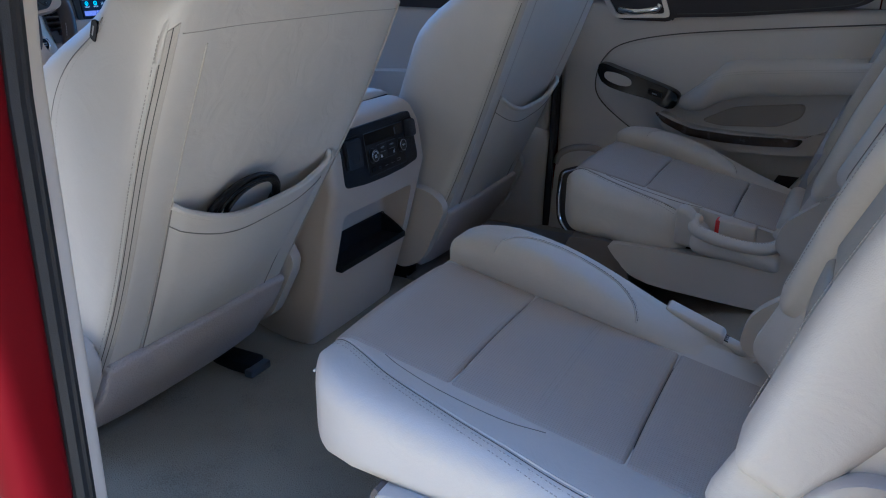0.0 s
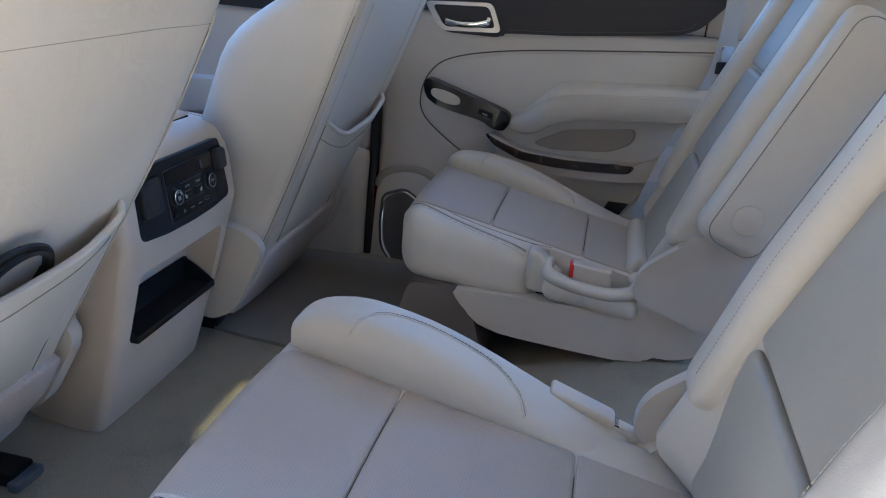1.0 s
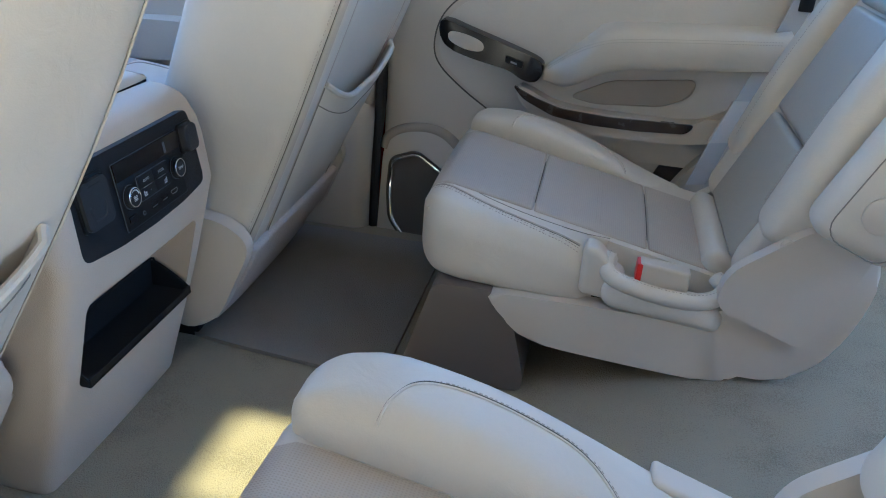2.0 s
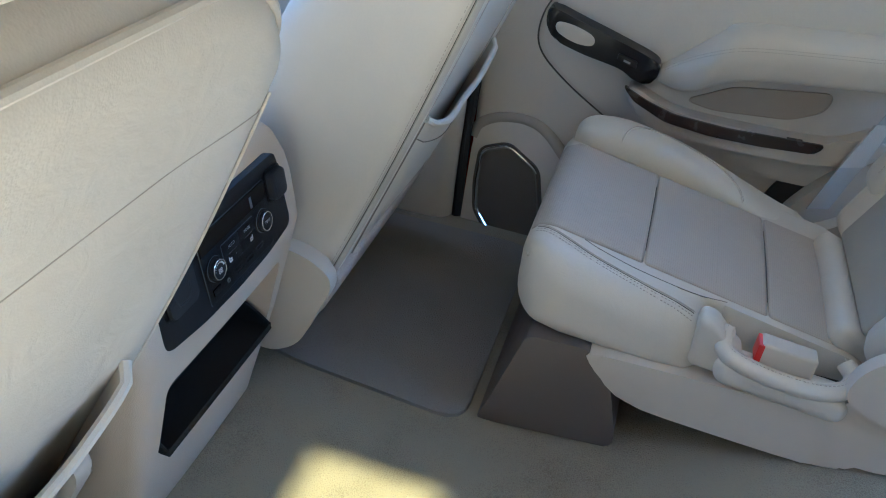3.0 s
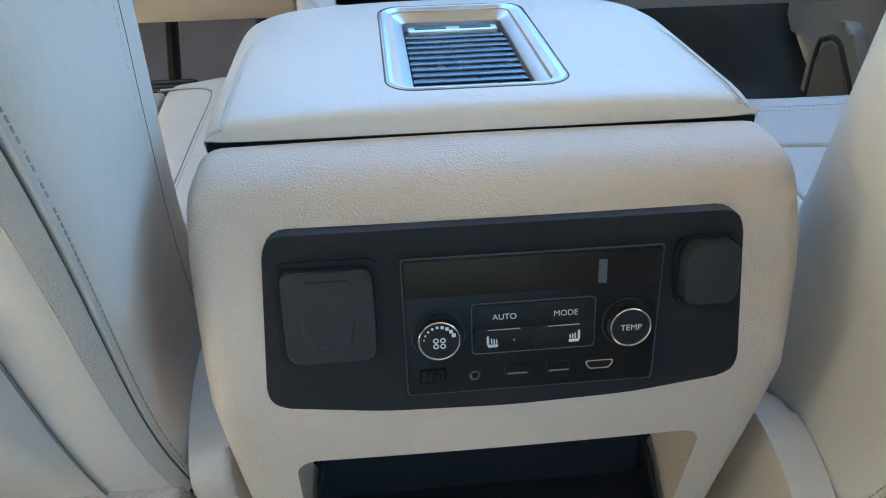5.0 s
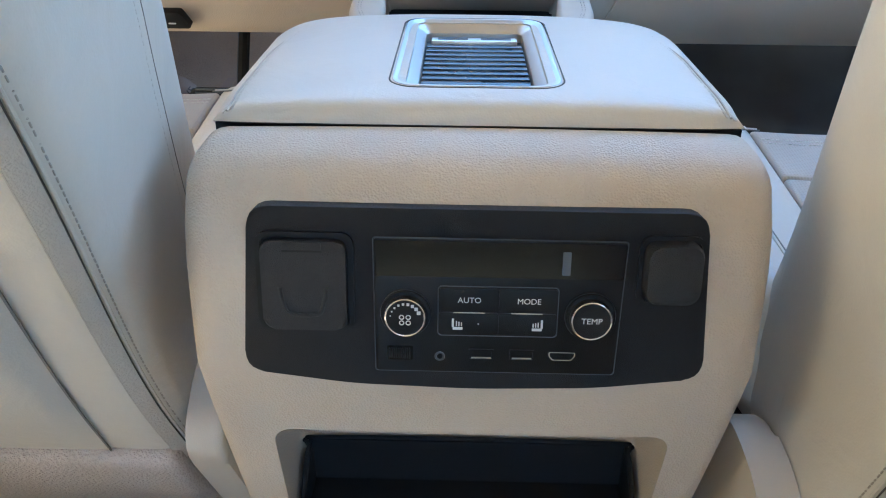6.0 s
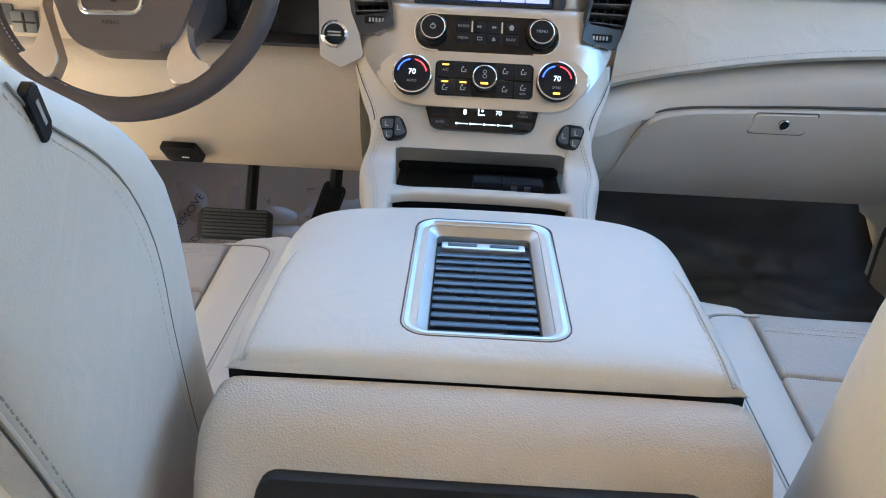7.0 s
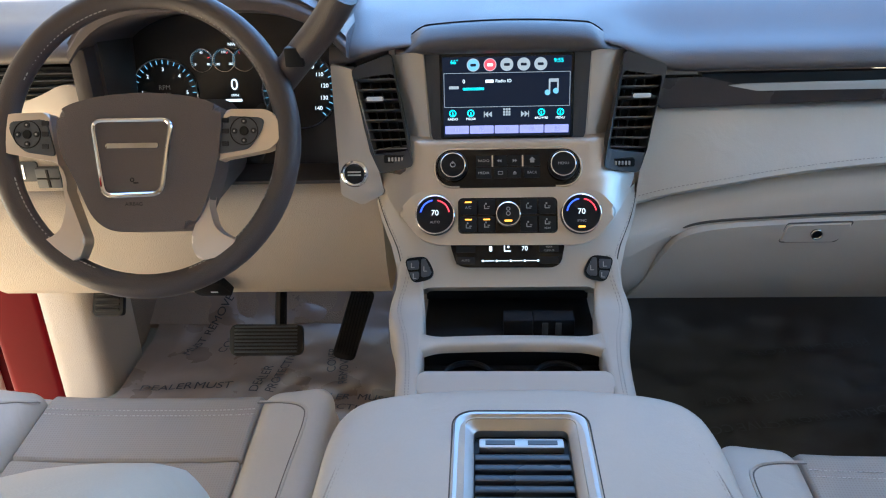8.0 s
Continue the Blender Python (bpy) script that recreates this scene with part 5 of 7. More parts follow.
for e in (-1, 1):
    o = [(-0.143, -0.058), (-0.112, -0.054), (-0.101, -0.076), (-0.106, -0.086), (-0.131, -0.092)]
    o = rounded(o, 0.009) if e < 0 else rounded(flip(o), 0.009)
    hs = part("seat_heater_switch", plate(o, -0.006, 0.003, B, 0.0012), BLACK, dash, "seat heater switch cluster")
    cells = [[(-0.139, -0.061), (-0.122, -0.060), (-0.122, -0.073), (-0.1365, -0.0735)], [(-0.119, -0.0585), (-0.1135, -0.0575), (-0.1045, -0.077), (-0.108, -0.082), (-0.119, -0.0835)], [(-0.136, -0.0765), (-0.122, -0.0755), (-0.122, -0.0855), (-0.1295, -0.0885)]]
    for cell in cells:
        part("key", plate(rounded(cell if e < 0 else flip(cell), 0.003), 0.002, 0.0052, B, 0.001), GREYBTN, hs)
        cu, cv = np.mean([q[0] for q in cell]) * -e, np.mean([q[1] for q in cell])
        part("symbol", merge(plate(rrect(cu - 0.003, cv - 0.004, cu - 0.0018, cv + 0.003, 0.0003, 1), 0.005, 0.0056, B, 0), plate(rrect(cu - 0.003, cv - 0.004, cu + 0.002, cv - 0.003, 0.0003, 1), 0.005, 0.0056, B, 0)), GREYINK, hs)

# radio
def face_row(m, v, half, w=-0.0005, n=20):
    """One row across the silver face, its edges falling back."""
    row = []
    for i in range(n + 1):
        p = m @ Vector((half * (-1 + 2 * i / n), v, w))
        fall = 0.010 * max(0.0, abs(p.x) / half - 0.80) ** 2 / 0.04 if m is A else 10.0 * max(0.0, abs(p.x) - 0.112) ** 2
        row.append(p + Vector((0, fall, 0)))
    return row


face_rows = [face_row(A, 0.119, 0.158, -0.008), face_row(A, 0.116, 0.163, -0.001), face_row(A, 0.06, 0.152), face_row(A, 0.02, 0.144), face_row(A, -0.004, 0.139),
             face_row(B, 0.1065, 0.135), face_row(B, 0.098, 0.134), face_row(B, 0.08, 0.137), face_row(B, 0.062, 0.142), face_row(B, 0.055, 0.150), face_row(B, 0.049, 0.184), face_row(B, 0.034, 0.180),
             face_row(B, 0.018, 0.170), face_row(B, 0.004, 0.158), face_row(B, -0.01, 0.145)]
part("stack_face", shell(loft(face_rows, closed_ring=False), 0.012), SILVER, dash, "satin silver stack face", sharp=50)
rad = part("radio_panel", plate(rrect(-0.098, 0.043, 0.099, 0.092, 0.022, 7), -0.004, 0.004, B, 0.002), GLOSS, dash, "gloss black radio panel")
part("radio_trim", tube([B @ Vector((u, v, 0.002)) for u, v in rrect(-0.100, 0.041, 0.101, 0.094, 0.024, 7)], 0.0018, 6, True), CHROME, rad)
for u, txt in ((-0.0745, ""), (0.0755, "MENU")):
    d = part("radio_knob", knob(u, 0.069, 0.020, 0.015, B, 40, 0.93, 0.003), BLACK, rad, "black radio knob")
    part("knob_ring", torus(u, 0.069, 0.0172, 0.0165, 0.0012, B), CHROME, d)
    if txt:
        part("legend", lettering(txt, u, 0.069, 0.0055, B, 0.0184), GREYINK, d)
    else:
        part("power_symbol", merge(torus(u, 0.069, 0.0184, 0.0032, 0.0005, B, 18, 5), plate(rrect(u - 0.0005, 0.070, u + 0.0005, 0.0740, 0.0002, 1), 0.0182, 0.019, B, 0)), GREYINK, d)
for u0, u1 in ((-0.043, -0.022), (-0.018, -0.0005), (0.0005, 0.019), (0.023, 0.045)):
    for v0, v1 in ((0.069, 0.084), (0.052, 0.067)):
        part("key", plate(rrect(u0, v0, u1, v1, 0.001), 0.0035, 0.0052, B, 0.0005), BLACK, rad)
part("legend", lettering("RADIO", -0.0325, 0.0765, 0.0052, B, 0.0056), GREYINK, rad)
part("legend", lettering("MEDIA", -0.0325, 0.0595, 0.0052, B, 0.0056), GREYINK, rad)
part("legend", lettering("BACK", 0.034, 0.0595, 0.0052, B, 0.0056), GREYINK, rad)
for u in (-0.0205, 0.021):
    part("bright_bar", plate(rrect(u - 0.001, 0.068, u + 0.001, 0.084, 0.0005, 2), 0.004, 0.0062, B, 0), CHROME, rad)
for u, e in ((-0.011, -1), (0.0105, 1)):
    part("skip_symbol", merge(*[plate([(u + e * (0.003 - k), 0.0765), (u - e * (k), 0.0765 + 0.0022), (u - e * k, 0.0765 - 0.0022)][::e], 0.0052, 0.0057, B, 0) for k in (0, 0.003)]), GREYINK, rad)
part("home_symbol", merge(plate([(0.030, 0.0775), (0.0385, 0.0775), (0.03425, 0.0815)], 0.0052, 0.0057, B, 0), plate(rrect(0.0315, 0.0735, 0.037, 0.0775, 0.0003, 1), 0.0052, 0.0057, B, 0)), GREYINK, rad)
part("screen_symbol", ring_plate(rrect(-0.013, 0.0572, -0.006, 0.0618, 0.0005, 2), rrect(-0.0123, 0.0579, -0.0067, 0.0611, 0.0004, 2), 0.0052, 0.0057, B), GREYINK, rad)
part("eject_symbol", merge(plate([(0.0075, 0.0592), (0.0125, 0.0592), (0.010, 0.0622)], 0.0052, 0.0057, B, 0), plate(rrect(0.0075, 0.0572, 0.0125, 0.0583, 0.0002, 1), 0.0052, 0.0057, B, 0)), GREYINK, rad)

# screen
bez = part("screen_bezel", plate(rounded([(-0.113, 0.125), (0.114, 0.125), (0.108, -0.012), (-0.104, -0.012)], 0.012), 0.0, 0.0075, A, 0.003), VENT, dash, "dark grey screen bezel")
part("bezel_trim", tube([A @ Vector((u, v, 0.001)) for u, v in rounded([(-0.1145, 0.1265), (0.1155, 0.1265), (0.1095, -0.0135), (-0.1055, -0.0135)], 0.013)], 0.0014, 6, True), SATIN, bez, "bright edge of the bezel")
scr = part("screen", plate(rrect(-0.0915, -0.006, 0.0915, 0.110, 0.003), 0.006, 0.0085, A, 0.0006), GLOSS, bez, "touch screen showing radio menu")
part("picture", plate(rrect(-0.0875, -0.0025, 0.0875, 0.105, 0.001), 0.0083, 0.0089, A, 0), PANEL, scr)
W1, W2 = 0.0087, 0.0093
part("legend", lettering("66\u00b0", -0.071, 0.0985, 0.0078, A, W2), CYAN, scr)
part("legend", lettering("9:55", 0.070, 0.0985, 0.0078, A, W2), CYAN, scr)
for i, mat_ in enumerate((ICON, REDGLOW, ICONG, ICONG, ICONG)):
    u = -0.0455 + 0.0228 * i
    d = part("app_icon", plate(circle(u, 0.0945, 0.0082, 28), W1, W2, A, 0), mat_, scr)
    part("icon_ring", torus(u, 0.0945, W2, 0.0082, 0.0006, A, 28, 5), ICONG, d)
    part("icon_mark", plate(rrect(u - 0.004, 0.0925, u + 0.004, 0.0962, 0.001, 2), W2, W2 + 0.0004, A, 0), PANEL if i != 1 else WHITE, d)
part("window_frame", ring_plate(rrect(-0.086, 0.0375, 0.086, 0.084, 0.001, 2), rrect(-0.0854, 0.0381, 0.0854, 0.0834, 0.001, 2), W1, W2, A), ICONG, scr)
part("legend", lettering("0", -0.0585, 0.0725, 0.0072, A, W2), WHITE, scr)
part("title_bar", plate(rrect(-0.029, 0.0703, -0.018, 0.0745, 0.0004, 1), W1, W2, A, 0), WHITE, scr)
part("legend", lettering("Radio ID", -0.0045, 0.0725, 0.0062, A, W2), WHITE, scr)
part("code_bar", plate(rrect(-0.060, 0.0608, -0.031, 0.0640, 0.0004, 1), W1, W2, A, 0), CYAN, scr)
part("source_mark", plate(rrect(-0.079, 0.0625, -0.0655, 0.0665, 0.0008, 2), W1, W2, A, 0), ICONG, scr)
part("note_symbol", merge(plate(rrect(0.057, 0.070, 0.0705, 0.0745, 0.0006, 2), W1, W2, A, 0), plate(rrect(0.057, 0.057, 0.0592, 0.0745, 0.0004, 1), W1, W2, A, 0), plate(rrect(0.0683, 0.059, 0.0705, 0.0745, 0.0004, 1), W1, W2, A, 0)), ICONG, scr)
part("note_heads", merge(plate(circle(0.0555, 0.056, 0.0038, 16), W1, W2, A, 0), plate(circle(0.0668, 0.058, 0.0038, 16), W1, W2, A, 0)), ICON, scr)
for u, txt in ((-0.0745, "RADIO"), (-0.0495, "MEDIA"), (0.0475, "BROWSE"), (0.0735, "MENU")):
    part("legend", lettering(txt, u, 0.0215, 0.0046, A, W2), WHITE, scr)
    part("soft_icon", merge(torus(u, 0.0295, W2, 0.0042, 0.0008, A, 16, 5), plate(rrect(u - 0.0008, 0.025, u + 0.0008, 0.031, 0.0003, 1), W1, W2, A, 0)), CYAN, scr)
for u, e in ((-0.0255, -1), (0.0245, 1)):
    part("skip_icon", merge(*[plate([(u + e * (0.005 - k), 0.0275), (u - e * k, 0.0275 + 0.0042), (u - e * k, 0.0275 - 0.0042)][::e], W1, W2, A, 0) for k in (0, 0.005)],
                            plate(rrect(u + e * 0.0055 - 0.0006, 0.0235, u + e * 0.0055 + 0.0006, 0.0315, 0.0002, 1), W1, W2, A, 0)), ICONG, scr)
part("grid_icon", merge(*[plate(rrect(-0.005 + 0.0036 * i, 0.0255 + 0.0036 * j, -0.0022 + 0.0036 * i, 0.0283 + 0.0036 * j, 0.0003, 1), W1, W2, A, 0) for i in range(3) for j in range(3)]), ICONG, scr)
for i in range(5):
    u = -0.0855 + 0.0344 * i
    k = part("preset_key", plate(rrect(u, 0.001, u + 0.0330, 0.0122, 0.001, 2), W1, W2, A, 0), LILAC, scr)
    part("legend", lettering(str(11 + i), u + 0.0165, 0.0066, 0.0062, A, W2 + 0.0003), GREYINK, k)

# vents
def onto_face(p):
    """Brings a point of a vent forward where the stack bulges below the screen."""
    bulge = 0.70 + (p.z - 0.581) * 0.612 + 10.0 * max(0.0, abs(p.x) - 0.112) ** 2
    s = max(0.0, (0.77 - (0.678 - p.z) * 0.136 - bulge) / 1.306)
    return p + Vector((-0.03 * s * p.x / 0.15, -s, 0.5 * s))


def moved(bm):
    for q in bm.verts:
        q.co = onto_face(q.co)
    return bm


def vent(outline, opening, name_label, e):
    bezel = moved(ring_plate(rounded(outline, 0.008), rounded(opening, 0.006), -0.045, 0.006, A))
    v = part("air_vent", bezel, VENT, dash, name_label, sharp=45)
    us = [p[0] for p in opening]
    part("vent_back", moved(plate(opening, -0.048, -0.044, A, 0)), BLACK, v)
    lo, hi = min(p[1] for p in opening), max(p[1] for p in opening)
    n = 8
    for i in range(n):
        z = lo + (hi - lo) * (i + 0.5) / n
        f = (z - lo) / (hi - lo)
        a = opening[3][0] + (opening[0][0] - opening[3][0]) * f
        b = opening[2][0] + (opening[1][0] - opening[2][0]) * f
        a, b = min(a, b), max(a, b)
        part("vane", moved(box((a, z - 0.0009, -0.030), (b, z + 0.0009, -0.002), 0.0004, 1, lambda p: A @ Vector((p[0], p[1] + 0.25 * p[2], p[2])))), VANE, v)
    for k in range(3):
        u = us[0] + (us[1] - us[0]) * (0.25 + 0.25 * k)
        du = (opening[3][0] - opening[0][0])
        part("vane", moved(box((-0.001, lo, -0.042), (0.001, hi, -0.032), 0.0005, 1, lambda p: A @ Vector((p[0] + u + du * (1 - (p[1] - lo) / (hi - lo)), p[1], p[2])))), VENT, v)
    z = lo + (hi - lo) * 0.70
    uc = 0.5 * (us[0] + us[1])
    part("vent_slider", plate(rrect(uc - 0.013, z - 0.003, uc + 0.012, z + 0.003, 0.002), -0.006, 0.006, A, 0.001), CHROME, v, "chrome vent slider")
    cu, cv = 0.5 * (outline[2][0] + outline[3][0]), outline[2][1] + 0.0145
    m = Matrix.Translation(onto_face(A @ Vector((cu, cv, 0))) - A @ Vector((cu, cv, 0))) @ A
    part("wheel_slot", plate(rrect(cu - 0.017, cv - 0.0055, cu + 0.017, cv + 0.0055, 0.002, 3), 0.0, 0.012, m, 0.0005), BLACK, v)
    part("vent_wheel", merge(*[box((-0.0013, -0.0028, 0.010), (0.0013, 0.0028, 0.0145), 0.0005, 1, lambda p, q=q: m @ Vector((p[0] + cu + 0.0046 * q, p[1] + cv, p[2]))) for q in range(-2, 3)]), SATIN, v, "ribbed vent wheel")


vent([(-0.214, 0.092), (-0.158, 0.112), (-0.130, -0.048), (-0.181, -0.055)], [(-0.209, 0.079), (-0.155, 0.085), (-0.138, -0.024), (-0.192, -0.028)], "black air vent", -1)
vent([(0.158, 0.110), (0.217, 0.090), (0.186, -0.058), (0.133, -0.055)], [(0.158, 0.083), (0.211, 0.076), (0.194, -0.030), (0.141, -0.026)], "black air vent", 1)
st = part("start_panel", plate(rounded([(-0.242, 0.10), (-0.212, 0.092), (-0.181, -0.055), (-0.175, -0.084), (-0.208, -0.101), (-0.238, -0.086)], 0.004), -0.03, 0.003, A, 0.004), SILVER, dash, "champagne panel with start button")
part("start_ring", torus(-0.2165, -0.054, 0.005, 0.0165, 0.0035, A, 36, 8), CHROME, st, "chrome start button ring")
bt = part("start_button", knob(-0.2165, -0.054, 0.0150, 0.007, A, 32, 0.9, 0.002), GLOSS, st, "black start button")
part("button_mark", merge(*[plate(rrect(-0.226, v, -0.207, v + 0.0022, 0.0005, 1), 0.0088, 0.0093, A, 0) for v in (-0.052, -0.0565)]), GREYINK, bt)


# dash pad, passenger side panels, glovebox
def strip_loft(x0, x1, n, prof):
    """Joins profiles prof(x) of (y, z) points from x0 to x1."""
    return loft([[(x0 + (x1 - x0) * i / n, y, z) for y, z in prof(x0 + (x1 - x0) * i / n)] for i in range(n + 1)])


def pad_profile(x):
    """Section of the dark pad: a thin lip beside the screen, fuller towards the doors."""
    if x > 0:
        r = smooth(0.125, 0.235, x)
        z = 0.795 - 0.045 * r
    else:
        r = smooth(0.13, 0.25, -x)
        z = 0.795 - 0.030 * r + (0.013 if x < -0.5 else 0.0)
    y = 0.800 + 0.015 * r
    lip = 0.013 + 0.022 * r
    return spline([(1.42, 0.74), (0.95, 0.735), (y + 0.02, z), (y - 0.012, z + 0.002), (y - 0.024, z + 0.25 * lip), (y - 0.022, z + 0.6 * lip), (y - 0.006, z + lip),
                   (y + 0.04, z + lip + 0.014), (y + 0.10, 0.832), (y + 0.18, 0.843), (1.15, 0.862), (1.42, 0.87)], 4, True)


part("dash_pad", strip_loft(-0.245, 0.84, 40, pad_profile), DARK, dash, "dark brown leather dash pad")
part("dash_pad", strip_loft(-0.84, -0.60, 8, pad_profile), DARK, dash, "dark brown leather dash pad")
def hood_drop(x):
    return 0.006 * (abs(x) / 0.12) ** 2 + 0.019 * smooth(0.108, 0.150, abs(x))


def hood_prof(x):
    """Section of the screen hood, drawn together into a point at either end."""
    d, e = hood_drop(x), smooth(0.112, 0.152, abs(x))
    b, k = 0.011 * e, 0.018 * e
    return spline([(0.84, 0.785), (0.79 + k, 0.787 + b), (0.770 + k, 0.789 + b), (0.760 + k, 0.797 + 0.4 * b - 0.4 * d), (0.763 + k, 0.811 - 0.8 * d), (0.778 + k, 0.822 - d), (0.802, 0.8265 - d), (0.84, 0.818 - d)], 4, True)


part("screen_hood", strip_loft(-0.152, 0.152, 32, hood_prof), HOOD, dash, "dark brown padded hood over the screen")
part("hood_seam", tube([(x, 0.803, 0.8272 - hood_drop(x)) for x in [-0.150 + 0.300 * i / 30 for i in range(31)]], 0.0014, 5), BLACK, dash)
trim = part("dash_trim", plate(rounded([(0.213, 0.171), (0.84, 0.188), (0.84, 0.214), (0.213, 0.214)], 0.006), -0.02, 0.012, D, 0.003), TRIM, dash, "dark brown trim strip")
part("bright_line", plate(rounded([(0.305, 0.2025), (0.33, 0.2045), (0.84, 0.2085), (0.84, 0.194), (0.345, 0.1945)], 0.003), 0.008, 0.0165, D, 0.003), SATIN, trim, "silver accent line")
part("dark_slot", plate([(0.270, 0.2150), (0.315, 0.2048), (0.84, 0.2095), (0.84, 0.2185), (0.27, 0.2185)], -0.01, 0.0125, D, 0), BLACK, trim)


def ridge(x):
    return 0.03 + 0.070 * smooth(0.17, 0.62, x) ** 0.42


def upper_profile(x):
    r = 0.53 + ridge(x)
    b = 0.02 * smooth(0.2, 0.32, x)
    return [(1.0, 0.70), (0.812, 0.702), (0.800, 0.695), (0.790 - b * 0.3, 0.66 if r < 0.64 else r + 0.02), (0.778 - b * 0.6, r + 0.010), (0.774 - b * 0.6, r + 0.003), (0.780 - b * 0.5, r - 0.004), (0.80, r - 0.006), (1.0, r - 0.006)]


def upper_row(i, n=26):
    """One section; its inner end leans with the vent beside it."""
    t = i / n
    row = []
    for y, z in upper_profile(0.188 + 0.652 * t):
        inner = 0.188 + 0.19 * max(0.0, z - 0.618)
        row.append((inner + (0.84 - inner) * t, y, z))
    return row


up = part("upper_panel", loft([upper_row(i) for i in range(27)]), LEATHER, dash, "cream leather upper dash panel", sharp=50)
part("stitching", stitches([(x, 0.7735 - 0.012 * smooth(0.2, 0.32, x), 0.53 + ridge(x) + 0.011) for x in [0.19 + 0.64 * i / 40 for i in range(41)]]), THREAD, up)


def lower_profile(x):
    r = 0.53 + ridge(x) - 0.010
    k = 0.034 * smooth(0.250, 0.165, x)
    face_ = spline([(0.780 - k * 0.4, r - 0.006), (0.766 - k * 0.8, r - 0.025), (0.762 - k, r - 0.05), (0.765 - k, 0.535), (0.775 - k, 0.50), (0.80 - k, 0.44), (0.835 - k * 0.6, 0.395)], 4)
    return [(1.0, r), (0.795, r)] + face_ + [(0.86, 0.385), (1.0, 0.40)]


part("lower_panel", strip_loft(0.150, 0.84, 26, lower_profile), SMOOTH, dash, "cream lower dash panel", sharp=50)
# glovebox door, proud of the lower panel
def on_lower(u, v):
    """The lower panel's surface at x = u and height v."""
    pts = [(0.762, 0.58), (0.765, 0.535), (0.775, 0.50), (0.80, 0.44), (0.835, 0.395), (0.86, 0.37)]
    for (ya, za), (yb, zb) in zip(pts, pts[1:]):
        if v >= zb:
            return Vector((u, ya + (yb - ya) * (za - v) / (za - zb), v))
    return Vector((u, 0.86, v))


glove_edge = spline([(0.194, 0.392), (0.204, 0.424), (0.226, 0.484), (0.250, 0.523), (0.295, 0.539), (0.412, 0.547), (0.545, 0.552), (0.80, 0.557)], 6)
g_rows = []
for u, v in glove_edge:
    g_rows.append([on_lower(u, 0.392 + (v - 0.392) * j / 8) + Vector((0, -0.006, 0)) for j in range(9)])
part("glovebox_door", shell(loft(g_rows, closed_ring=False), 0.012), SMOOTH, dash, "cream glovebox door")
part("glovebox_gap", tube([on_lower(u - 0.003, v + 0.003) + Vector((0, -0.001, 0)) for u, v in glove_edge], 0.0025, 6), SEAM, dash)
G = plane_at((0, 0.753, 0.53), (1, 0, 0), (0, -0.2, 1))
gh = part("glovebox_handle", plate(rounded([(0.399, 0.014), (0.488, 0.017), (0.471, -0.014), (0.393, -0.014)], 0.006), -0.01, 0.007, G, 0.003), SMOOTH, dash, "cream glovebox latch")
part("latch_shadow", plate(rounded([(0.392, -0.013), (0.471, -0.013), (0.467, -0.031), (0.388, -0.031)], 0.004), -0.012, 0.001, G, 0.001), CREAM, gh)
part("latch_line", tube([G @ Vector((u, v, 0.003)) for u, v in rounded([(0.397, 0.016), (0.490, 0.019), (0.473, -0.016), (0.391, -0.016)], 0.006)], 0.0012, 5, True), SEAM, gh)
part("lock", knob(0.440, 0.001, 0.008, 0.004, G, 24, 0.9, 0.006), BLACK, gh, "black key lock")
part("lock_ring", torus(0.440, 0.001, 0.010, 0.0076, 0.0011, G, 24, 6), CHROME, gh)

# driver's side: knee panel, cluster, column
knee = [(0.98, 0.60), (0.795, 0.595), (0.782, 0.580), (0.785, 0.54), (0.80, 0.46), (0.825, 0.405), (0.845, 0.388), (0.90, 0.385), (0.98, 0.40)]
part("knee_panel", strip_loft(-0.84, -0.185, 12, lambda x: knee), CREAM, dash, "cream knee panel under the wheel", sharp=50)
part("side_panel", plate(rounded([(-0.84, 0.05), (-0.60, 0.05), (-0.60, 0.20), (-0.84, 0.20)], 0.02), -0.05, 0.004, D, 0.004), CREAM, dash, "cream switch panel")
part("light_knob", knob(-0.78, 0.105, 0.024, 0.02, D, 32, 0.93, 0.003), BLACK, dash, "black headlight knob")
sw = part("dimmer_switch", plate(rrect(-0.742, 0.078, -0.700, 0.108, 0.004), 0.0, 0.008, D, 0.0015), GREYBTN, dash, "grey dimmer switch")
part("switch_slot", plate(rrect(-0.7225, 0.082, -0.7195, 0.104, 0.001, 2), 0.007, 0.010, D, 0), CHROME, sw)
rel = part("hood_release", plate(rounded([(-0.508, 0.012), (-0.452, 0.012), (-0.440, -0.016), (-0.496, -0.016)], 0.004), -0.01, 0.006, plane_at((0, 0.8085, 0.418), (1, 0, 0), (0, -0.36, 0.93)), 0.002), BLACK, dash, "black release lever")
part("release_mark", plate(rrect(-0.474, -0.008, -0.462, -0.0055, 0.0005, 1), 0.0055, 0.0066, plane_at((0, 0.8085, 0.418), (1, 0, 0), (0, -0.36, 0.93)), 0), PAINT, rel)
part("cluster_housing", cut(box((-0.598, 0.80, 0.575), (-0.222, 1.0, 0.868), 0.02, 3), box((-0.572, 0.6, 0.60), (-0.232, 0.93, 0.852), 0.0)), CASE, dash, "charcoal instrument housing")
hoodline = lambda x: spline([(1.30, 0.79), (0.86, 0.838), (0.775, 0.850), (0.764, 0.859), (0.772, 0.872), (0.83, 0.884), (1.30, 0.878)], 4, True)
part("cluster_hood", loft([[(x, y, z - 0.062 * (abs(x + 0.408) / 0.19) ** 4) for y, z in hoodline(x)] for x in [-0.600 + 0.384 * i / 20 for i in range(21)]]), BROWN, dash, "dark brown instrument hood")
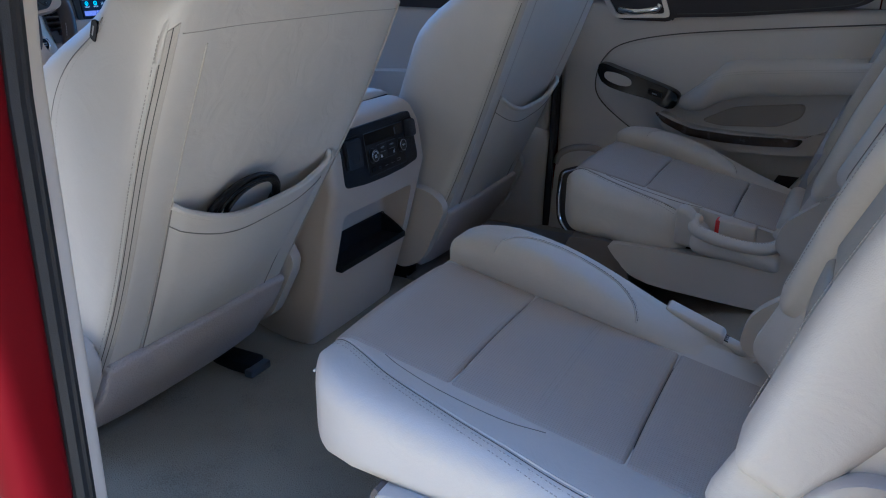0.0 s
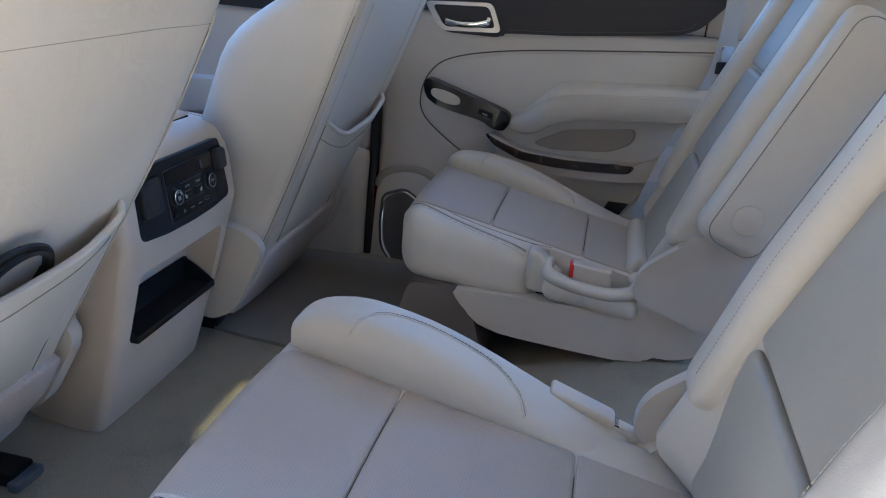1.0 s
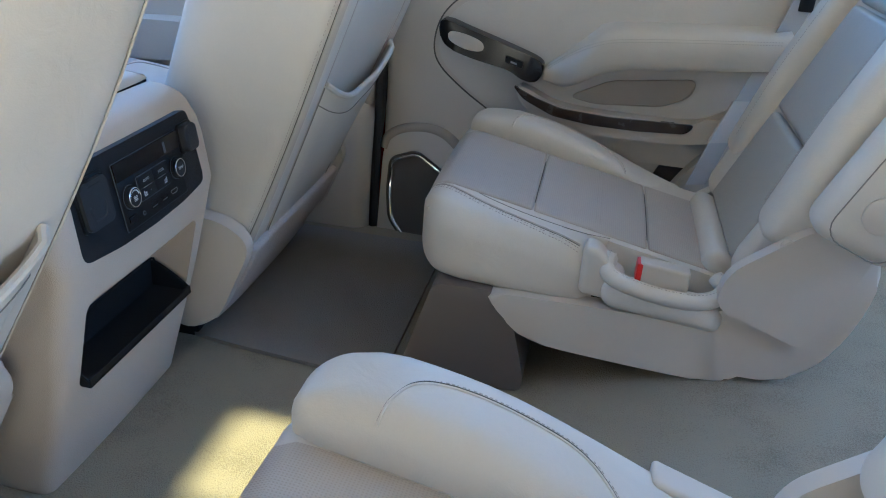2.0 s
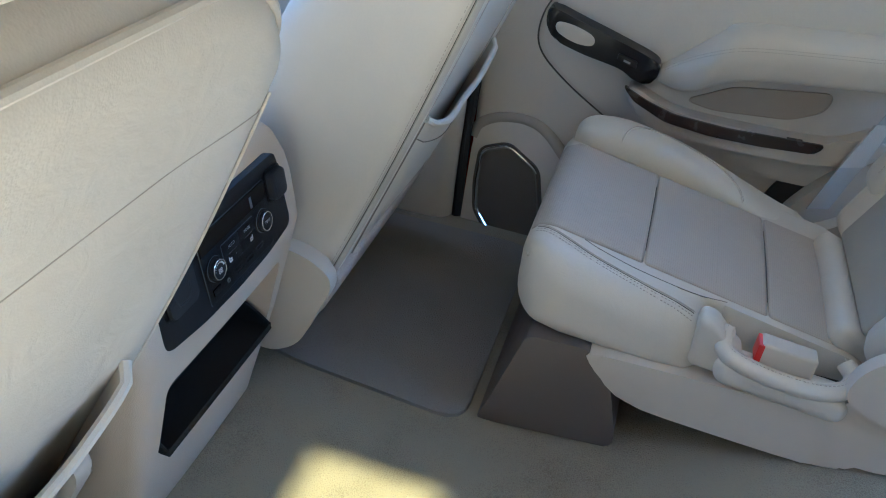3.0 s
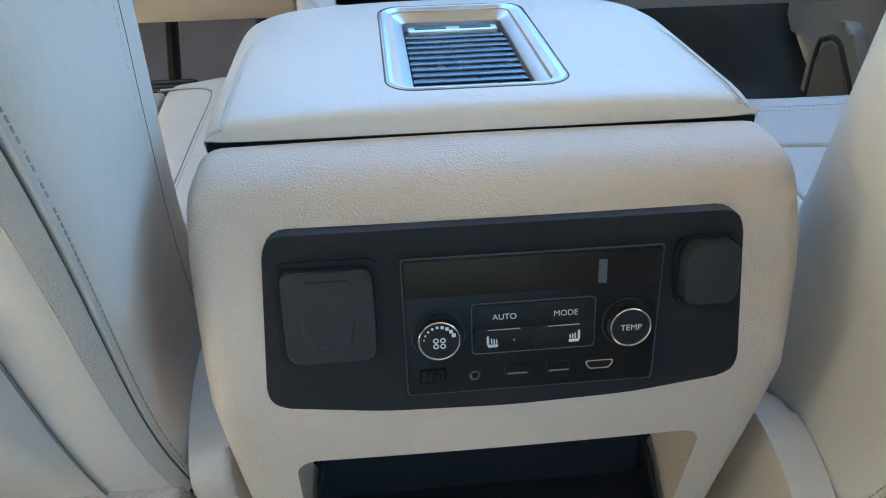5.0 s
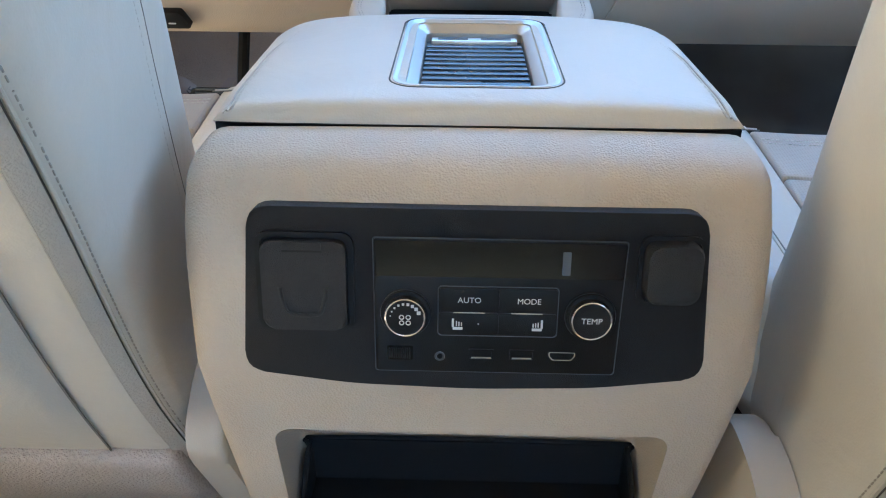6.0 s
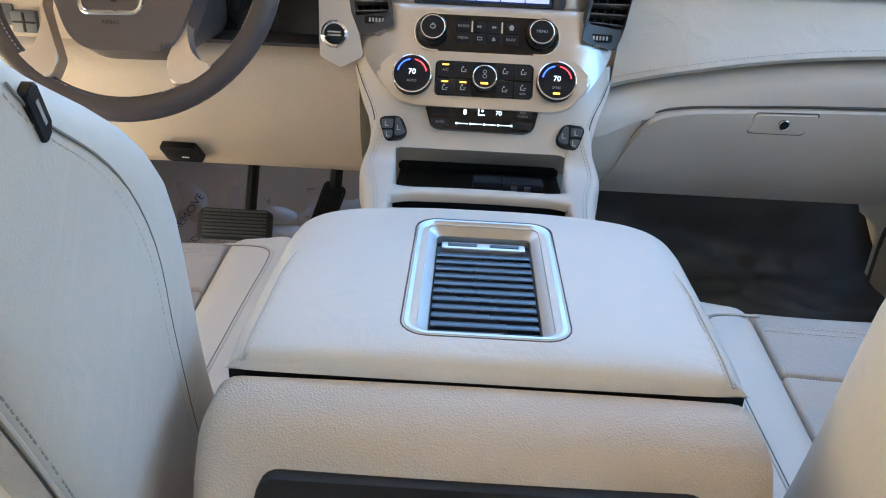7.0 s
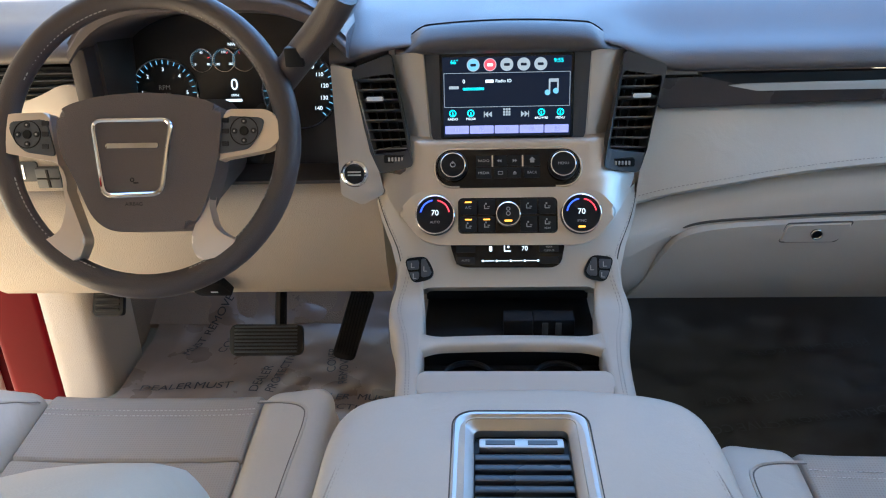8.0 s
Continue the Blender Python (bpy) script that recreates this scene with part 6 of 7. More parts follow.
for e, x in ((-1, -0.590), (1, -0.230)):
    part("hood_cheek", box((x - 0.013, 0.768 if e < 0 else 0.80, 0.60), (x + 0.013, 0.93, 0.808), 0.008, 2), RIM if e < 0 else BLACK, dash)
I = plane_at((0, 0.90, 0.70), (1, 0, 0), (0, 0.2, 1))
face = part("gauge_face", plate(rrect(-0.575, -0.11, -0.234, 0.150, 0.01), -0.01, 0.0, I, 0), DIAL, dash, "dark instrument face")


def gauge(cu, cv, r, texts, a0, a1, hand, name="gauge"):
    g = part(name, plate(circle(cu, cv, r, 40), 0.0, 0.002, I, 0), DIAL, face, "round gauge")
    part("gauge_ring", torus(cu, cv, 0.003, r, r * 0.035, I, 40, 6), CHROME, g)
    ticks = []
    for i in range(25):
        a = radians(a0 + (a1 - a0) * i / 24)
        ticks.append(tube([I @ Vector((cu + r * k * math.cos(a), cv + r * k * math.sin(a), 0.0028)) for k in (0.84, 0.95)], r * 0.012, 4))
    part("ticks", merge(*ticks), ICON, g)
    for i, t in enumerate(texts):
        a = radians(a0 + (a1 - a0) * i / max(1, len(texts) - 1))
        part("legend", lettering(t, cu + r * 0.68 * math.cos(a), cv + r * 0.68 * math.sin(a), max(r * 0.150, 0.0048), I, 0.0028), WHITE, g)
    a = radians(hand)
    part("needle", tube([I @ Vector((cu + r * k * math.cos(a), cv + r * k * math.sin(a), 0.004)) for k in (0.60, 0.82)], r * 0.02, 5), REDGLOW, g)
    return g


rpm = gauge(-0.5285, 0.0120, 0.0525, ["0", "1", "2", "3", "4", "5", "6"], 225, -45, 228)
part("legend", lettering("RPM", -0.5285, 0.020, 0.010, I, 0.003), GREYINK, rpm)
part("legend", lettering("x1000", -0.5285, 0.009, 0.008, I, 0.003), GREYINK, rpm)
gauge(-0.316, 0.012, 0.058, ["0", "20", "40", "60", "80", "90", "100", "110", "120", "130", "140"], 225, -45, 225)
for u, h, figures in ((-0.466, 20, ["0", "40", "80"]), (-0.431, 60, ["160", "210", "260"]), (-0.400, 120, [])):
    gauge(u, 0.060, 0.0175, figures, 210, -30, h, "small_gauge")
part("speed_digit", lettering("0", -0.418, 0.022, 0.024, I, 0.002), WHITE, face)
part("legend", lettering("MPH", -0.418, 0.006, 0.006, I, 0.002), WHITE, face)
part("legend", lettering("NW", -0.417, 0.083, 0.007, I, 0.003), WHITE, face)
part("odometer_bar", plate(rrect(-0.434, -0.0035, -0.408, 0.0005, 0.0005, 1), 0, 0.001, I, 0), WHITE, face)
# side vent behind the wheel
part("side_vent_well", box((-0.82, 0.80, 0.728), (-0.604, 0.86, 0.778), 0.008), BLACK, dash, "black side air vent")
for i in range(4):
    part("vane", box((-0.80, 0.791, 0.738 + 0.010 * i), (-0.610, 0.803, 0.7405 + 0.010 * i), 0.001, 1), GREYBTN, dash)
part("side_trim", plate(rounded([(-0.84, -0.03), (-0.700, -0.002), (-0.660, 0.012), (-0.630, 0.026), (-0.603, 0.026), (-0.603, -0.05), (-0.84, -0.05)], 0.010), -0.02, 0.010, plane_at((0, 0.79, 0.728), (1, 0, 0), (0, 0.1, 1)), 0.004, 3), SILVER, dash, "champagne trim beside the instruments")

# switches on the knee panel beside the wheel
switch = part("dimmer_switch", box((-0.702, 0.786, 0.598), (-0.664, 0.812, 0.630), 0.003, 2), GREYBTN, dash, "grey dimmer switch block")
part("switch_slot", box((-0.685, 0.7845, 0.600), (-0.681, 0.7875, 0.628), 0.0005, 1), BLACK, switch)
part("switch_slot", box((-0.700, 0.7845, 0.6125), (-0.666, 0.7875, 0.6150), 0.0005, 1), BLACK, switch)
# steering wheel
W = plane_at((-0.452, 0.597, 0.706), (1, 0, 0), (0, 0.42, 0.907))
wheel = thing("steering_wheel", (-0.449, 0.604, 0.722), "dark brown leather steering wheel with silver spokes", "steering wheel")
RU, RV = 0.0085, 0.0205
rim_pts = [W @ Vector((RU + 0.1765 * math.cos(2 * math.pi * i / 72), RV + 0.1765 * math.sin(2 * math.pi * i / 72), 0.0)) for i in range(72)]
part("rim", tube(rim_pts, 0.0152, 16, True), RIM, wheel)
for a0, a1 in ((25, 75), (105, 155), (195, 250), (290, 345)):
    part("stitching", stitches([W @ Vector((RU + 0.1640 * math.cos(radians(a)), RV + 0.1640 * math.sin(radians(a)), 0.0088)) for a in range(a0, a1, 2)], 0.004, 0.002, 0.0008), GREYINK, wheel)
hub = [(-0.0921, 0.0519), (-0.0786, 0.0633), (-0.0401, 0.0728), (0.0156, 0.0765), (0.0674, 0.0721), (0.1017, 0.0627), (0.1105, 0.0517), (0.1029, -0.0157), (0.0865, -0.0642), (0.0690, -0.0884), (-0.0246, -0.0902), (-0.0488, -0.0736), (-0.0692, -0.0269), (-0.0884, 0.0075)]
hub_bm = plate(rounded(hub, 0.02, 5), -0.025, 0.020, W, 0.016, 6)
bmesh.ops.subdivide_edges(hub_bm, edges=[e for e in hub_bm.edges if e.calc_length() > 0.03], cuts=2, use_grid_fill=True)
part("hub", hub_bm, BROWN, wheel, "dark brown airbag cover")
H = W @ Matrix.Translation((0.0028, -0.0007, 0))
badge = rounded([(-0.049, 0.044), (0.047, 0.044), (0.034, -0.044), (-0.036, -0.046)], 0.012, 6)
part("badge_frame", tube([H @ Vector((u, v, 0.0215)) for u, v in badge], 0.0030, 8, True), CHROME, wheel, "chrome badge frame")
part("badge_bar", plate(rrect(-0.033, 0.0105, 0.031, 0.0165, 0.002), 0.019, 0.0230, H, 0.0008), CHROME, wheel, "chrome badge bar")
part("legend", lettering("AIRBAG", 0.0, -0.056, 0.0062, H, 0.0205), BLACK, wheel)
part("hub_mark", merge(torus(-0.002, -0.027, 0.0203, 0.0022, 0.0006, H, 16, 5), plate(rrect(-0.0005, -0.0315, 0.006, -0.0300, 0.0004, 1), 0.0200, 0.0208, H, 0)), BLACK, wheel)
for e in (-1, 1):
    arm_ = [(0.1112, 0.0561), (0.1604, 0.0552), (0.1739, 0.0476), (0.1786, 0.0334), (0.1764, 0.0180), (0.1653, 0.0074), (0.1394, 0.0024), (0.1065, -0.0031), (0.0954, -0.0104), (0.0891, -0.0258), (0.0914, -0.0630), (0.0973, -0.0847), (0.1082, -0.0943), (0.1252, -0.1005), (0.1120, -0.1186), (0.0762, -0.1251), (0.0669, -0.1000), (0.0768, -0.0730), (0.0981, -0.0158)]
    o = [(0.1131, 0.0473), (0.1594, 0.0445), (0.1558, 0.0285), (0.1406, 0.0080), (0.1010, 0.0019)]
    cu, cv = 0.1354, 0.0289
    if e < 0:
        arm_, o, cu = [(0.006 - u, v) for u, v in arm_][::-1], [(0.006 - u, v) for u, v in o][::-1], 0.006 - cu
    part("spoke", plate(rounded(arm_, 0.007), -0.012, 0.012, W, 0.004, 3), SPOKE, wheel, "satin champagne spoke")
    sp_ = part("switch_pad", plate(rounded(o, 0.007), 0.006, 0.016, W, 0.002), GREYBTN, wheel, "grey wheel switches")
    part("switch_ring", torus(cu, cv, 0.0165, 0.0165, 0.0007, W, 32, 6), BLACK, sp_)
    part("switch_centre", knob(cu, cv, 0.0055, 0.003, W, 24, 0.9, 0.015), BLACK, sp_)
    for a in (0, 90, 180, 270):
        part("switch_key", plate(circle(cu + 0.0115 * math.cos(radians(a)), cv + 0.0115 * math.sin(radians(a)), 0.0036, 14), 0.015, 0.0176, W, 0.0006), FLAP, sp_)
        part("key_mark", plate(circle(cu + 0.0115 * math.cos(radians(a)), cv + 0.0115 * math.sin(radians(a)), 0.0013, 8), 0.0174, 0.0179, W, 0), GREYINK, sp_)
    for dv in (0.0130, 0.0, -0.0150):
        part("switch_key", plate(rrect(cu - e * 0.0225 - 0.0042, cv + dv - 0.0030, cu - e * 0.0225 + 0.0042, cv + dv + 0.0030, 0.001, 2), 0.015, 0.0176, W, 0.0006), FLAP, sp_)
part("column_cover", soft((-0.51, 0.64, 0.60), (-0.39, 0.85, 0.72), 0.03, (2, 3, 2)), CASE, wheel, "black column cover")
lever = thing("gear_lever", (-0.30, 0.68, 0.75), "thick dark column gear lever", "gear lever")
part("shaft", tube([(-0.345, 0.72, 0.665), (-0.298, 0.69, 0.745), (-0.274, 0.656, 0.80)], 0.011, 12), BLACK, lever)
part("grip", tube(spline([(-0.285, 0.66, 0.780), (-0.255, 0.645, 0.812), (-0.215, 0.628, 0.855), (-0.19, 0.615, 0.89)], 6), 0.019, 14), RIM, lever, "dark leather grip")
part("gear_toggle", box((-0.266, 0.622, 0.806), (-0.242, 0.636, 0.830), 0.004), BLACK, lever)
stalk = thing("wiper_stalk", (-0.60, 0.69, 0.72), "slim dark indicator stalk", "stalk")
part("shaft", tube([(-0.52, 0.70, 0.71), (-0.60, 0.69, 0.712), (-0.68, 0.675, 0.71)], 0.008, 10), BLACK, stalk)

# pedals
brake = thing("brake_pedal", (-0.437, 0.97, 0.22), "ribbed black rubber brake pedal", "pedal", "pedals")
P = plane_at((-0.437, 0.945, 0.236), (1, 0, 0), (0, 0.5, 0.86))
part("pad", plate(rrect(-0.072, -0.032, 0.066, 0.026, 0.012), -0.012, 0.0, P, 0.003), RUBBER, brake)
part("ribs", merge(*[box((-0.062, -0.026 + 0.0066 * i, 0.0), (0.056, -0.0225 + 0.0066 * i, 0.0035), 0.0008, 1, lambda p: P @ Vector(p)) for i in range(8)]), GREYBTN, brake)
part("arm", tube([(-0.415, 0.965, 0.25), (-0.415, 1.03, 0.36), (-0.415, 1.10, 0.50)], 0.011, 8), BLACK, brake, "black steel pedal arm")
gas = thing("accelerator_pedal", (-0.295, 1.02, 0.20), "long ribbed black accelerator pedal", "pedal", "pedals")
P2 = plane_at((-0.287, 1.02, 0.222), (0.95, 0, -0.28), (0.25, 0.42, 0.86))
part("pad", plate(rounded([(-0.026, -0.072), (0.018, -0.072), (0.026, 0.070), (-0.020, 0.074)], 0.012), -0.012, 0.0, P2, 0.003), RUBBER, gas)
part("ribs", merge(*[box((-0.020 + 0.0058 * i, -0.062, 0.0), (-0.0172 + 0.0058 * i, 0.062, 0.0025), 0.0006, 1, lambda p: P2 @ Vector(p)) for i in range(7)]), MATTE, gas)
part("arm", tube([(-0.268, 1.05, 0.275), (-0.262, 1.10, 0.40), (-0.262, 1.12, 0.5)], 0.012, 8), BLACK, gas, "black pedal arm")
park = thing("parking_brake_pedal", (-0.72, 0.95, 0.30), "small ribbed parking brake pedal", "pedal", "pedals")
P3 = plane_at((-0.716, 0.93, 0.325), (1, 0, 0), (0, 0.5, 0.86))
part("pad", plate(rrect(-0.028, -0.026, 0.028, 0.024, 0.006), -0.012, 0.0, P3, 0.003), RUBBER, park)
part("ribs", merge(*[box((-0.022, -0.018 + 0.01 * i, 0), (0.022, -0.013 + 0.01 * i, 0.003), 0.0008, 1, lambda p: P3 @ Vector(p)) for i in range(4)]), RUBBER, park)
part("arm", tube([(-0.715, 0.94, 0.33), (-0.715, 1.03, 0.45), (-0.715, 1.06, 0.55)], 0.010, 8), BLACK, park)

# printed protective film on the front carpets
def film_height(x, y):
    return floor_height(x, y) + 0.012 + 0.006 * noise.noise((x * 9, y * 9, 3)) + 0.006 * noise.noise((x * 22, y * 22, 1))


# The right-hand film takes the colour darkened for footwell shade.
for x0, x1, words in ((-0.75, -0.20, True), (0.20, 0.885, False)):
    film = single("protective_film", sheet(x0, x1, 0.60, 1.27 if words else 1.50, 40, 60, film_height, 0.0, 0.001), FILM if words else FILM_SHADED, "crinkled printed plastic film over the carpet", "plastic film", "floor films")
    texts = [("DEALER", -0.66, 0.965, 0.030, 3), ("MUST", -0.565, 0.965, 0.030, 0), ("MUST REMOVE", -0.63, 1.16, 0.026, 70), ("COVER", -0.575, 1.13, 0.026, 70), ("DEALER", -0.475, 0.99, 0.026, 82), ("PROTECTIVE", -0.44, 1.02, 0.026, 82),
             ("DEALER  MUST", -0.295, 0.93, 0.026, -6), ("PROTECTIVE COVER", -0.27, 0.89, 0.026, -6), ("COVER", -0.345, 1.06, 0.026, 96), ("REMOVE", -0.315, 1.02, 0.026, 96)] if words else \
            [("MUST REMOVE", 0.46, 0.93, 0.030, 190), ("DEALER PROTECTIVE COVER", 0.50, 0.86, 0.030, 190), ("PROTECTIVE COVER", 0.62, 1.1, 0.030, 190)]
    for t, u, v, size, turn in texts:
        ink = lettering(t, u, v, size, Matrix.Identity(4), 0.0, turn)
        bmesh.ops.subdivide_edges(ink, edges=[e for e in ink.edges if e.calc_length() > 0.02], cuts=1)
        for vert_ in ink.verts:
            vert_.co.z = film_height(vert_.co.x, vert_.co.y) + 0.0025
        w = new("printed_text", finish("printed_text", ink, INK))
        w.parent = film


# ---------------------------------------------------------------- doors on the far side
R = plane_at((0.905, 0, 0), (0, -1, 0), (0, 0, 1))
door = thing("door_1", (0.93, -0.55, -0.05), "closed rear door with cream panel, padded armrest and speaker", "car door", kind="structure")
part("panel", soft((0.905, -1.06, -0.06), (0.97, -0.105, 0.70), 0.02, (2, 10, 8)), SMOOTH, door)
belt_line = [(0.43, 0.662), (0.60, 0.672), (0.87, 0.700), (0.92, 0.72), (0.99, 0.80), (0.12, 0.80), (0.14, 0.72), (0.22, 0.715), (0.27, 0.65), (0.42, 0.650)]
part("belt_trim", plate(rounded(belt_line, 0.02), -0.05, 0.008, R, 0.004), DOORTOP, door, "dark brown upper door trim")
part("belt_seam", tube([R @ Vector((u, v, 0.0085)) for u, v in spline([(0.44, 0.672), (0.60, 0.682), (0.86, 0.71), (0.91, 0.735)], 6)], 0.0012, 5), SEAM, door)
hb = [(0.213, 0.725), (0.262, 0.654), (0.425, 0.662), (0.395, 0.735)]
part("handle_bezel", ring_plate(rounded(hb, 0.018), rounded([(0.235, 0.718), (0.272, 0.664), (0.408, 0.672), (0.386, 0.725)], 0.014), -0.01, 0.014, R), SILVER, door, "satin silver handle bezel")
part("handle_well", plate(rounded([(0.235, 0.718), (0.272, 0.664), (0.408, 0.672), (0.386, 0.725)], 0.014), -0.01, 0.004, R, 0), BLACK, door)
part("handle", tube([R @ Vector(q) for q in spline([(0.275, 0.678, 0.012), (0.31, 0.674, 0.020), (0.35, 0.676, 0.020), (0.385, 0.684, 0.018), (0.39, 0.694, 0.012)], 6)], 0.007, 10, flat=1.3), CHROME, door, "chrome inside handle")
ins = spline([(0.97, 0.668), (0.70, 0.644), (0.45, 0.618), (0.30, 0.585), (0.24, 0.540), (0.218, 0.475), (0.232, 0.42), (0.30, 0.362), (0.40, 0.30)], 8)
part("insert_line", tube([R @ Vector((u, v, 0.001)) for u, v in ins], 0.0018, 6), SEAM, door)
part("insert_panel", plate(rounded([(0.975, 0.660), (0.70, 0.637), (0.45, 0.611), (0.305, 0.578), (0.248, 0.536), (0.227, 0.475), (0.24, 0.425), (0.31, 0.366), (0.41, 0.31), (0.62, 0.25), (0.98, 0.25)], 0.03, 5), -0.01, 0.007, R, 0.005, 3), LEATHER, door, "padded leather door insert")

# armrest
top_edge = np.array(spline([(0.478, 0.450), (0.52, 0.484), (0.57, 0.530), (0.606, 0.556), (0.75, 0.570), (0.97, 0.585)], 8))
low_edge = np.array(spline([(0.478, 0.416), (0.51, 0.408), (0.545, 0.416), (0.59, 0.444), (0.65, 0.463), (0.76, 0.476), (0.97, 0.498)], 8))
arm_rows = []
for i in range(41):
    u = 0.478 + 0.492 * i / 40
    t, b_ = float(np.interp(u, top_edge[:, 0], top_edge[:, 1])), float(np.interp(u, low_edge[:, 0], low_edge[:, 1]))
    k = 0.45 + 0.55 * smooth(0.478, 0.58, u)
    h = t - b_
    prof = spline([(b_, -0.002), (b_ + 0.002, 0.05 * k), (b_ + 0.10 * h, 0.074 * k), (b_ + 0.40 * h, 0.086 * k), (b_ + 0.68 * h, 0.084 * k), (b_ + 0.88 * h, 0.066 * k), (t - 0.004, 0.030 * k), (t, -0.002)], 4)
    arm_rows.append([R @ Vector((u, v, w)) for v, w in prof])
part("armrest", loft(arm_rows), LEATHER, door, "padded leather armrest", sharp=60)
for k in (0, 0.006):
    ln = spline([(0.485, 0.446 + k), (0.54, 0.492 + k), (0.585, 0.517 + k), (0.64, 0.530 + k), (0.78, 0.544 + k), (0.95, 0.558 + k)], 6)
    part("stitching", stitches([R @ Vector((u, v, 0.0852 * (0.45 + 0.55 * smooth(0.478, 0.58, u)))) for u, v in ln]), THREAD, door)
# Raised plate; its taupe stands for the shade under the armrest.
part("pocket_shade", plate(rounded([(0.538, 0.384), (0.625, 0.430), (0.81, 0.454), (0.803, 0.415), (0.745, 0.386), (0.597, 0.374)], 0.02), 0.0, 0.012, R, 0.004), PODTOP_AND_SHADE, door, "pull pocket with its shade put in the colour")
part("pocket_edge", tube([R @ Vector((u, v, 0.013)) for u, v in rounded([(0.538, 0.384), (0.625, 0.430), (0.81, 0.454), (0.803, 0.415), (0.745, 0.386), (0.597, 0.374)], 0.02)], 0.0009, 6, True), PODTOP_AND_SHADE, door)
ledge = spline([(0.43, 0.402), (0.52, 0.370), (0.64, 0.362), (0.82, 0.366), (0.90, 0.40), (0.93, 0.36), (0.84, 0.322), (0.66, 0.312), (0.52, 0.318), (0.44, 0.358)], 5, True)
part("ledge", plate(ledge, 0.0, 0.048, R, 0.020, 4), SMOOTH, door, "cream moulded ledge")
wood = [(0.412, 0.404), (0.47, 0.380), (0.525, 0.364), (0.635, 0.358), (0.82, 0.364), (0.805, 0.342), (0.70, 0.335), (0.60, 0.335), (0.51, 0.345), (0.44, 0.375)]
part("wood_strip", plate(rounded(wood, 0.012), 0.040, 0.054, R, 0.003), WOOD, door, "dark glossy wood strip")
swp = spline([(0.236, 0.520), (0.255, 0.528), (0.30, 0.515), (0.40, 0.485), (0.465, 0.462), (0.475, 0.44), (0.462, 0.415), (0.43, 0.418), (0.395, 0.435), (0.31, 0.452), (0.25, 0.475)], 5, True)
sb = part("switch_bezel", plate(swp, 0.0, 0.050, R, 0.006, 3), GLOSS, door, "gloss black window switch bezel")
part("pull_cup", plate(spline([(0.262, 0.505), (0.30, 0.502), (0.335, 0.488), (0.335, 0.470), (0.30, 0.470), (0.262, 0.486)], 5, True), 0.045, 0.0515, R, 0.001), SMOOTH, sb, "cream pull cup")
part("window_switch", box((0.39, 0.448, 0.049), (0.43, 0.462, 0.058), 0.003, 2, lambda p: R @ Vector((p[0], p[1] - 0.25 * (p[0] - 0.41), p[2]))), BLACK, sb, "window switch")
part("switch_dot", box((0.403, 0.452, 0.0575), (0.417, 0.456, 0.0585), 0, 1, lambda p: R @ Vector((p[0], p[1] - 0.25 * (p[0] - 0.41), p[2]))), GREYINK, sb)
# speaker
S = plane_at((0.855, 0, 0), (0, -1, 0), (0.16, 0, 1))
pod_s = [(0.112, -0.06), (0.112, 0.20), (0.125, 0.250), (0.17, 0.268), (0.225, 0.270), (0.27, 0.240), (0.33, 0.19), (0.40, 0.12), (0.42, -0.06)]
part("speaker_pod", plate(rounded(pod_s, 0.03, 5), -0.06, 0.0, S, 0.014, 4), SMOOTH, door, "moulded speaker pod")
grille = rounded([(0.139, 0.178), (0.197, 0.202), (0.268, 0.158), (0.296, 0.040), (0.290, -0.018), (0.190, -0.020), (0.146, 0.034), (0.137, 0.100)], 0.018, 5)
part("speaker_grille", plate(grille, -0.004, 0.003, S, 0.001), MESHMAT, door, "perforated speaker grille")
part("speaker_ring", tube([S @ Vector((u, v, 0.003)) for u, v in grille], 0.0040, 8, True), CHROME, door, "chrome speaker ring")
cap = spline([(0.113, 0.205), (0.125, 0.236), (0.165, 0.258), (0.223, 0.264), (0.272, 0.246), (0.330, 0.190)], 6)
part("pod_cap", tube([S @ Vector((u, v, -0.012)) for u, v in cap], 0.0150, 10), PODTOP_AND_SHADE, door, "taupe moulded edge over the speaker")
part("speaker_shadow", tube([S @ Vector((0.2165 + (u - 0.2165) * 1.09, 0.09 + (v - 0.09) * 1.06, 0.0)) for u, v in grille], 0.0035, 6, True), SEAM, door)
part("door_gap", tube([(0.905 - 0.04 * smooth(0.32, 0.2, z), -0.104, z) for z in [-0.05 + 0.85 * i / 16 for i in range(17)]], 0.007, 6), RUBBER, door, "black door seal")
arch = spline([(0.748, 0.170), (0.774, 0.236), (0.812, 0.296), (0.852, 0.338), (0.905, 0.382), (0.975, 0.425)], 5)
part("sill_seal", plate([(u - 0.010, v + 0.008) for u, v in arch] + [(1.06, 0.46), (1.06, -0.04), (0.748, -0.04)], -0.02, 0.006, R, 0.004, 2), RUBBER, door, "black rubber seal round the wheel arch")
part("wheel_arch", plate([(u + 0.024 + 0.010 * i / len(arch), v - 0.020) for i, (u, v) in enumerate(arch)] + [(1.05, 0.42), (1.05, -0.03), (0.775, -0.03)], -0.02, 0.045, R, 0.026, 5), SMOOTH, door, "pale moulded arch trim")

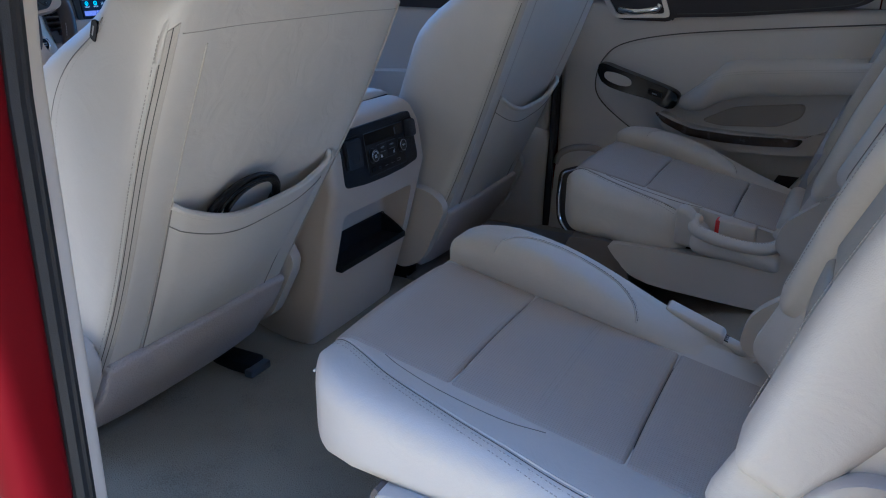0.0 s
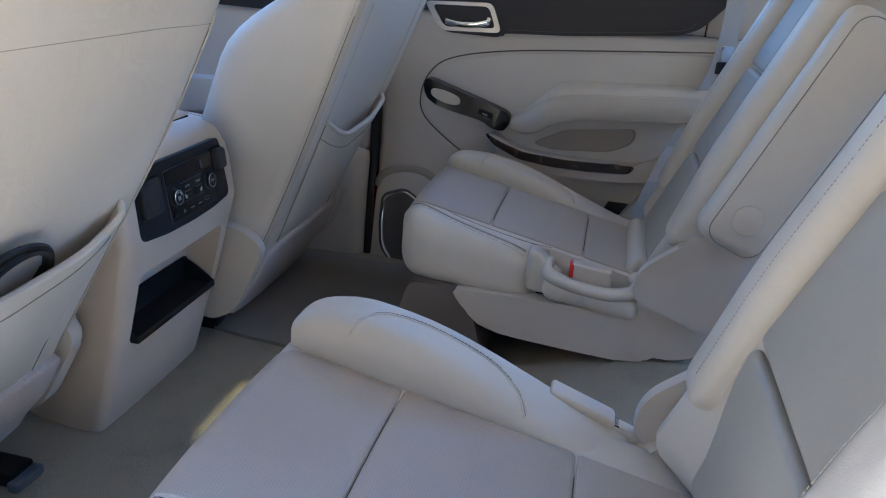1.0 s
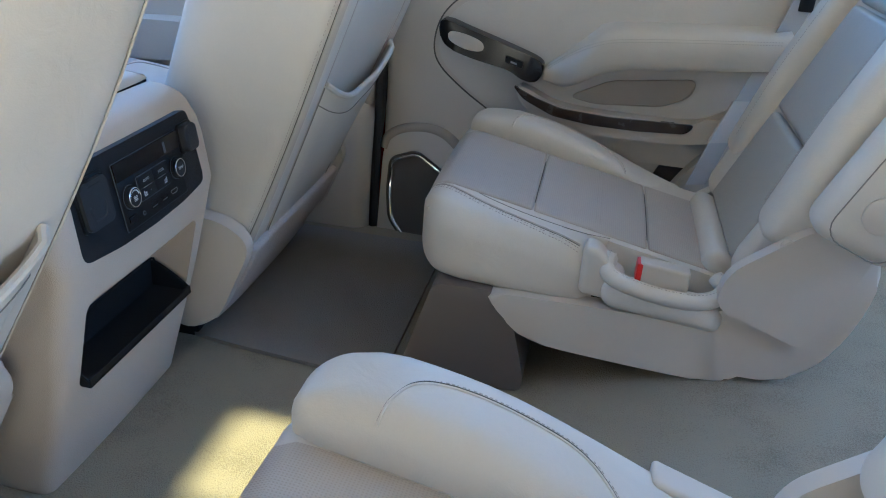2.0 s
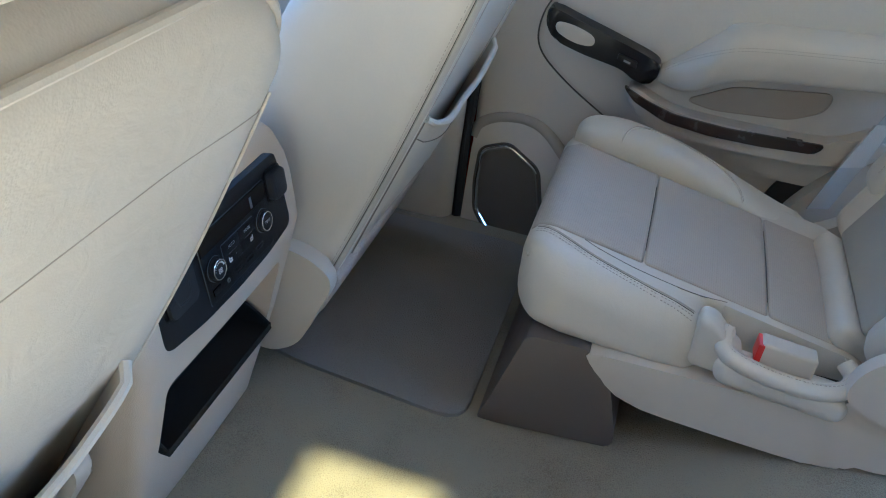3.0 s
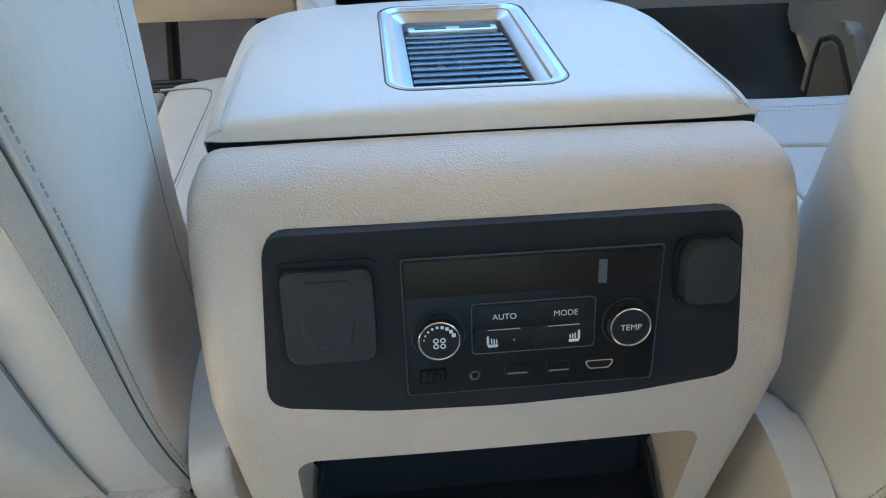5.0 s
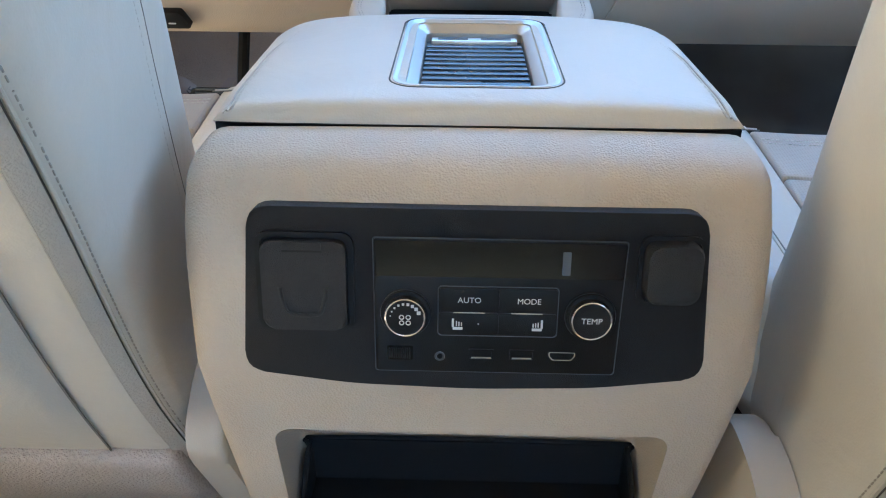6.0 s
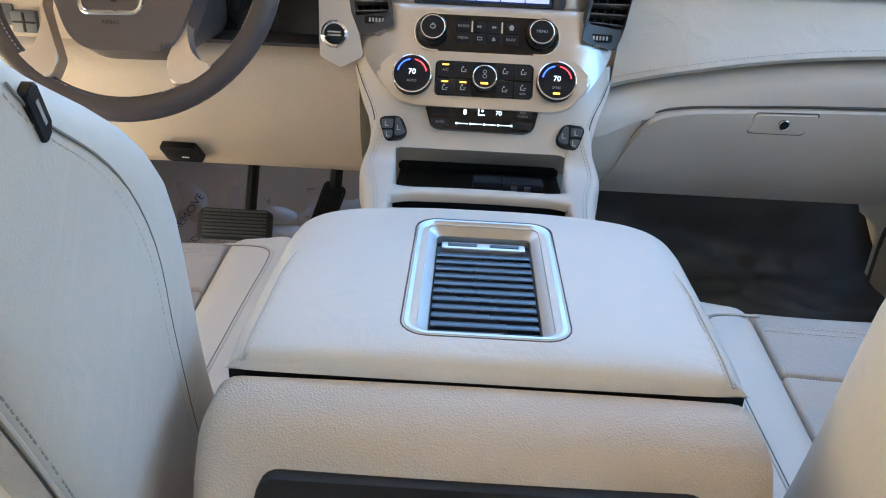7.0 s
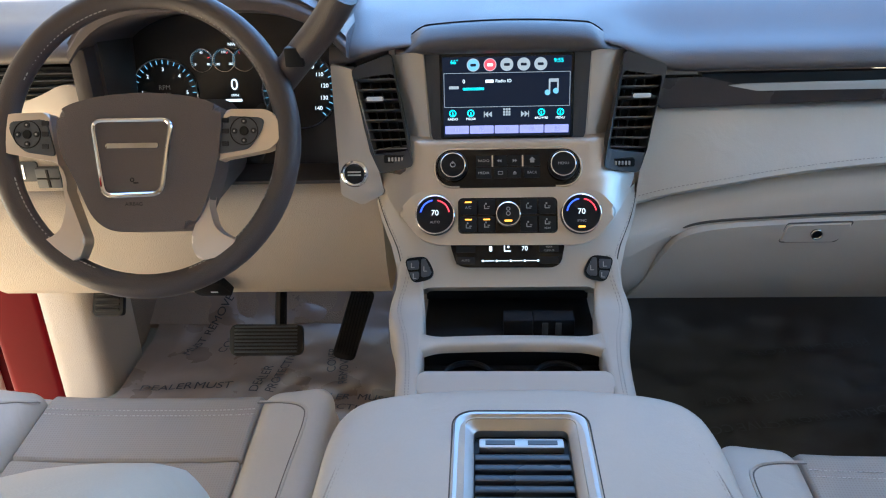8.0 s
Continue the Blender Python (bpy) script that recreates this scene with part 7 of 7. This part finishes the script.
fdoor = thing("door_2", (0.93, 0.6, -0.05), "closed front passenger door with cream panel and wood strip", "car door", kind="structure")
F = plane_at((0.90, 0, 0), (0, -1, 0), (0, 0, 1))
part("panel", soft((0.90, 0.165, -0.06), (0.97, 1.40, 0.70), 0.02, (2, 10, 8)), SMOOTH, fdoor)
part("belt_trim", plate(rounded([(-1.38, 0.66), (-0.17, 0.66), (-0.17, 0.80), (-1.38, 0.80)], 0.02), -0.05, 0.01, F, 0.004), DOORTOP, fdoor, "dark brown upper door trim")
part("armrest", plate(spline([(-0.75, 0.43), (-0.62, 0.445), (-0.40, 0.46), (-0.20, 0.45), (-0.19, 0.38), (-0.36, 0.37), (-0.55, 0.36), (-0.70, 0.36)], 5, True), 0.0, 0.07, F, 0.028, 4), LEATHER, fdoor, "padded leather armrest")
fw = spline([(-0.92, 0.47), (-0.82, 0.40), (-0.68, 0.335), (-0.52, 0.30), (-0.25, 0.30), (-0.25, 0.275), (-0.52, 0.272), (-0.70, 0.305), (-0.84, 0.37), (-0.94, 0.455)], 5, True)
part("wood_strip", plate(fw, 0.03, 0.062, F, 0.004), GLOSS, fdoor, "dark glossy trim strip")
part("switch_plate", plate(rounded([(-0.80, 0.47), (-0.66, 0.45), (-0.66, 0.40), (-0.78, 0.41)], 0.015), 0.02, 0.075, F, 0.004), GLOSS, fdoor, "black switch plate")
part("ledge", plate(rounded([(-1.30, 0.44), (-0.95, 0.44), (-0.75, 0.31), (-0.20, 0.265), (-0.20, 0.20), (-1.30, 0.20)], 0.03), 0.0, 0.035, F, 0.015, 3), SMOOTH, fdoor)
part("map_pocket", plate(rounded([(-0.88, -0.02), (-0.84, 0.14), (-0.30, 0.17), (-0.25, -0.02)], 0.04), 0.0, 0.05, F, 0.015, 3), SMOOTH, fdoor, "moulded map pocket")
pod2 = rounded([(-1.14, -0.04), (-1.134, 0.225), (-1.09, 0.274), (-1.015, 0.288), (-0.965, 0.225), (-0.900, 0.155), (-0.850, -0.04)], 0.030, 6)
part("speaker_pod", plate(pod2, 0.0, 0.060, F, 0.018, 4), SMOOTH, fdoor, "arched cream speaker pod")
arch = spline([(-1.112, -0.03), (-1.108, 0.20), (-1.085, 0.238), (-1.045, 0.246), (-1.010, 0.222), (-0.945, 0.140), (-0.905, -0.03)], 6)
part("pod_groove", tube([F @ Vector((u, v, 0.060)) for u, v in arch], 0.006, 8), SEAM, fdoor)
part("speaker_grille", plate(rounded([(-1.106, -0.03), (-1.102, 0.195), (-1.08, 0.230), (-1.045, 0.238), (-1.016, 0.216), (-0.952, 0.136), (-0.915, -0.03)], 0.02, 5), 0.03, 0.063, F, 0.002), PODTOP_AND_SHADE, fdoor, "perforated speaker grille")
